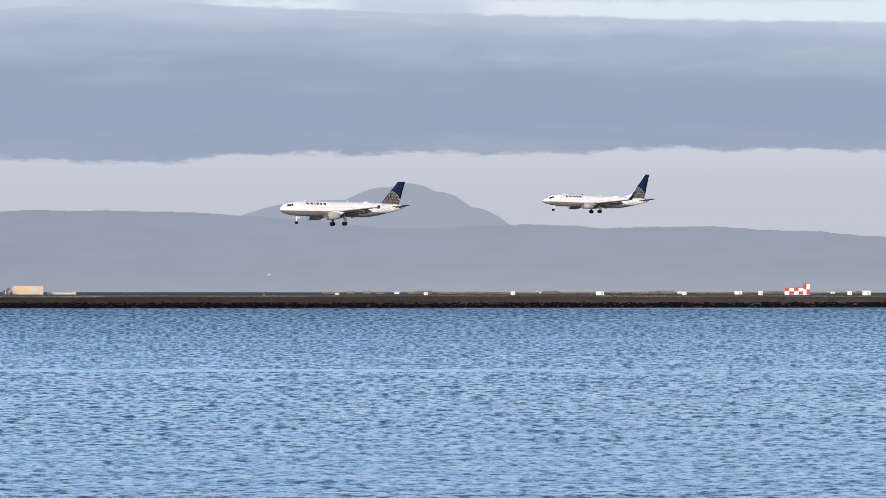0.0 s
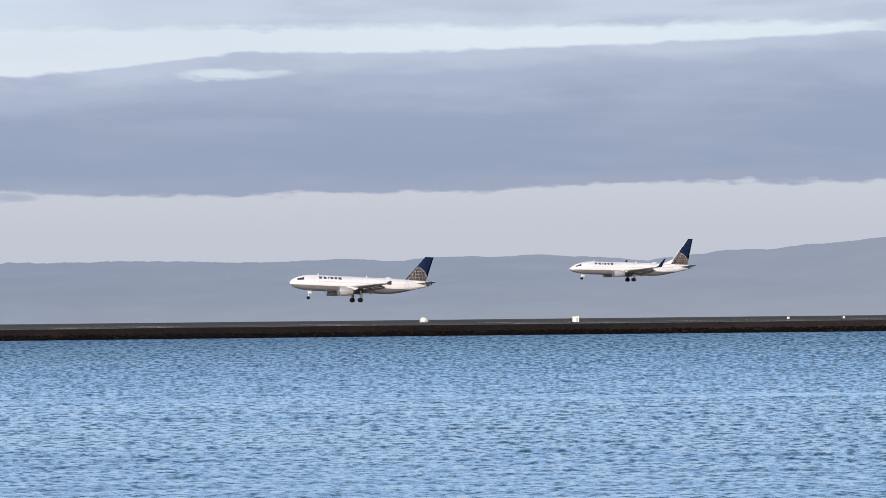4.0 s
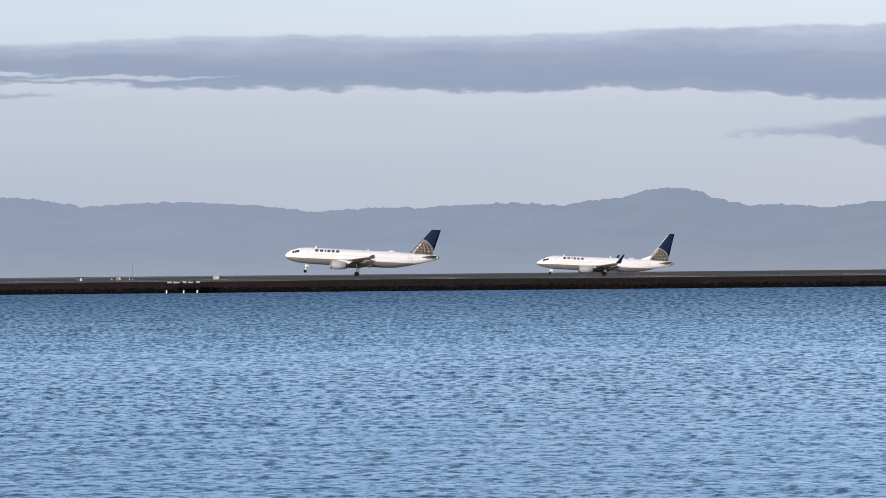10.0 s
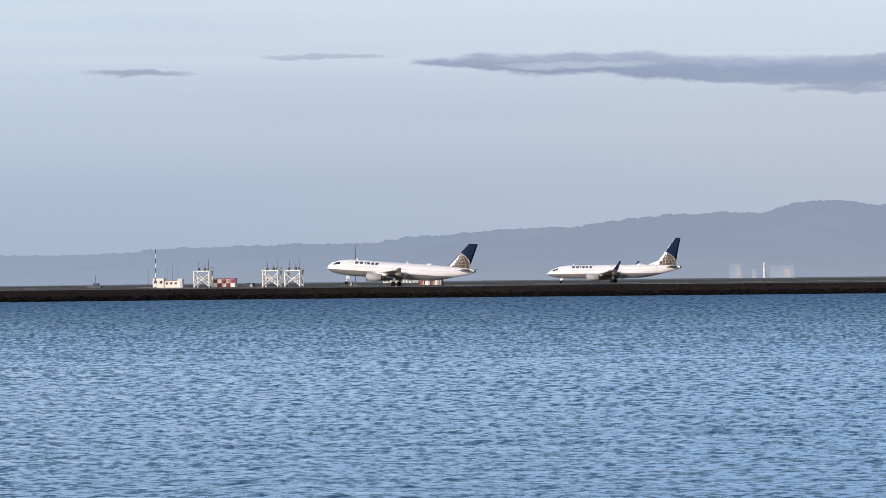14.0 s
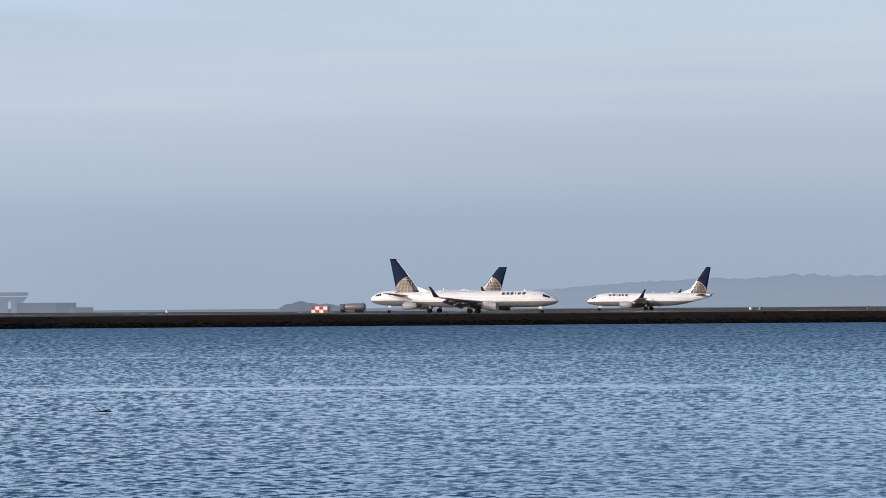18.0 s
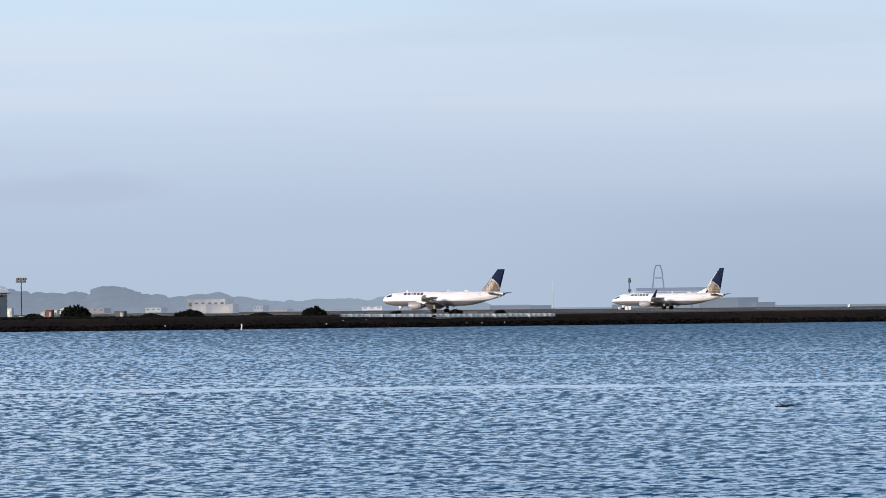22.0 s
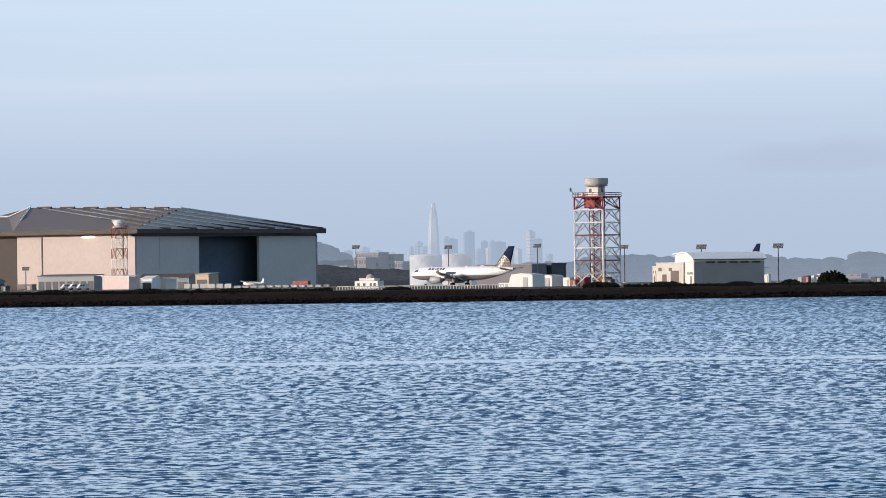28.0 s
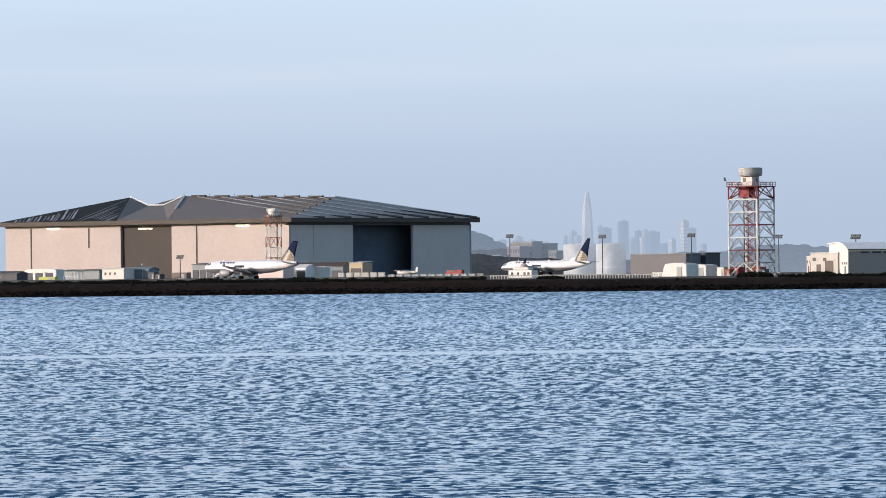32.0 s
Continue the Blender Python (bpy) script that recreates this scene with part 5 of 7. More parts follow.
# mid field
checker_hut(7.16, 1560, wide(0.29, 7.2, 1560), 1.75, 5, RED, "low red and white chequered hut", 3)
plain_hut(6.92, 1560, 1.1, 0.7, SNOW, "small white box beside the chequered hut", 1)
lattice_tower(7.385, 1600, 1.75, high(0.495, 7.4, 1600), 9, "slim dark grey lattice tower with clustered panels", (BELLY, BELLY, GREY, BELLY, DULLRUST, DULLRUST, GREY, DULLRUST, DULLRUST), 0.13, "lattice_tower", 30, False, brace=0.95)
tw = thing("equipment_rack", "dark antenna panels fixed on the lattice tower", "antenna", spot(7.385, 1599))
for z, x, w, tall in ((15.6, -0.1, 1.7, 1.3), (14.2, 0.45, 1.5, 1.2), (13.0, -0.3, 1.3, 1.0), (10.6, 0.2, 1.8, 1.2), (9.4, -0.2, 1.4, 1.0), (8.2, 0.1, 1.6, 0.9), (6.3, 0.4, 1.3, 1.0), (4.6, -0.3, 1.5, 1.1)):
    bm = bm_new()
    box(bm, x, -0.75, z - GROUND, w, 0.4, tall, bevel=0.12)
    part("panel", bm, DULLRUST if z > 12 or z < 7 else BELLY, tw)
bm = bm_new()
rod(bm, (0, 0.1, 0), (0, 0.1, 14.2), 0.3)
part("cable_riser", bm, DULLRUST, tw)
bm = bm_new()
rod(bm, (-0.6, -0.4, 5.0), (-2.6, -0.4, 2.6), 0.28, 0.28, 6)
part("cable_bridge", bm, BELLY, tw, "sloping dark cable duct")
bm = bm_new()
box(bm, 0, 0, 15.0, 1.2, 1.2, 0.3, bevel=0.05)
part("cap", bm, SNOW, tw, "small white cap")
mast(6.7, 1700, 2.4, DARKSTEEL, "thin dark rod in the turf", r=0.06)
sock = thing("windsock", "red windsock on a short pole", "windsock", spot(9.63, 1480))
bm = bm_new()
rod(bm, (0, 0, -0.1), (0, 0, 1.75), 0.07)
part("pole", bm, SNOW, sock)
for k in range(4):
    bm = bm_new()
    rod(bm, (0.1 + 0.62 * k, 0, 1.72 - 0.10 * k * k), (0.1 + 0.62 * (k + 1), 0, 1.72 - 0.10 * (k + 1) ** 2), 0.26 - 0.035 * k, 0.225 - 0.035 * k, 10)
    part("sleeve_band", bm, RED if k % 2 == 0 else RUST, sock)


def tilted_post(az, d, h, lean):
    y = d * math.cos(radians(az))
    p = thing("mooring_post", "white leaning marker post standing in the shallows", "post", spot(az, y, -0.5))
    bm = bm_new()
    rod(bm, (0, 0, 0), (lean, 0, h + 0.4), 0.15, 0.13, 10)
    part("pile", bm, SNOW, p)
    bm = bm_new()
    rod(bm, (lean, 0, h + 0.4), (lean * 1.1, 0, h + 0.6), 0.15, 0.05, 10)
    part("cap", bm, LIGHTGREY, p)


tilted_post(11.134, 1065, 1.0, 0.22)
tilted_post(-29.42, 935, 1.1, 0.14)
bm = bm_new()
bmesh.ops.create_icosphere(bm, subdivisions=2, radius=0.5, matrix=Matrix.Translation((0, 0, 0)) @ Matrix.Diagonal((1.3, 0.7, 0.4, 1)))
rk = tagged(link_mesh("shore_rock", bm, ROCK, True), "dark rock awash beside the post", "rock")
rk.matrix_basis = spot(-29.58, 935 * math.cos(radians(29.6)), 0.0)

for az, off in ((-26.985, 1.6), (-26.82, 1.6), (-26.575, 1.6), (-26.378, 1.6), (-28.045, 4.0), (-29.94, 2.0), (-30.24, 1.8), (-28.5, 2.0), (-28.32, 4.5), (-28.07, 4.8)):
    stake = thing("marker_stake", "small white marker stake among the rocks", "stake", spot(az, on_bank(az, off) * math.cos(radians(az)), 0.25 + 0.22 * off))
    bm = bm_new()
    box(bm, 0, 0, 0, 0.22, 0.2, 0.24, bevel=0.05)
    part("head", bm, SNOW, stake)
    bm = bm_new()
    rod(bm, (0, 0, -0.6), (0, 0, 0.05), 0.08, 0.08, 6)
    part("stem", bm, DARKSTEEL, stake)

# driftwood in the shallows
drift = thing("driftwood", "dark forked driftwood branch lying in the water", "driftwood", spot(-23.58, 203 * math.cos(radians(23.6)), -0.02))
bm = bm_new()
rod(bm, (-0.35, 0, 0.02), (0.40, 0.1, 0.06), 0.035, 0.022, 7)
part("stem", bm, WETWOOD, drift)
bm = bm_new()
rod(bm, (0.02, 0, 0.05), (-0.28, 0, 0.24), 0.022, 0.010, 6)
part("branch", bm, WETWOOD, drift)
bm = bm_new()
rod(bm, (0.1, 0, 0.05), (0.3, 0.2, 0.13), 0.03, 0.015, 6)
part("branch", bm, WETWOOD, drift)

# a short timber pier on white piles
pier = thing("pier", "small dark pier on white piles at the seawall", "pier", spot(-2.51, 1052, 0))
bm = bm_new()
box(bm, 0, 2, 1.75, 7.0, 7, 0.25, bevel=0.05)
part("deck", bm, WETWOOD, pier, "black timber deck")
for x in (-3.2, 0.2, 2.9):
    bm = bm_new()
    rod(bm, (x, -1.2, -1.5), (x, -1.2, 0.62), 0.16, 0.16, 8)
    part("pile_sleeve", bm, SNOW, pier, "white pile sleeve")
    bm = bm_new()
    rod(bm, (x, -1.2, 0.62), (x, -1.2, 1.8), 0.12, 0.12, 8)
    part("pile", bm, WETWOOD, pier)
bm = bm_new()
box(bm, 0, -1.58, 1.80, 6.6, 0.12, 0.13)
part("kerb_beam", bm, WETWOOD, pier, "black edge beam")
for x, w, h in ((-2.7, 0.9, 0.34), (-1.3, 1.3, 0.24), (0.3, 0.7, 0.36), (1.5, 1.0, 0.26), (3.0, 0.8, 0.42)):
    bm = bm_new()
    box(bm, x, 0.5, 2.0, w, 0.6, h, bevel=0.05)
    part("locker", bm, LIGHTGREY, pier, "small pale locker")
for x in (-1.6, 1.4):
    bm = bm_new()
    rod(bm, (x - 1.4, -1.2, 0.9), (x + 1.3, -1.2, 1.7), 0.09, 0.09, 6)
    part("brace", bm, WETWOOD, pier)
plain_hut(-3.62, 1500, 1.9, 1.15, DARKSTEEL, "dark equipment box in the turf", 1.5)
for az, w, h, m in ((-3.28, 1.0, 0.9, DARKSTEEL), (-3.2, 1.6, 1.2, HOUSE), (-3.09, 0.9, 1.0, DARKSTEEL), (-2.15, 1.8, 1.1, LIGHTGREY)):
    plain_hut(az, 1620, w, h, m, "small weathered equipment cabin", 2)
mast(-3.05, 1640, 5.0, DARKSTEEL, "thin dark aerial mast", r=0.06)
mast(-7.03, 3150, 9.5, SNOW, "pale slender tower beyond the field", r=0.9, name="far_tower")
for az, wd, el in ((-6.83, 0.26, 0.09), (-7.33, 0.13, 0.115), (-7.13, 0.05, 0.06)):
    plain_hut(az, 3300, wide(wd, az, 3300), high(el, az, 3300), FARWHITE, "hazy white building block far beyond the field", 12, FARWHITE, name="far_tower", windows=0)

# instrument landing aerials
def aerial_stand(az, y, w, h):
    st = thing("antenna_stand", "white cross-braced aerial stand with a railed deck", "antenna stand", spot(az, y), group="aerial stands")
    c = [(-w / 2, -w / 2), (w / 2, -w / 2), (w / 2, w / 2), (-w / 2, w / 2)]
    for x0, y0 in c:
        bm = bm_new()
        rod(bm, (x0, y0, -0.2), (x0, y0, h), 0.22, 0.22, 6)
        part("leg", bm, SNOW, st)
    for (xa, ya), (xb, yb) in zip(c, c[1:] + c[:1]):
        bm = bm_new()
        rod(bm, (xa, ya, 0.3), (xb, yb, h - 0.5), 0.16)
        rod(bm, (xb, yb, 0.3), (xa, ya, h - 0.5), 0.16)
        part("cross_brace", bm, SNOW, st)
    bm = bm_new()
    box(bm, 0, 0, h, w + 0.5, w + 0.5, 0.35, bevel=0.04)
    part("deck", bm, SNOW, st)
    bm = bm_new()
    for x0, y0 in c:
        rod(bm, (x0 * 1.08, y0 * 1.08, h + 0.3), (x0 * 1.08, y0 * 1.08, h + 1.2), 0.06)
    for (xa, ya), (xb, yb) in zip(c, c[1:] + c[:1]):
        rod(bm, (xa * 1.08, ya * 1.08, h + 1.15), (xb * 1.08, yb * 1.08, h + 1.15), 0.06)
    part("railing", bm, GALV, st)
    for x0, hh in ((-w * 0.3, 2.6), (w * 0.12, 1.6), (w * 0.36, 3.2)):
        bm = bm_new()
        rod(bm, (x0, 0, h + 0.3), (x0, 0, h + 0.3 + hh), 0.09, 0.06)
        box(bm, x0, 0, h + 0.35, 0.6, 0.5, 0.8, bevel=0.05)
        part("aerial", bm, DARKSTEEL, st)


for az in (-13.086, -12.347, -12.109):
    aerial_stand(az, 1450, wide(0.165, az, 1450), high(0.105, az, 1450) - 0.4)
checker_hut(-12.852, 1455, wide(0.24, 12.8, 1455), 2.4, 5, RED, "red and white chequered transmitter hut", 3)
plain_hut(-13.56, 1462, 3.2, 2.6, CREAM, "cream transmitter cabin with windows", 3, SNOW, windows=2)
plain_hut(-13.42, 1458, 3.9, 2.0, CREAM, "long cream transmitter cabin with red roof", 3, RED, windows=3)
plain_hut(-13.33, 1456, 1.4, 2.5, SNOW, "white upright transmitter cabinet", 2)
mast(-13.6, 1450, high(0.345, 13.6, 1450), SNOW, "tall mast banded dark and white", DARKSTEEL, 0.17)
for az, hh in ((-13.68, 5.5), (-13.47, 5.0), (-13.42, 6.4), (-13.36, 5.6)):
    mast(az, 1466, hh, DARKSTEEL, "thin dark whip aerial", r=0.05)
mast(-11.445, 1560, high(0.36, 11.4, 1560), DARKSTEEL, "tall dark mast with a small head", r=0.16)
plain_hut(-11.5, 1560, 1.5, 1.2, DARKSTEEL, "dark cabinet at the mast's foot", 1)
plain_hut(-12.58, 1470, 2.2, 1.1, DARKSTEEL, "dark low cabinet in the turf", 2)
for az, m in ((-10.715, RUST), (-10.66, SNOW), (-10.60, RUST), (-10.555, SNOW), (-10.53, RUST)):
    plain_hut(az, 1500, 1.35, 2.75, m, "upright panel of an orange and white cabin", 2.4, name="cabin_block")
rng = random.Random(4)
for k in range(11):
    plain_hut(-11.13 + 0.035 * k, 2300 + 6 * k, rng.uniform(0.8, 2.4), rng.uniform(1.2, 3.6), SNOW if k % 3 else CREAM, "pale container far across the field", 2, name="container")
ship = thing("work_barge", "dark low works platform with a short mast", "platform", spot(-14.254, 1480))
bm = bm_new()
box(bm, 0, 0, -0.1, 4.2, 2, 0.75, bevel=0.05)
part("deck", bm, DARKSTEEL, ship)
bm = bm_new()
box(bm, 0.3, 0, 0.65, 1.6, 1.4, 0.8, bevel=0.05)
part("cabin", bm, DARKSTEEL, ship)
bm = bm_new()
rod(bm, (0.2, 0, 1.4), (0.2, 0, 3.4), 0.08)
part("mast", bm, DARKSTEEL, ship)
for az, w, m in ((-16.56, 0.8, SNOW), (-16.47, 1.6, DARKSTEEL), (-15.3, 0.5, DARKSTEEL), (-25.33, 0.7, SNOW), (-25.29, 0.7, SNOW), (-22.86, 0.8, SNOW)):
    plain_hut(az, 1560 if az > -20 else 1800, w, 0.9, m, "small runway-side marker box", 0.8)
checker_hut(-21.2, 1450, wide(0.185, 21.2, 1450), 2.0, 4, RED, "small red and white chequered hut", 2.5)

# tank truck
trk = thing("tank_truck", "dark parked tank truck with a long tank", "truck", spot(-20.855, 1480))
tl = wide(0.28, 20.9, 1480)
bm = bm_new()
lathe(bm, [(-tl / 2 + 1.6, 0.9), (-tl / 2 + 1.8, 1.0), (tl / 2 - 0.2, 1.0), (tl / 2, 0.85)], "X", 16, (0, 0, 1.75))
part("tank", bm, BELLY, trk, "grey cylindrical tank", True)
bm = bm_new()
box(bm, 0, 0, 0.55, tl, 1.8, 0.3, bevel=0.04)
part("chassis", bm, DARKSTEEL, trk)
bm = bm_new()
box(bm, -tl / 2 + 0.75, 0, 0.8, 1.5, 2.0, 1.7, bevel=0.15)
part("cab", bm, DARKSTEEL, trk)
bm = bm_new()
for y in (-1.03, 1.03):
    rod(bm, (-tl / 2 + 2, y, 2.75), (tl / 2 - 0.3, y, 2.75), 0.05)
part("top_rail", bm, GALV, trk)
for x in (-tl / 2 + 0.8, tl / 2 - 2.4, tl / 2 - 1.2):
    for y in (-0.85, 0.85):
        bm = bm_new()
        lathe(bm, [(-0.15, 0.3), (-0.15, 0.5), (0.15, 0.5), (0.15, 0.3)], "Y", 14, (x, y, 0.45))
        part("wheel", bm, TYRE, trk)

# signal mast with two heads
sg = thing("signal_mast", "dark signal mast with two bulky heads", "mast", spot(-25.226, 1560))
h = high(0.27, 25.2, 1560)
bm = bm_new()
rod(bm, (0, 0, -0.1), (0, 0, h), 0.2, 0.14, 8)
part("pole", bm, DARKSTEEL, sg)
for z, w in ((h - 1.3, 0.8), (h * 0.58, 1.0), (h - 0.6, 0.5)):
    bm = bm_new()
    box(bm, 0.15, 0, z, w, 0.7, 0.8, bevel=0.08)
    part("head", bm, DARKSTEEL, sg)
for dx in (-0.6, 0.7):
    bm = bm_new()
    box(bm, dx - 0.5, 0.2, -0.1, 0.9, 0.8, 1.3, bevel=0.04)
    part("cabinet", bm, SNOW, sg, "white cabinet")
mast(-26.05, 2300, high(0.25, 26, 2300), haze_mat("hazy_white_mast", (0.6, 0.6, 0.6), (0.50, 0.58, 0.71), 0.70, 30), "pale slender far mast", r=0.3)


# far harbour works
# the harbour stands before the haze sheets, so haze is painted into it
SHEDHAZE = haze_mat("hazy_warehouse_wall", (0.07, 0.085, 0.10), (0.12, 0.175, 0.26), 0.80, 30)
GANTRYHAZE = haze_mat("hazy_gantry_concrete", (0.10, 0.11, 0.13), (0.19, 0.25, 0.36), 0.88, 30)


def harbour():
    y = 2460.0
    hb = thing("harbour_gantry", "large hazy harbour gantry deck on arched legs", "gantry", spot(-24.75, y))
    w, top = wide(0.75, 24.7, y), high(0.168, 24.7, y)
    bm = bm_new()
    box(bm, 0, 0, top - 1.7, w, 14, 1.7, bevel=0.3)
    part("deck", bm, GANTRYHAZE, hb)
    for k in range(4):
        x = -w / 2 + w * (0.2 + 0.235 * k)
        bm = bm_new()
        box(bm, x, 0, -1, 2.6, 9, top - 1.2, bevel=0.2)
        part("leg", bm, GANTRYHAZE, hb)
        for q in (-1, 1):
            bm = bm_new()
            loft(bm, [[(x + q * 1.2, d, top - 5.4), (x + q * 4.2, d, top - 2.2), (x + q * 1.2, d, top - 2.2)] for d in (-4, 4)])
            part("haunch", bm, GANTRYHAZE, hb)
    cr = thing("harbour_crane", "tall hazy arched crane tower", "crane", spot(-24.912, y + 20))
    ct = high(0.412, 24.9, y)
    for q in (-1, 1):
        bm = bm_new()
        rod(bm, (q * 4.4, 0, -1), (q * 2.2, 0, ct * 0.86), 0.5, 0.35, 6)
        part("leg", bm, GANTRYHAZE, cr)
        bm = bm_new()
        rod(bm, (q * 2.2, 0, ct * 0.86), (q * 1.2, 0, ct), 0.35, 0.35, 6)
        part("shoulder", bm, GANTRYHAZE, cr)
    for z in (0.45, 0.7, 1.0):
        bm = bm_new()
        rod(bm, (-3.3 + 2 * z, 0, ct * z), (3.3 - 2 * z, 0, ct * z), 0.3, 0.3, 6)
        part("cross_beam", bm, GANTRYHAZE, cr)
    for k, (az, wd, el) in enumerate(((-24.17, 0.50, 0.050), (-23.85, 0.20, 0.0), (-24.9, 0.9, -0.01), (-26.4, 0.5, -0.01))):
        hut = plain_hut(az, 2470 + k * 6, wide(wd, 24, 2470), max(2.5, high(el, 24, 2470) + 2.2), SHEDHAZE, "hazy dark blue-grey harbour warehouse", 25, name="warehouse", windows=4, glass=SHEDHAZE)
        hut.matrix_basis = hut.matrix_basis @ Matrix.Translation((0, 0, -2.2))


harbour()
woods("harbour_grove", "hazy dark trees across the bay mouth", ((-21.52, 0.030, 6.0), (-21.43, 0.056, 9.0), (-21.30, 0.038, 6.0), (-21.12, 0.030, 3.0), (-20.95, 0.0, 2.0)), -21.59, -20.95, 2500, 40, 420, 41, SHEDHAZE)


# ---- shore fences and bushes ----
def white_fence(a0, a1, dist, label, boards=False, posts_from=-90.0):
    """A low white fence: posts and a top rail, or a board rail on thin balusters."""
    f = thing("fence", label, "fence", Matrix())
    n = 120 if boards else 60
    pts = []
    for k in range(n + 1):
        az = radians(a0 + (a1 - a0) * k / n)
        if boards:
            d = on_bank(a0 + (a1 - a0) * k / n, 5.0)
            pts.append(Vector((d * math.sin(az), d * math.cos(az), 2.62 - 0.33 * k / n)))
        else:
            y = dist * math.cos(radians((a0 + a1) / 2))
            pts.append(Vector((y * math.tan(az), y, 2.77)))
    for k, p in enumerate(pts):
        if a0 + (a1 - a0) * k / n < posts_from and k % 6:
            continue
        bm = bm_new()
        low = boards and a0 + (a1 - a0) * k / n < posts_from
        box(bm, p.x, p.y, p.z - 1.15, 0.10 if boards else 0.17, 0.12, 1.05 if boards else 1.15)
        part("post", bm, WETWOOD if low else SNOW if boards else LIGHTGREY, f)
    for a, b in zip(pts, pts[1:]) if boards else ():
        bm = bm_new()
        loft(bm, [[(p.x, p.y - 0.15, p.z - 0.58), (p.x, p.y - 0.15, p.z), (p.x, p.y - 0.1, p.z), (p.x, p.y - 0.1, p.z - 0.58)] for p in (a.lerp(b, 0.01), a.lerp(b, 0.99))])
        part("board", bm, ROOFWHITE, f)
    for z in (-0.85, -1.05) if boards else (0.0,):
        for a, b in zip(pts[::6], pts[6::6]):
            if boards and a.x < pts[0].x + (pts[-1].x - pts[0].x) * 0.42:
                continue
            bm = bm_new()
            rod(bm, a + Vector((0, 0, z)), b + Vector((0, 0, z)), 0.07 if boards else 0.11, 0.07 if boards else 0.11, 4)
            part("rail", bm, SNOW if boards else LIGHTGREY, f)


white_fence(-28.35, -26.03, 1130, "long low white board fence along the shore", True, -27.35)
white_fence(-36.55, -34.75, 1180, "white rail fence before the tanks")


def bush(az, d, w, h, seed, label="dark round shrub on the shore bank"):
    """Shrub of many small leaf clumps on a few stems."""
    rng = random.Random(seed)
    y = d * math.cos(radians(az))
    b = thing("bush", label, "bush", spot(az, y))
    bm = bm_new()
    for k in range(5):
        rod(bm, (rng.uniform(-0.2, 0.2), 0, -0.2), (rng.uniform(-w * 0.25, w * 0.25), rng.uniform(-0.4, 0.4), h * 0.4), 0.09, 0.03, 5)
    part("stems", bm, BARK, b)
    verts, faces = [], []
    for k in range(int(420 + 110 * w)):
        a, q = rng.random() * 6.283, rng.random() ** 0.5
        ph = rng.random()
        top = h * (0.78 + 0.22 * noise.noise((math.cos(a) * q * 2 + seed, math.sin(a) * q * 2, 0)))
        c = Vector((math.cos(a) * q * w / 2, math.sin(a) * q * w * 0.3, top * math.sqrt(max(0, 1 - q * q * 0.85)) * (0.25 + 0.75 * ph)))
        for j in range(3):
            turn = Euler((rng.random() * 6, rng.random() * 6, rng.random() * 6)).to_matrix()
            s = rng.uniform(0.22, 0.44)
            n0 = len(verts)
            verts += [tuple(c + turn @ Vector(v) * s) for v in ((-1, 0, 0), (0, -0.6, 0), (1, 0, 0), (0, 0.6, 0))]
            faces.append((n0, n0 + 1, n0 + 2, n0 + 3))
    me = bpy.data.meshes.new("foliage")
    me.from_pydata(verts, [], faces)
    me.materials.append(LEAF)
    ob = new("foliage", me)
    ob.parent = b
    tagged(ob, kind="stuff")


for k, (az, d, w, h) in enumerate(((-28.63, 1080, 5.2, 2.3), (-29.95, 1100, 5.0, 1.9), (-31.2, 1120, 6.6, 3.4), (-30.05, 1080, 3.6, 1.5), (-27.1, 1100, 3.0, 1.3), (-27.75, 1080, 2.2, 1.0),
                                   (-30.4, 1090, 4.5, 1.0), (-31.65, 1110, 4.0, 1.3), (-26.62, 1130, 2.2, 1.0), (-32.2, 1080, 6.5, 0.9), (-33.0, 1080, 7.5, 1.1), (-37.6, 1040, 9, 0.9), (-38.6, 1040, 9, 1.0),
                                   (-39.6, 1040, 8, 1.0), (-35.9, 1060, 6, 0.7), (-33.7, 1090, 8, 1.3), (-40.5, 1040, 9, 0.9), (-29.2, 1085, 5, 0.9))):
    bush(az, d, w, h, 50 + k)


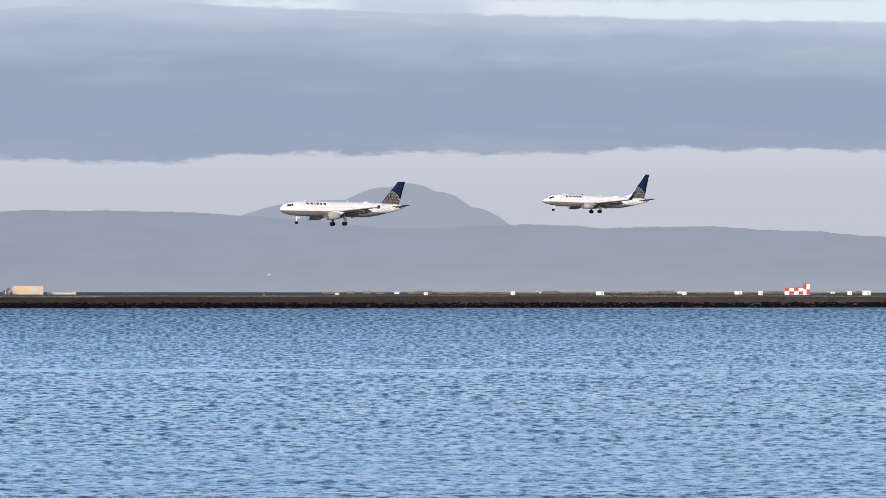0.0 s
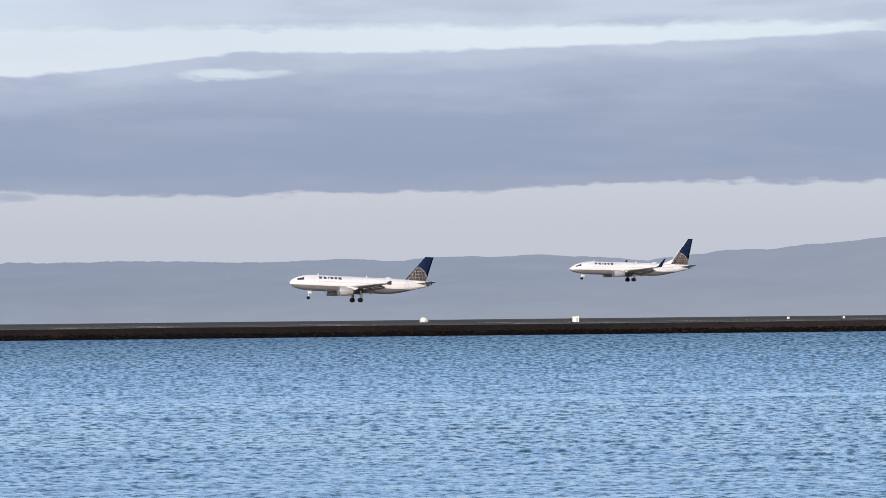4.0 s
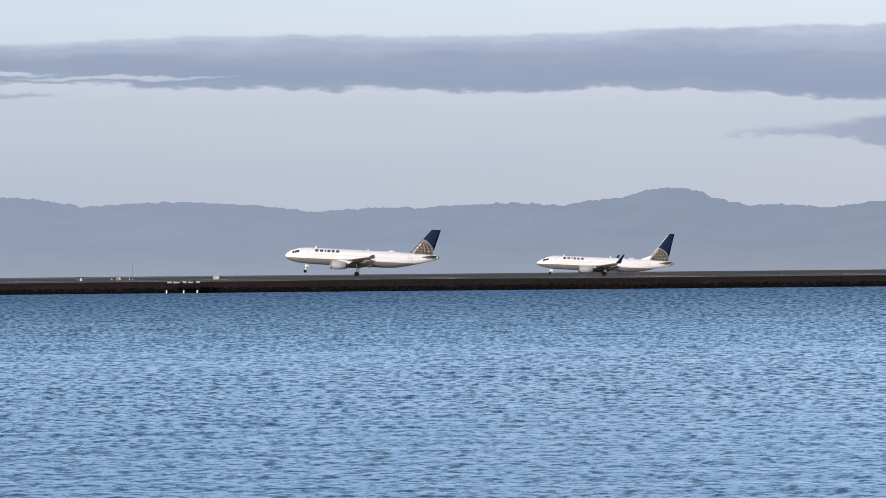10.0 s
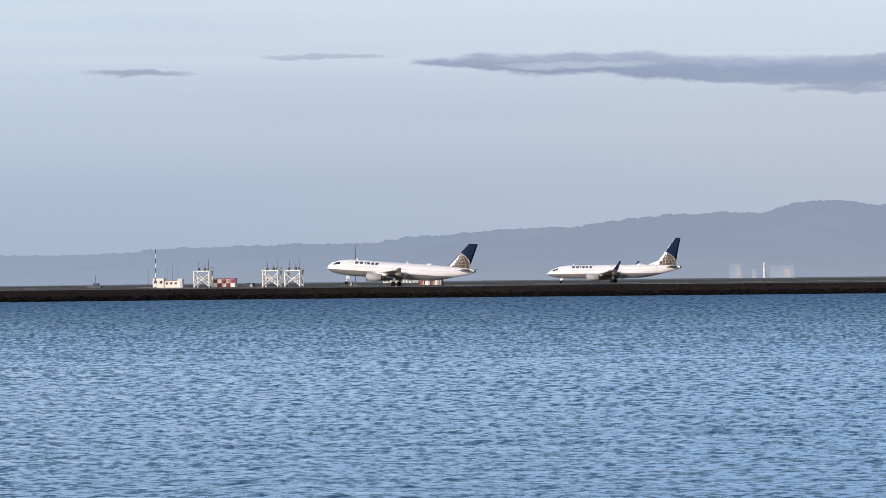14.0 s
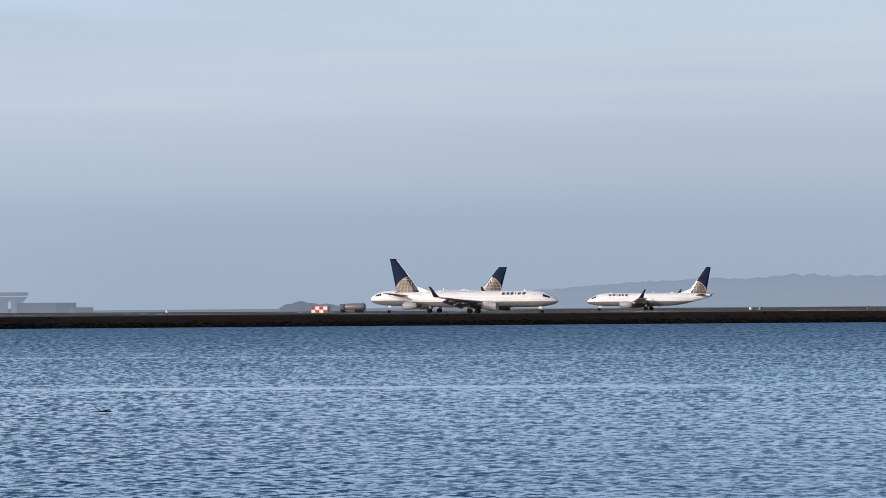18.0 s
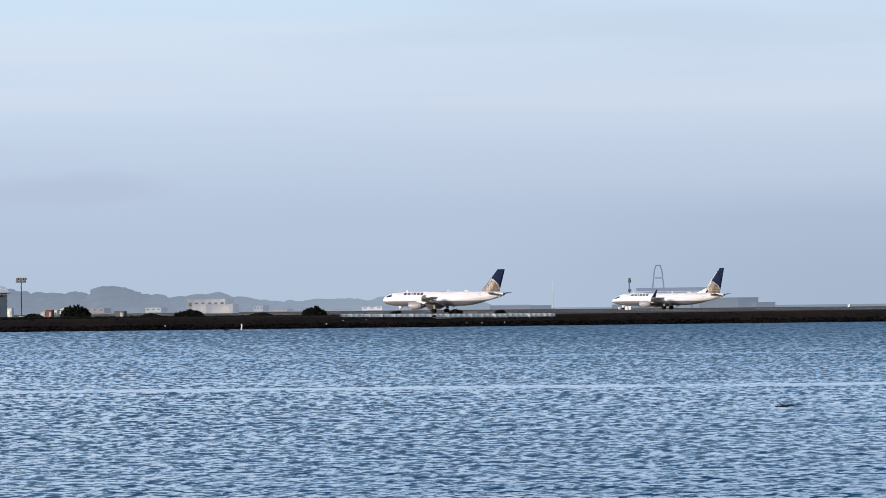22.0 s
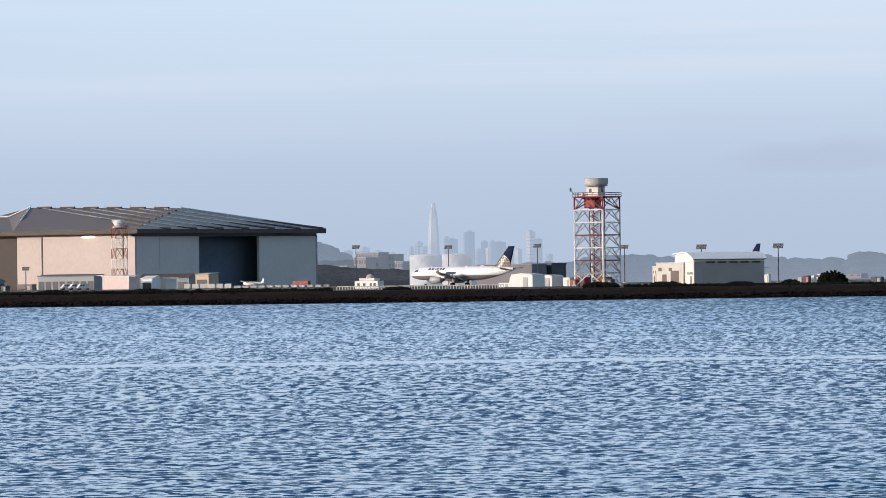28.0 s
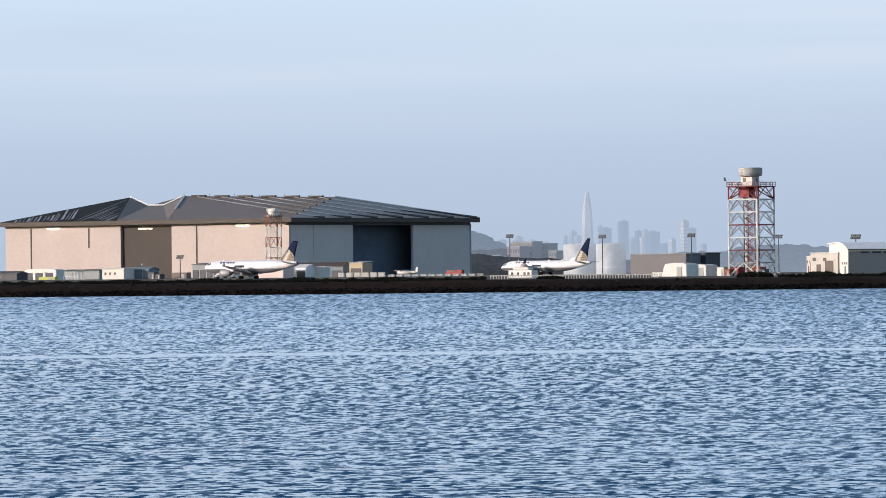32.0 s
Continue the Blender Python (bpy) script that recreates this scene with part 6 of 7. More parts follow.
# ---- buildings at the north end ----
def fire_station():
    """Pale grey hall with a white roof; a lower cream wing turns towards the evening sun."""
    y = 1250.0
    b = thing("hall", "pale grey hall with a shallow white roof and cream wing", "building", spot(-32.69, y, turn=55.0))
    w, deep = 21.3, 14.0
    h, rise = high(0.196, 32.7, y), high(0.266, 32.7, y)
    bm = bm_new()
    box(bm, w / 2, deep / 2, -0.2, w, deep, h, bevel=0.04)
    part("wall", bm, HALLWALL, b, "pale grey sheet wall")
    bm = bm_new()
    box(bm, -0.06, deep / 2, -0.2, 0.2, deep - 0.1, h + 0.1)
    part("end_wall", bm, CREAM, b, "cream end wall")

    def arch(inset, drop):
        """The barrel roof's profile across the hall."""
        points = []
        for k in range(13):
            u = k / 12
            lift = math.sin(min(1.0, u / 0.46) * math.pi / 2) ** 0.85 - max(0.0, u - 0.6) * 0.5
            points.append((-0.8 + inset + (deep + 1.6 - 2 * inset) * u, h - 0.15 - drop + (rise - h + 0.15) * lift))
        return points

    # barrel roof in sheets, each lapping over the next
    for k in range(8):
        x0, x1 = -0.6 + (w + 1.2) * k / 8, -0.6 + (w + 1.2) * (k + 1) / 8 - 0.02
        bm = bm_new()
        loft(bm, [[(x, yy, z) for yy, z in arch(0, 0)] + [(x, yy, z) for yy, z in reversed(arch(0.1, 0.25))] for x in (x0, x1)])
        part("roof_sheet", bm, ROOFWHITE, b, "white barrel roof sheet")
    bm = bm_new()
    loft(bm, [[(x, yy, z) for yy, z in arch(0.9, 0.26)] + [(x, deep - 0.3, h - 0.6), (x, 0.3, h - 0.6)] for x in (-0.14, 0.10)])
    part("gable", bm, CREAM, b, "cream gable")
    bm = bm_new()
    box(bm, w / 2, -0.84, h - 0.42, w + 1.1, 0.1, 0.16, bevel=0.02)
    part("gutter", bm, SLATE, b, "dark gutter line")
    bm = bm_new()
    box(bm, w / 2, -0.08, h - 0.85, w - 0.2, 0.12, 0.3, bevel=0.02)
    part("eave_band", bm, ROOFWHITE, b, "white band under the eave")
    for k in range(5):
        bm = bm_new()
        box(bm, 3.2 + (w - 4.0) * (k + 0.5) / 5, -0.05, h - 1.35, (w - 4.0) / 5 * 0.75, 0.1, 0.5)
        part("clerestory_window", bm, WINDOWS, b)
    for k in range(4):
        bm = bm_new()
        box(bm, 1.5 + (w - 3) * (k + 0.5) / 4, -0.04, 0, (w - 3) / 4 - 1.2, 0.08, h * 0.56)
        door = part("roller_door", bm, HALLWALL, b)
        for q in range(5):
            bm = bm_new()
            box(bm, 1.5 + (w - 3) * (k + 0.5) / 4, -0.09, 0.3 + q * h * 0.11, (w - 3) / 4 - 1.3, 0.03, 0.06)
            part("door_slat", bm, GREY, door)
    wing_h = high(0.155, 33, y)
    turned = Matrix.Translation((-0.3, 6.5, 0)) @ Matrix.Rotation(radians(-43), 4, "Z")
    for x, yy, sx, sy, hh in ((-4.2, 2.7, 8.2, 6.4, wing_h), (-9.2, 3.4, 1.9, 4.2, wing_h * 0.84)):
        bm = bm_new()
        box(bm, x, yy, -0.2, sx, sy, hh, bevel=0.04)
        wing = part("office_wing", bm, CREAM, b, "cream office wing")
        wing.matrix_basis = turned
        bm = bm_new()
        box(bm, x, yy, hh - 0.2, sx + 0.3, sy + 0.3, 0.25, bevel=0.04)
        part("wing_roof", bm, SNOW, wing)
        for q, z, ww, tall in ((-0.2, 0, 0.16, 0.45), (0.18, 0, 0.3, 0.62), (0.02, 0.6, 0.12, 0.16), (-0.36, 0.6, 0.12, 0.16)):
            bm = bm_new()
            box(bm, x + q * sx, yy - sy / 2 - 0.03, z * hh, ww * sx, 0.1, tall * hh)
            part("opening", bm, HOUSE, wing)
    for yy, z, hh, ww in ((1.2, 2.6, 0.7, 0.8), (2.6, 2.6, 0.7, 0.8), (2.0, 0, 2.2, 1.1), (4.2, 2.6, 0.7, 0.8)):
        bm = bm_new()
        box(bm, -0.2, yy, z, 0.1, ww, hh)
        part("end_window", bm, BELLY, b)


fire_station()
STOREHAZE = haze_mat("hazy_pale_store_wall", (0.30, 0.29, 0.29), (0.42, 0.49, 0.60), 0.5, 12)
plain_hut(-31.9, 1300, 1.4, 2.5, SNOW, "white upright tank beside the hall", 1.4)
plain_hut(-30.72, 1200, 3.0, 1.4, DARKSTEEL, "dark open crate on the bank", 1.5, name="crate")
plain_hut(-29.84, 1800, 6.5, 3.6, STOREHAZE, "pale grey low store building", 5, name="store")
plain_hut(-29.62, 1790, 11.5, 3.4, STOREHAZE, "long white low store building", 5, name="store")
plain_hut(-29.75, 2400, 22, 6.5, STOREHAZE, "pale terraced houses at the hill's foot", 10, name="store", windows=6)
for az in (-32.61, -31.783):
    flood_mast(az, 1300, high(0.345, az, 1300))
for az, el in ((-36.34, 0.385), (-35.34, 0.372), (-34.38, 0.375), (-33.44, 0.352)):
    flood_mast(az, 1640, high(el, az, 1640))
flood_mast(-39.90, 1585, high(0.197, 39.9, 1585), "short dark mast with floodlights")

# big red and white radar tower
TY = 1122.0
h_deck = high(0.872, 33.7, TY)
tw = lattice_tower(-33.73, TY, wide(0.356, 33.7, TY), h_deck, 7, "tall red and white lattice tower with a drum on top", (SNOW, SNOW, SNOW, SNOW, SNOW, SNOW, RED), 0.21, "radar_tower", -31, True, brace=0.62, top=DULLRED,
                   girts=(GALV, DULLRED, SNOW, DULLRED, SNOW, SNOW, RED), braces=(SNOW, GALV, GALV, GALV, GALV, GALV, DULLRED))
for k in range(14):
    bm = bm_new()
    z = k * h_deck / 14
    e = (-1) ** k
    for yy in (-0.9, 0.9):
        rod(bm, (1.3 * e, yy, z), (-1.3 * e, yy, z + h_deck / 14), 0.13, 0.13, 4)
    for q in range(1, 7):
        u = q / 7
        box(bm, 1.3 * e * (1 - 2 * u), 0, z + u * h_deck / 14, 0.32, 1.8, 0.05)
    part("stair_flight", bm, DULLRED, tw, "dark red stair flight")
    bm = bm_new()
    box(bm, -1.45 * e, 0, z + h_deck / 14 - 0.06, 0.9, 2.0, 0.12)
    part("landing", bm, DULLRED if k % 3 else SNOW, tw)
for x in (-1.6, 1.6):
    for yy in (-1.0, 1.0):
        bm = bm_new()
        rod(bm, (x, yy, 0), (x, yy, h_deck), 0.13, 0.13, 6)
        part("stair_post", bm, DULLRED, tw)
bm = bm_new()
box(bm, -0.9, -0.6, h_deck - 2.7, 3.2, 3.2, 2.6, bevel=0.1)
part("machine_room", bm, RED, tw, "rust-red machine room below the deck")
for x in (-1, 1):
    for yy in (-1, 1):
        bm = bm_new()
        f = wide(0.356, 33.7, TY) / 2
        rod(bm, (x * f, yy * f, h_deck - h_deck / 7), (x * f * 0.1, yy * f * 0.1, h_deck - 0.3), 0.16, 0.16, 5)
        part("deck_strut", bm, DULLRED, tw)
bm = bm_new()
box(bm, -0.3, 0, h_deck + 0.2, 3.5, 3.5, 2.5, bevel=0.12)
cabin = part("cabin", bm, CREAM, tw, "cream cabin")
for x, yy, w, d in ((-0.9, -1.78, 0.8, 0.1), (1.48, 0.3, 0.1, 0.9)):
    bm = bm_new()
    box(bm, x, yy, h_deck + 1.2, w, d, 1.0)
    part("window", bm, WINDOWS, cabin)
bm = bm_new()
lathe(bm, [(h_deck + 2.7, 1.9), (h_deck + 2.75, 2.75), (h_deck + 3.05, 2.95), (h_deck + 3.1, 2.75), (h_deck + 3.25, 2.75), (h_deck + 3.3, 3.0), (h_deck + 4.7, 3.0), (h_deck + 4.85, 2.85), (h_deck + 4.9, 0.2)], "Z", 28, (-0.1, 0, 0))
part("drum", bm, LIGHTGREY, tw, "grey concrete-coloured drum")
bm = bm_new()
box(bm, -3.1, -2.2, h_deck + 0.2, 1.3, 1.0, 1.0, bevel=0.08)
part("deck_locker", bm, SNOW, tw, "white locker on the deck")
bm = bm_new()
rod(bm, (-4.2, -4.0, h_deck + 0.6), (-5.0, -4.4, h_deck + 1.8), 0.10)
lathe(bm, [(0, 0.5), (0.1, 0.46), (0.2, 0.25), (0.25, 0.05)], "X", 12, (-5.1, -4.5, h_deck + 2.0))
part("dish", bm, GALV, tw, "small grey dish on an arm")
for dx, m in ((-2.6, RED), (3.4, RUST)):
    plain_hut(-33.8 + dx * 0.04, TY - 2, 3.2, 2.2, m, "red cabin at the tower's foot", 3)
for az, w, hh, m in ((-34.05, 2.0, 2.2, SNOW), (-33.98, 1.6, 1.7, RUST), (-33.6, 1.8, 1.6, DARKSTEEL)):
    plain_hut(az, TY - 4, w, hh, m, "small cabinet beside the tower", 2)


def tent(az, y, w, h, label):
    t = thing("tent", label, "tent", spot(az, y))
    bm = bm_new()
    prof = ((-w / 2, 0), (-w / 2 + 0.3, h * 0.6), (-w / 2 + w * 0.12, h * 0.92), (0, h), (w / 2 - w * 0.12, h * 0.95), (w / 2, h * 0.86), (w / 2, 0))
    loft(bm, [[(x, q, z) for x, z in prof] for q in (-3, 3)])
    part("canopy", bm, SNOW, t, "white canvas canopy")
    bm = bm_new()
    box(bm, w * 0.2, -3.05, 0, 1.4, 0.1, h * 0.7)
    part("door_flap", bm, LIGHTGREY, t)
    if w > 12:
        # dark panels on the canopy paint the shade inside its open sides
        for x in (-0.3, 0.0, 0.3):
            bm = bm_new()
            box(bm, w * x, -3.06, 0, w * 0.22, 0.1, h * 0.62)
            part("open_side", bm, DARKSTEEL, t, "dark panel for the shaded tent inside")


tent(-34.5, 1090, wide(0.30, 34.4, 1090), 3.4, "large white tent on the field")
tent(-34.25, 1120, wide(0.2, 34.4, 1120), 3.0, "smaller white tent beside the large one")
plain_hut(-34.72, 1100, 3.4, 1.1, SNOW, "low white trailer on turf", 2, name="trailer")
kio = thing("kiosk", "white kiosk with a pinkish dome behind the fence", "kiosk", spot(-36.2, 1122))
bm = bm_new()
box(bm, 0, 0, -0.1, 7.2, 3, 2.1, bevel=0.06)
part("body", bm, SNOW, kio)
bm = bm_new()
box(bm, 0, 0, 2.0, 5.0, 2.6, 0.7, bevel=0.2)
part("upper_storey", bm, CREAM, kio)
bm = bm_new()
lathe(bm, [(2.6, 1.2), (3.0, 1.15), (3.5, 0.8), (3.8, 0.15)], "Z", 16, (0.3, 0, 0))
part("dome", bm, HANGARWALL, kio, "pinkish dome", True)
for x in (-2.4, -0.6, 1.4, 2.6):
    bm = bm_new()
    box(bm, x, -1.52, 0.6, 0.7, 0.06, 0.8)
    part("window", bm, WINDOWS, kio)
plain_hut(-36.18, 1335, 4.6, 1.4, LIGHTGREY, "pale low loader parked there", 2, name="trailer")


# the shell's haze glow is painted in and evens out its shaded side
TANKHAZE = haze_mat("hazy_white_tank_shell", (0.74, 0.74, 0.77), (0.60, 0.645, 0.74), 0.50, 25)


def tank(az, y, w, h):
    t = thing("storage_tank", "white cylindrical fuel storage tank", "tank", spot(az, y), group="storage tanks")
    bm = bm_new()
    lathe(bm, [(-0.2, w / 2), (h - 0.3, w / 2), (h, w / 2 - 0.2), (h + 0.5, 0.4)], "Z", 32)
    part("shell", bm, TANKHAZE, t, "", True)
    for k in range(5):
        bm = bm_new()
        lathe(bm, [(h * (k + 1) / 5.2, w / 2 + 0.02), (h * (k + 1) / 5.2 + 0.06, w / 2 + 0.09), (h * (k + 1) / 5.2 + 0.12, w / 2 + 0.02)], "Z", 32)
        part("ring", bm, TANKHAZE, t)
    bm = bm_new()
    for k in range(14):
        a0, a1 = -2.6 + 0.12 * k, -2.6 + 0.12 * (k + 1)
        rod(bm, (math.cos(a0) * (w / 2 + 0.4), math.sin(a0) * (w / 2 + 0.4), h * k / 14), (math.cos(a1) * (w / 2 + 0.4), math.sin(a1) * (w / 2 + 0.4), h * (k + 1) / 14), 0.05)
    part("stair", bm, GALV, t)


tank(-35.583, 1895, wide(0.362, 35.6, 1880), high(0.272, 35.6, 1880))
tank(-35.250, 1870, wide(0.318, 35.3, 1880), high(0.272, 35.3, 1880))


def block(name, label, az, y, w, h, depth, wall, floors, bays, roof=None, windows=True):
    b = thing(name, label, "building", spot(az, y))
    bm = bm_new()
    box(bm, 0, depth / 2, -1, w, depth, h + 1, bevel=0.08)
    part("wall", bm, wall, b)
    bm = bm_new()
    box(bm, 0, depth / 2, h, w + 0.5, depth + 0.5, max(0.4, h * 0.04), bevel=0.05)
    part("roof", bm, roof or wall, b)
    if windows:
        for j in range(floors):
            for i in range(bays):
                bm = bm_new()
                box(bm, -w / 2 + w * (i + 0.5) / bays, -0.03, h * (j + 0.35) / floors, w / bays * 0.62, 0.14, h / floors * 0.42)
                part("window", bm, WINDOWS, b)
    return b


SERVICEWALL = mat("mauve_grey_wall", (0.185, 0.175, 0.19), 0.7, 0, 0.12, 5)
block("service_building", "long grey-brown flat service building", -34.74, 1830, wide(0.70, 34.7, 1830), high(0.152, 34.7, 1830), 12, SERVICEWALL, 1, 1, GREY, False)
block("service_building", "dark grey service block", -34.3, 1845, wide(0.17, 34.3, 1845), high(0.158, 34.3, 1845), 12, DARKSTEEL, 2, 4)
bm = bm_new()
box(bm, 0, 0, 3.5, 2.4, 0.2, 2.6)
sb = tagged(link_mesh("wall_sign", bm, SNOW), "plain white panel on the service building", "sign")
sb.matrix_basis = spot(-35.0, 1829.6)
for k, (az, wd, el, fl, by, mt) in enumerate(((-36.3, 0.16, 0.25, 3, 5, HOUSE), (-36.22, 0.30, 0.30, 4, 8, HOUSE), (-36.0, 0.17, 0.28, 4, 5, HOUSE), (-35.88, 0.10, 0.20, 3, 3, HOUSE), (-36.5, 0.14, 0.16, 2, 5, GREY),
                                          (-36.66, 0.16, 0.12, 2, 5, DARKSTEEL), (-36.1, 0.35, 0.12, 2, 9, HOUSE), (-36.45, 0.2, 0.07, 1, 5, GREY), (-35.9, 0.2, 0.10, 2, 6, GREY))):
    block("office_building", "tan hillside office building with dark windows", az, 2275 + 12 * (k % 4) + (25 if el > 0.2 else 0), wide(wd, 36.2, 2280), high(el, 36.2, 2280), 10, mt, fl, by, GREY)

# houses at the foot of the wooded hills
hs = random.Random(12)
for k in range(9):
    az = -31.9 + 4.6 * (k + hs.uniform(-0.35, 0.35)) / 9
    plain_hut(az, 2480, hs.uniform(5, 13), high(hs.uniform(-0.04, 0.035), az, 2480), (CREAM, GREY, HOUSE, LIGHTGREY)[k % 4], "pale hazy house at the hill's foot", 8, SLATE if k % 3 else None, name="house", windows=3)

# towers of the city, far off in the haze
CY = 3250.0


def city_tower(az, wd, el, mt, crown=False, floors=12):
    t = thing("skyscraper", "hazy pale tower of the city", "skyscraper", spot(az, CY / math.cos(radians(az)) * 0.82 + 560, turn=40.0 if crown else None))
    y = CY / math.cos(radians(az)) * 0.82 + 560
    w, h = wide(wd, az, y), high(el, az, y)
    bm = bm_new()
    if crown:
        rings = []
        for k in range(25):
            q = k / 24
            s = w / 2 * math.sqrt(max(0.22, 1.0 - q ** 7)) * (1.0 - 0.42 * q)
            c = s * 0.45
            rings.append([(-s + c, -s, h * q), (s - c, -s, h * q), (s, -s + c, h * q), (s, s - c, h * q), (s - c, s, h * q), (-s + c, s, h * q), (-s, s - c, h * q), (-s, -s + c, h * q)])
        loft(bm, rings)
    else:
        box(bm, 0, 0, -1, w, w * 0.8, h + 1, turn=68)
    part("shaft", bm, mt, t)
    if crown:
        return
    for k in range(floors):
        bm = bm_new()
        box(bm, 0, 0, h * (0.1 + 0.85 * k / floors), w * 1.004, w * 0.804, h * 0.22 / floors, turn=68)
        part("window_band", bm, CITY if mt is LITCITY else CITYDARK, t)
    bm = bm_new()
    box(bm, 0, 0, h, w * 0.5, w * 0.4, h * 0.03, turn=68)
    part("plant_room", bm, CITY, t)


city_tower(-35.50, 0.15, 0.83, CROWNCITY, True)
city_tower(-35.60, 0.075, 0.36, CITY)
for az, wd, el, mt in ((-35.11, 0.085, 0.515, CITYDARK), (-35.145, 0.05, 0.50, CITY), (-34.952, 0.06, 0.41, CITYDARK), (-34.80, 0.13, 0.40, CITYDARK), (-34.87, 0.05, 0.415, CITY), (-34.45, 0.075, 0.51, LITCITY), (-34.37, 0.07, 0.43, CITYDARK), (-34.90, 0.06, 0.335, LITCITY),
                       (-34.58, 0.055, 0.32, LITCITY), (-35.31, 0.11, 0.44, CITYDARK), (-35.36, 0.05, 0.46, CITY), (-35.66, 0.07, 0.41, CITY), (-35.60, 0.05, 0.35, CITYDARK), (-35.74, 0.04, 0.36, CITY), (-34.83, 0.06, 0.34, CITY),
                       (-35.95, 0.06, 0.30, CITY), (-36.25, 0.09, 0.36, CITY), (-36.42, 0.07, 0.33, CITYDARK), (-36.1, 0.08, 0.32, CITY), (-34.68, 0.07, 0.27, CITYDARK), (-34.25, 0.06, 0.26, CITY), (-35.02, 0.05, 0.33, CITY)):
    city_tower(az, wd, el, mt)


def hangar():
    """A very wide hangar: two hipped halves with a recess between, cream front, grey side doors, one bay open."""
    x0, x1, y0, y1 = -1776.0, -1594.0, 1988.0, 2133.0
    top, ridge_z, ry = 27.6, 43.1, 2060.0
    xr0, xr1 = -1988 * math.tan(radians(40.54)), -1988 * math.tan(radians(39.99))     # recess between the halves
    hg = thing("hangar", "huge cream and grey hangar with dark roof and open bay", "hangar", Matrix())

    def wall(name, xa, xb, ya, yb, za, zb, m, label=""):
        bm = bm_new()
        box(bm, (xa + xb) / 2, (ya + yb) / 2, za, abs(xb - xa), abs(yb - ya), zb - za)
        return part(name, bm, m, hg, label)

    wall("front_wall", x0, xr0, y0, y0 + 1.5, 1.5, top, HANGARWALL, "cream front wall")
    wall("front_wall", xr1, x1, y0, y0 + 1.5, 1.5, top, HANGARWALL, "cream front wall")
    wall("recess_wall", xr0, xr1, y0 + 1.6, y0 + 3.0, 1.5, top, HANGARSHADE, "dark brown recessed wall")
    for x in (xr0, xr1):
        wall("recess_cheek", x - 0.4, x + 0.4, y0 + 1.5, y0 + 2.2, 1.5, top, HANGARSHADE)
    # side: door leaves and the open bay
    ys = [y0 + 1.5, y0 + 19, y0 + 50, y0 + 98, y1]
    for ya, yb, kind in zip(ys, ys[1:], ("leaf", "leaf", "open", "leaf")):
        if kind == "leaf":
            wall("side_door_leaf", x1 - 1.4, x1, ya, yb - 0.25, 1.5, top - 0.8, HANGARSIDE, "grey sliding door leaf")
    wall("door_head", x1 - 2.2, x1 + 0.3, y0, y1, top - 0.8, top, SLATE, "dark door track beam")
    wall("back_wall", x0, x1, y1, y1 + 1.2, 1.5, top, GREY)
    wall("west_wall", x0, x0 + 1.2, y0 + 1.5, y1, 1.5, top, GREY)
    # inner wall set near the opening, coloured dark for the bay's dim depth
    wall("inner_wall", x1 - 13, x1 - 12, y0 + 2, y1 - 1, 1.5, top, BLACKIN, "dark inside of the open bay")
    wall("bay_floor", x1 - 12, x1, y0 + 2, y1 - 1, 1.6, 2.1, LIGHTGREY)
    # joints and downpipes on the front
    for az in (41.5, 40.88, 39.72, 38.85):
        x = -y0 * math.tan(radians(az))
        long = 1.5 if az not in (40.88, 38.85) else 17
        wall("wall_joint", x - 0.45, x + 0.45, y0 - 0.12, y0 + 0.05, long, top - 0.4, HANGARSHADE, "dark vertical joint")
    # roof
    e0, e1, f0, f1 = x0 - 3, x1 + 4, y0 - 3, y1 + 3
    ez = top + 2.6
    a, b, c, d = (-1755.0, ry, ridge_z), (-1738.0, ry - 6, ridge_z - 4.6), (-1728.0, ry - 6, ridge_z - 4.6), (-1719.0, ry, ridge_z)
    r = (-1622.0, ry, ridge_z - 2.0)
    n0, n1 = (xr0, f0, ez), (xr1, f0, ez)
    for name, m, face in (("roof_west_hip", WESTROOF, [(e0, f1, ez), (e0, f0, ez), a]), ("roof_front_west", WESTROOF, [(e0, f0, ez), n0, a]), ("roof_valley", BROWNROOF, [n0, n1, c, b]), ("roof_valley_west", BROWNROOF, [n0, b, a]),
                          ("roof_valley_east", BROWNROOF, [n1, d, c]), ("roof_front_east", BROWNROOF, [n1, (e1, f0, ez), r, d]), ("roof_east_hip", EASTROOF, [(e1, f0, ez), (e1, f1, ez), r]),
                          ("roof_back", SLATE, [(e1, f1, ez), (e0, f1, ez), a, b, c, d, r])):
        bm = bm_new()
        up = [bm.verts.new(p) for p in face]
        dn = [bm.verts.new((p[0], p[1], p[2] - 0.8)) for p in face]
        bm.faces.new(up)
        bm.faces.new(dn[::-1])
        for i in range(len(face)):
            j = (i + 1) % len(face)
            bm.faces.new((up[j], up[i], dn[i], dn[j]))
        bmesh.ops.recalc_face_normals(bm, faces=bm.faces)
        part(name, bm, m, hg)
    for name, xa, xb, ya, yb in (("fascia", e0, e1, f0 - 0.3, f0 + 0.6), ("fascia", e1 - 0.6, e1 + 0.3, f0, f1)):
        wall(name, xa, xb, ya, yb, top + 0.55, ez + 0.1, FASCIA, "dark brown roof fascia")
    for xa, xb, ya, yb in ((e0 + 3, e1 - 4.2, y0 - 0.25, y0 + 1.4), (x1 - 1.8, x1 + 0.4, y0, y1)):
        wall("eave_band", xa, xb, ya, yb, top - 0.1, ez - 0.3, SLATE, "dark band under the eave")
    # pale flashings along hips and valley
    for p, q in ((a, b), (b, c), (c, d), (d, tuple(Vector(d).lerp(Vector(n1), 0.55)))):
        bm = bm_new()
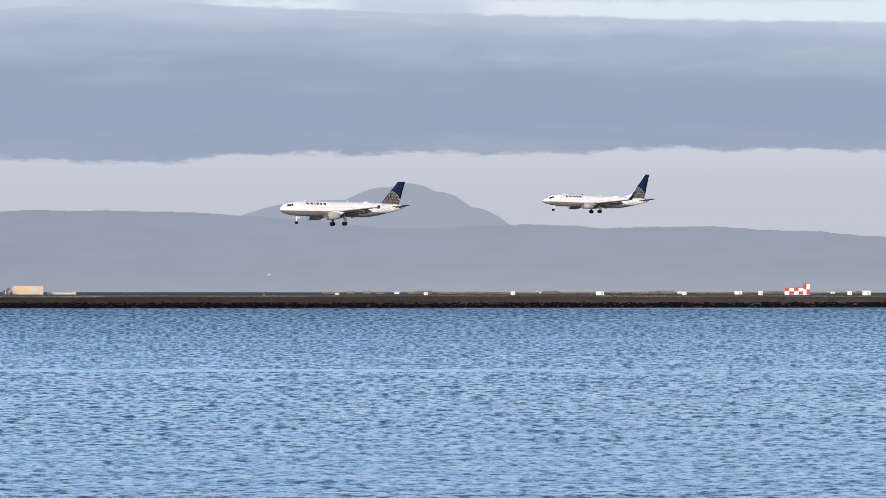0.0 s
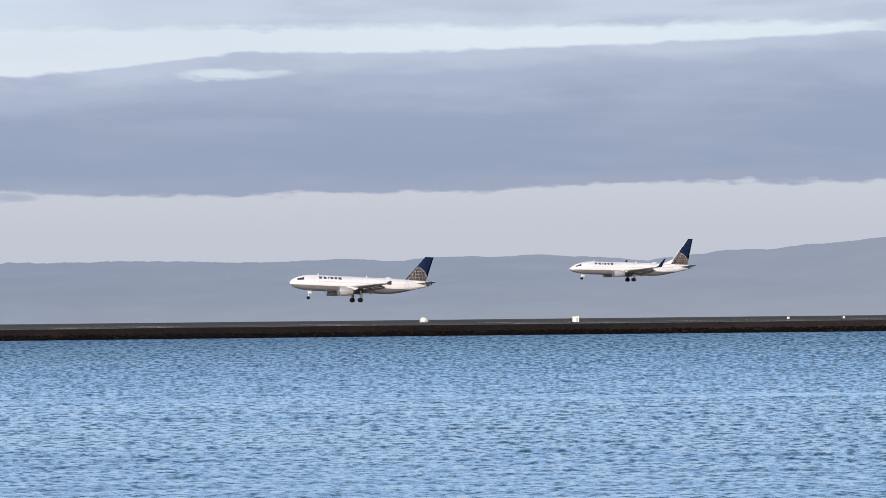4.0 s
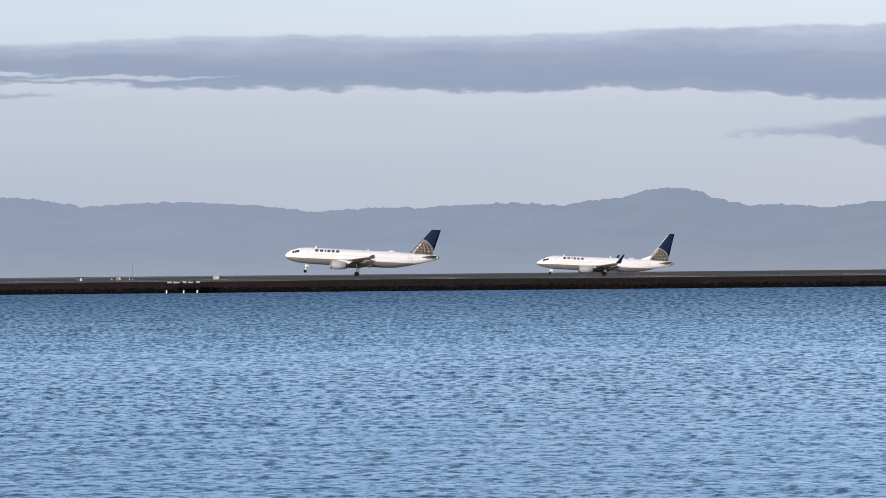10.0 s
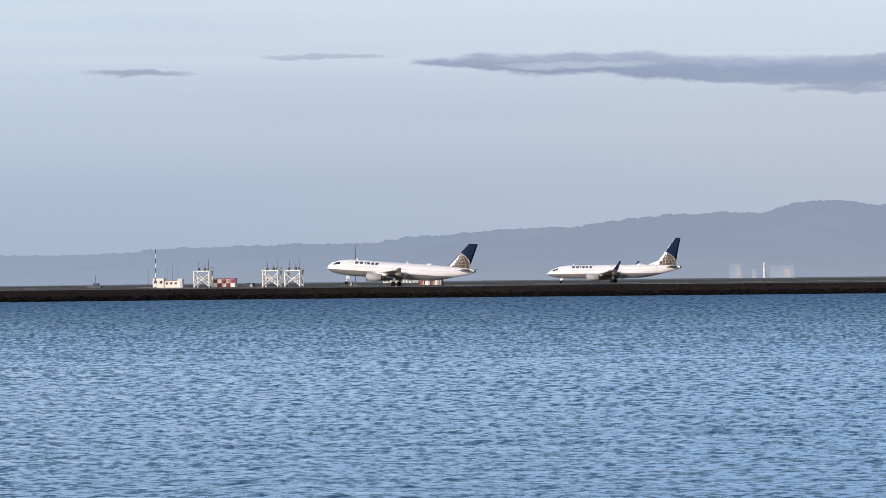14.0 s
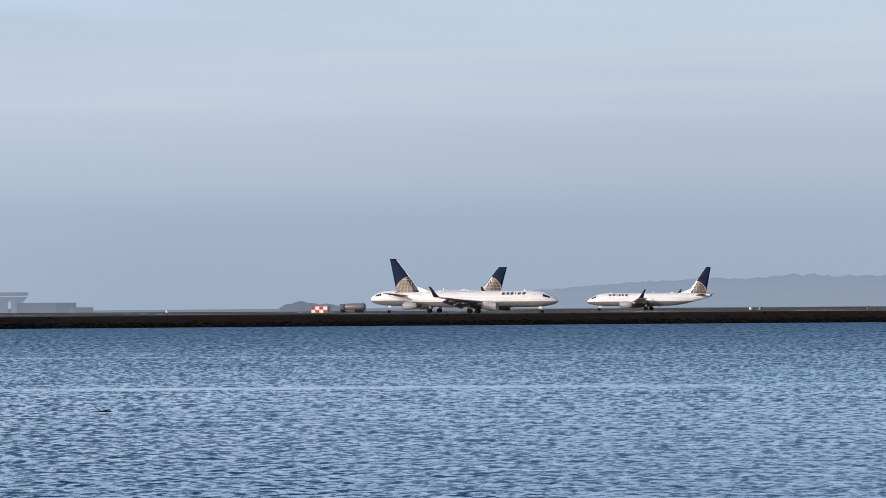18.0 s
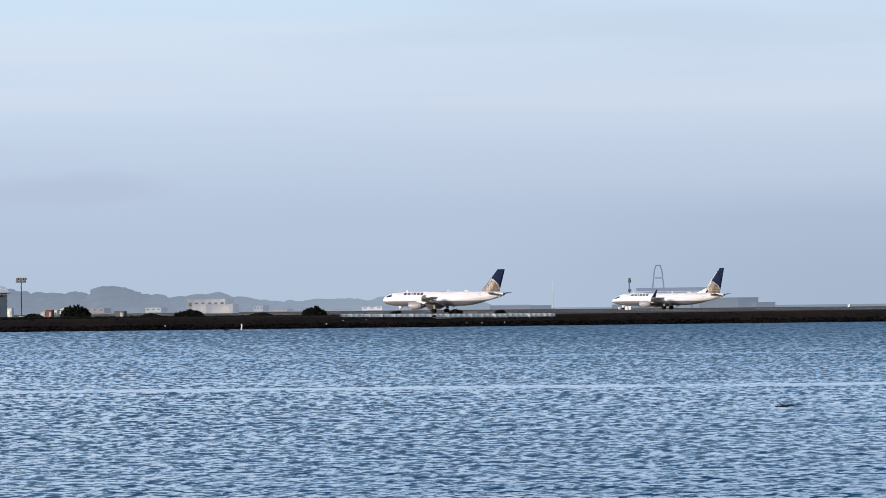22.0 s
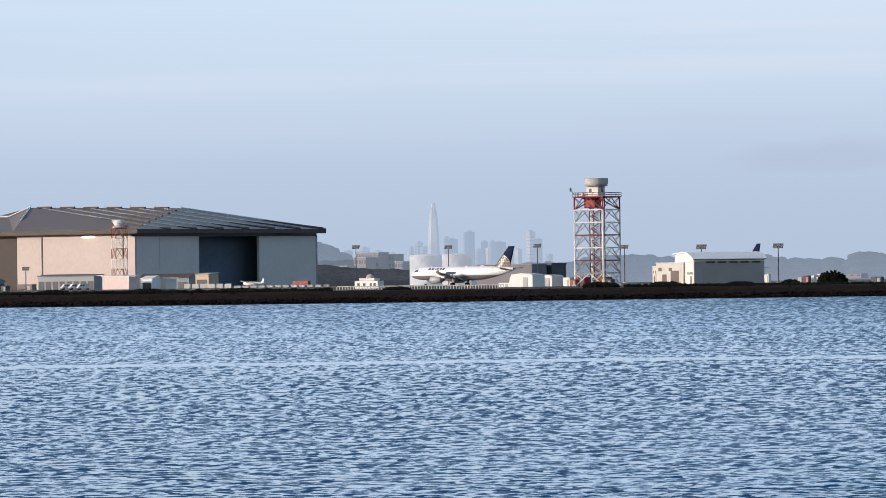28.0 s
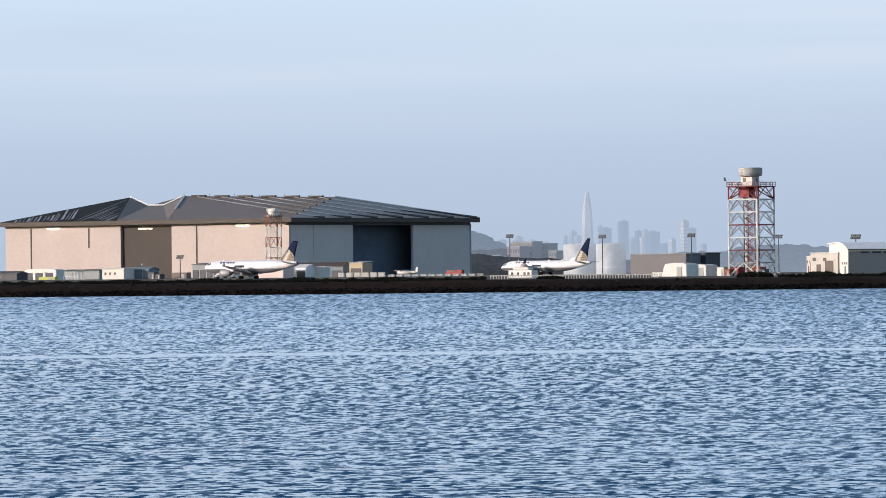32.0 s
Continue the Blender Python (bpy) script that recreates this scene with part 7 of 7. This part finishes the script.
        rod(bm, (p[0], p[1], p[2] + 0.2), (q[0], q[1], q[2] + 0.3), 0.45, 0.45, 4)
        part("flashing", bm, SNOW, hg, "pale metal flashing")
    # raised ribs, all running down towards the far east corner
    R0, C0, D0 = Vector((e1, f1, ez)), Vector((e1, f0, ez)), Vector(d)
    peak = Vector(r)
    for t in (0.0, 0.13, 0.27, 0.41, 0.55, 0.69, 0.83):
        knee = peak.lerp(C0, t)
        for p, q in ((peak.lerp(D0, min(1, t * 1.15)), knee), (knee, R0.lerp(C0, t))):
            if (p - q).length < 1:
                continue
            bm = bm_new()
            rod(bm, p + Vector((0, 0, 0.2)), q + Vector((0, 0, 0.3)), 0.2 if q is knee else 0.34, 0.34, 4)
            part("roof_rib", bm, GALV if q is knee else SNOW, hg, "pale raised roof rib")
            # dark tapering wedge stands in for the shadow beside the rib
            bm = bm_new()
            rod(bm, p.lerp(q, 0.55) + Vector((0.9, -0.9, 0.0)), q.lerp(p, 0.02) + Vector((0.9, -0.9, 0.0)), 0.15, 0.8, 4)
            part("roof_gutter", bm, SLATE, hg, "dark wedge in place of the rib's shadow")
    # weathered streaks down the west roof
    rng = random.Random(31)
    lo, hi, peak_w = Vector((e0, f0, ez)), Vector(n0), Vector(a)
    for k in range(26):
        t = 0.16 + 0.80 * (k + rng.uniform(-0.3, 0.3)) / 26
        foot = lo.lerp(hi, t)
        head = lo.lerp(peak_w, t) if t < 0.62 else hi.lerp(peak_w, (1 - t) / 0.38)
        p, q = foot.lerp(head, rng.uniform(0.02, 0.2)), foot.lerp(head, rng.uniform(0.55, 0.97))
        side, up = (q - p).normalized().cross(Vector((0, -0.5, 0.86))).normalized() * rng.uniform(0.4, 1.2), Vector((0, -0.08, 0.10))
        bm = bm_new()
        loft(bm, [[tuple(p + o) for o in (-side + up, side + up, side, -side)], [tuple(q + o) for o in (-side * 0.5 + up, side * 0.5 + up, side * 0.5, -side * 0.5)]])
        part("roof_sheet", bm, SLATE if k % 3 else BELLY, hg, "paler weathered roof sheet")
    # short dark vents under the ridge
    for k in range(6):
        p = Vector(d).lerp(Vector(r), 0.08 + 0.155 * k)
        down = (Vector((p.x, f0, ez)) - Vector((p.x, ry, ridge_z))).normalized()
        bm = bm_new()
        box(bm, p.x + 4, p.y + down.y * 3.0, p.z + down.z * 3.0 + 0.1, 9.0, 1.4, 0.9)
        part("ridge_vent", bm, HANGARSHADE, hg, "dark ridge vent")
    for k in range(7):
        t = k / 6
        p = Vector(d).lerp(Vector(r), t)
        bm = bm_new()
        rod(bm, (p.x, p.y, p.z - 0.1), (p.x, p.y, p.z + 1.3), 0.14)
        part("ridge_post", bm, GALV, hg, "thin lightning rod")
    # lit wall lamps
    for az, w in ((41.26, 8.0), (40.29, 8.5), (39.22, 8.0)):
        x = -y0 * math.tan(radians(az))
        yy = y0 + (1.3 if az == 40.29 else -0.3)
        bm = bm_new()
        box(bm, x, yy, top - (1.6 if az == 40.29 else 0.95), w, 0.5, 0.45, bevel=0.1)
        part("wall_floodlight", bm, LAMPGLOW, hg, "lit row of wall floodlights")


hangar()

# small radar tower before the hangar
lattice_tower(-38.89, 1560, 4.6, high(0.60, 38.9, 1560), 6, "red and white lattice tower carrying a small radar", (SNOW, RUST), 0.14, "radar_mast", 20, True, brace=0.7, top=RUST)
rd = thing("radar_scanner", "white drum-shaped radar scanner on the lattice tower", "radar", spot(-38.89, 1560, GROUND + high(0.60, 38.9, 1560) + 0.25))
bm = bm_new()
lathe(bm, [(0, 2.6), (0.5, 2.6), (0.7, 1.9), (1.4, 1.9), (1.6, 2.3), (2.6, 2.3), (2.9, 1.8), (3.1, 0.2)], "Z", 20)
part("drum", bm, SNOW, rd, "", True)
bm = bm_new()
box(bm, 0, -1.8, 2.0, 4.2, 0.3, 1.0, bevel=0.08)
part("reflector", bm, LIGHTGREY, rd)

# yard before the hangar
def shed(az0, az1, y, h, wall, roof, label, depth=7.0, pitch=0.8, bays=0, windows=0, flat=False):
    """A shed between two bearings: walls, a pitched or flat roof with eaves, open bays or windows."""
    az = (az0 + az1) / 2
    w = wide(abs(az1 - az0), az, y)
    b = thing("shed", label, "shed", spot(az, y))
    bm = bm_new()
    box(bm, 0, depth / 2, -0.2, w, depth, h - pitch + 0.2)
    part("wall", bm, wall, b)
    bm = bm_new()
    e, z = 0.35, h - pitch
    if flat:
        ring = ((-e, z), (depth + e, z + pitch), (depth + e, z + pitch + 0.25), (-e, z + 0.25))
    else:
        ring = ((-e, z - 0.1), (depth / 2, z + pitch), (depth + e, z - 0.1), (depth + e, z + 0.1), (depth / 2, z + pitch + 0.25), (-e, z + 0.1))
    loft(bm, [[(x, p, q) for p, q in ring] for x in (-w / 2 - e, w / 2 + e)])
    part("roof", bm, roof, b)
    if not flat:
        bm = bm_new()
        for x in (-w / 2 + 0.06, w / 2 - 0.06):
            loft(bm, [[(x + q, 0.05, z - 0.15), (x + q, depth / 2, z + pitch - 0.05), (x + q, depth - 0.05, z - 0.15)] for q in (-0.05, 0.05)])
        part("gable", bm, wall, b)
    # flat dark panels on the wall stand in for the shaded inside of openings
    for k in range(bays):
        bm = bm_new()
        box(bm, -w / 2 + w * (k + 0.5) / bays, -0.05, 0, w / bays * 0.78, 0.12, z * 0.62)
        part("open_bay", bm, DARKSTEEL, b, "dark panel standing for an opening")
    for k in range(windows):
        bm = bm_new()
        box(bm, -w / 2 + w * (k + 0.7) / (windows + 1.6), -0.05, z * 0.42, w / (windows + 2) * 0.42, 0.1, z * 0.26)
        part("window", bm, WINDOWS, b)
    return b


def van(az, y, paint, label, turn=None):
    """A box van seen from its side: body, bonnet, glass and wheels."""
    b = thing("van", label, "van", spot(az, y, turn=turn))
    bm = bm_new()
    prof = ((-2.6, 0.45), (-2.65, 1.0), (-2.2, 1.25), (-1.6, 2.15), (-1.2, 2.35), (2.4, 2.35), (2.6, 2.2), (2.6, 0.45))
    loft(bm, [[(x, q, z) for x, z in prof] for q in (-0.95, 0.95)])
    part("body", bm, paint, b)
    for x0, x1 in ((-1.75, -0.9), (-0.7, 0.2)):
        bm = bm_new()
        box(bm, (x0 + x1) / 2, -0.97, 1.45, x1 - x0, 0.04, 0.6)
        part("side_window", bm, WINDOWS, b)
    bm = bm_new()
    box(bm, -2.62, 0, 0.4, 0.12, 1.8, 0.28)
    part("bumper", bm, DARKSTEEL, b)
    for x in (-1.75, 1.65):
        for q in (-0.85, 0.85):
            bm = bm_new()
            lathe(bm, [(-0.11, 0.2), (-0.11, 0.36), (0.11, 0.36), (0.11, 0.2)], "Y", 12, (x, q, 0.36))
            part("wheel", bm, TYRE, b)


def frame_shelter(az, y, w, h):
    b = thing("shelter", "open white frame shelter on thin posts", "shelter", spot(az, y))
    for k in range(5):
        for q in (-1.6, 1.6):
            bm = bm_new()
            rod(bm, (-w / 2 + w * k / 4, q, -0.1), (-w / 2 * 0.86 + w * 0.86 * k / 4, q * 0.8, h), 0.14, 0.12, 6)
            part("post", bm, SNOW, b)
    bm = bm_new()
    box(bm, 0, 0, h, w * 0.92, 3.2, 0.25, bevel=0.05)
    part("canopy", bm, SNOW, b, "flat white canopy")
    bm = bm_new()
    box(bm, 0, -1.55, h * 0.45, w * 0.9, 0.1, 0.14)
    part("rail", bm, GALV, b)


def light_aircraft(az, y):
    b = thing("light_aircraft", "small white propeller aircraft parked on the apron", "airplane", spot(az, y))
    bm = bm_new()
    lathe(bm, [(-4.4, 0.1), (-4.2, 0.45), (-3.0, 0.75), (-0.5, 0.85), (2.0, 0.55), (5.0, 0.2), (5.2, 0.05)], "X", 12, (0, 0, 1.6))
    part("fuselage", bm, SNOW, b, "", True)
    bm = bm_new()
    box(bm, -0.8, 0, 2.35, 1.7, 12.0, 0.2, bevel=0.06)
    part("wing", bm, SNOW, b)
    bm = bm_new()
    loft(bm, [[(3.9, q, 1.8), (4.7, q, 3.5), (5.4, q, 3.5), (5.2, q, 1.7)] for q in (-0.06, 0.06)])
    part("tail_fin", bm, SNOW, b)
    bm = bm_new()
    box(bm, 4.7, 0, 1.7, 1.0, 4.0, 0.1, bevel=0.03)
    part("tailplane", bm, SNOW, b)
    bm = bm_new()
    box(bm, -1.9, 0, 1.85, 1.6, 1.5, 0.5, bevel=0.15)
    part("canopy_glass", bm, WINDOWS, b)
    for x, q in ((-3.2, 0.0), (-0.2, -1.2), (-0.2, 1.2)):
        bm = bm_new()
        rod(bm, (x, q * 0.5, 1.1), (x, q, 0.3), 0.07)
        lathe(bm, [(-0.08, 0.1), (-0.08, 0.3), (0.08, 0.3), (0.08, 0.1)], "Y", 10, (x, q, 0.28))
        part("wheel_leg", bm, DARKSTEEL, b)


shed(-42.0, -41.62, 1540, 3.4, DARKSTEEL, SLATE, "dark grey workshop block by the hangar", windows=2)
shed(-41.25, -40.72, 1650, 3.9, GREY, SLATE, "long grey lean-to behind the tent", flat=True, pitch=0.5)
frame_shelter(-41.05, 1560, wide(0.21, 41, 1560), 2.9)
shed(-40.77, -40.48, 1590, 4.3, CREAM, SNOW, "cream site office with dark square windows", flat=True, pitch=0.3, windows=3)
shed(-40.46, -40.22, 1600, 4.6, BLUEGREY, BLUEGREY, "blue-grey service shed before the hangar", pitch=0.9)
lampb = thing("yard_lamp", "white globe lamp on a short pole", "lamp", spot(-40.31, 1596))
bm = bm_new()
rod(bm, (0, 0, -0.1), (0, 0, 5.4), 0.07)
part("pole", bm, GALV, lampb)
bm = bm_new()
bmesh.ops.create_icosphere(bm, subdivisions=2, radius=0.42, matrix=Matrix.Translation((0, 0, 5.7)))
part("globe", bm, ROOFWHITE, lampb, "", True)
for az, w, h in ((-40.19, 3.2, 2.6), (-40.12, 2.4, 1.9)):
    plain_hut(az, 1590, w, h, DARKSTEEL, "dark steel store box before the hangar", 3, name="store_box")
plain_hut(-39.89, 1600, wide(0.2, 39.9, 1600), 2.4, HOUSE, "low brown plant enclosure round the mast", 3, name="enclosure")
shed(-39.84, -39.10, 1650, 6.0, GREY, SLATE, "long grey store with a row of open bays", flat=True, pitch=0.6, bays=8)
for az in (-39.455, -39.37, -39.285):
    van(az, 1612, SNOW, "white van backed against the long store", 62)
shed(-39.11, -38.76, 1545, 5.0, PINK, SNOW, "pinkish cabin block at the radar's foot", flat=True, pitch=0.3)
shed(-38.74, -38.09, 1640, 5.6, BLUEGREY, FASCIA, "long shed with a brown low-pitched roof", pitch=1.4, bays=4)
shed(-38.67, -38.53, 1560, 4.8, ROOFWHITE, SNOW, "white gabled hut with a dark door", pitch=0.9, bays=1)
shed(-38.53, -38.38, 1566, 4.0, SNOW, SNOW, "white annexe beside the gabled hut", flat=True, pitch=0.3)
shed(-38.09, -37.92, 1640, 5.8, BEIGE, LIGHTGREY, "beige hut with one dark opening", flat=True, pitch=0.4, bays=1)
for k in range(6):
    plain_hut(-38.16 + 0.087 * k, 1610, wide(0.083, 38, 1610), 1.7, LIGHTGREY, "pale concrete barrier panel along the apron", 0.5, name="barrier")
for k in range(12):
    plain_hut(-37.62 + 0.087 * k, 1625, wide(0.083, 37, 1625), 0.9, GREY, "grey concrete barrier panel along the apron", 0.5, name="barrier")
plain_hut(-31.475, 1180, 1.6, 1.9, DULLRED, "dark red upright cabinet on the bank", 1.5)
plain_hut(-31.415, 1185, 1.5, 1.9, CREAM, "pale upright cabinet beside the red one", 1.5)
plain_hut(-31.54, 1182, 1.3, 1.6, LIGHTGREY, "pale grey cabinet on the bank", 1.5)
van(-31.31, 1505, SNOW, "white parked delivery van")
light_aircraft(-37.46, 1640)
for az in (-36.97, -36.91):
    van(az, 1640, RED, "red service van on the apron")
tent(-41.37, 1600, wide(0.46, 41.4, 1600), 4.6, "long white curved tent before the hangar")
plain_hut(-41.32, 1560, wide(0.22, 41.3, 1560), 1.3, YELLOW, "yellow-green cart parked by the tent", 2, name="cart")


# ---- what moves ----
def flight(y, rows):
    """Rows of seconds, place along the runway, height of the wheels, nose-up degrees."""
    return [(t, pose(x, y, z, 0, p, 0)) for t, x, z, p in rows]


def motions():
    # the chop drifts slowly with the wind
    walk(bay, [(0, pose(0, 0, 0)), (16, pose(-2.4, -3.6, 0)), (32, pose(-4.8, -7.2, 0))])
    walk(plane_near, flight(1297.0, (
        (0, 623.8, 21.8, 0.7), (1, 557.6, 18.5, 0.8), (2, 492.4, 15.0, 1.0), (2.5, 459.4, 13.2, 1.5), (3.5, 395.2, 9.8, 2.6), (4.5, 331.0, 7.35, 3.2), (5.5, 267.0, 5.8, 3.2),
        (6.5, 203.4, 5.1, 3.2), (7.5, 140.4, 4.6, 3.3), (8.5, 77.8, 3.95, 3.4), (9.5, 16.4, 3.55, 3.4), (10.5, -45.0, 3.15, 3.8), (11.5, -105.3, 2.45, 4.6), (12.2, -147.0, 2.03, 4.8),
        (13, -194.6, 2.03, 4.9), (14, -252.3, 2.03, 4.3), (14.5, -281.0, 2.03, 3.7), (15.5, -337.2, 2.03, 1.4), (16.5, -391.4, 2.03, 0), (17.5, -445.0, 2.03, 0), (18.5, -497.3, 2.03, 0),
        (19.5, -548.4, 2.03, 0), (20.5, -598.0, 2.03, 0), (21.5, -645.4, 2.03, 0), (22.5, -691.4, 2.03, 0), (23.5, -736.0, 2.03, 0), (24.5, -778.2, 2.03, 0), (25.5, -818.9, 2.03, 0),
        (26.5, -858.2, 2.03, 0), (27.5, -896.7, 2.03, 0), (28.5, -934.2, 2.03, 0), (29.5, -970.4, 2.03, 0), (30.5, -1005.8, 2.03, 0), (31.5, -1039.7, 2.03, 0), (32, -1056.4, 2.03, 0))))
    walk(plane_far, flight(1526.0, (
        (0, 827.2, 29.4, 1.7), (1, 747.9, 26.0, 1.5), (2, 669.2, 22.2, 1.4), (2.5, 629.4, 20.1, 1.6), (3.5, 552.2, 16.3, 1.8), (4.5, 475.2, 12.9, 1.9), (5.5, 398.2, 9.6, 2.3), (6.5, 320.8, 6.7, 2.6),
        (7.5, 244.2, 4.2, 3.4), (8.5, 168.0, 2.6, 3.9), (9, 130.4, 2.03, 3.7), (10, 54.3, 2.03, 3.1), (11, -19.8, 2.03, 2.3), (12, -92.6, 2.03, 0.8), (12.6, -135.2, 2.03, 0.1), (13.5, -198.0, 2.03, 0),
        (14.5, -266.0, 2.03, 0), (15.5, -331.2, 2.03, 0), (16.5, -394.3, 2.03, 0), (17.5, -456.0, 2.03, 0), (18.5, -515.2, 2.03, 0), (19.5, -572.6, 2.03, 0), (20.5, -627.6, 2.03, 0), (21.5, -680.2, 2.03, 0),
        (22.5, -730.4, 2.03, 0), (23.5, -779.0, 2.03, 0), (24.5, -825.6, 2.03, 0), (25.5, -869.8, 2.03, 0), (26.5, -912.4, 2.03, 0), (28, -972.2, 2.03, 0), (30, -1043.8, 2.03, 0), (32, -1107.0, 2.03, 0))))
    walk(plane_taxi, [(t, pose(-618.8 + 11.2 * t, 1175.0, 2.0, 0, 0, 180)) for t in (0, 8, 16, 24, 32)])

    # the gear hangs lower in flight and is pressed in at touchdown
    for plane, main, nose, reach in ((plane_near, 11.1, 15.6, 0.6), (plane_far, 8.4, 12.2, 0.55)):
        for ob in plane.children:
            for kind, t0 in (("main_gear_leg", main), ("nose_gear_leg", nose)):
                if ob.name.startswith(kind):
                    hang, press = pose(0, 0, -reach if kind == "main_gear_leg" else -reach * 0.6), pose(0, 0, 0)
                    walk(ob, [(0, hang), (t0 - 1.0, hang), (t0, hang), (t0 + 1.2, press), (t0 + 2.0, press), (32, press)])

    # spoilers rise after touchdown
    for plane, t0 in ((plane_near, 13.2), (plane_far, 9.6)):
        for ob in plane.children:
            if ob.name.startswith("spoiler"):
                rest = ob.matrix_basis.copy()
                up = rest @ pose(0, 0, 0, 0, -48, 0)
                walk(ob, [(0, rest), (t0 - 0.6, rest), (t0, rest), (t0 + 1.6, up), (t0 + 2.2, up), (32, up)])


motions()
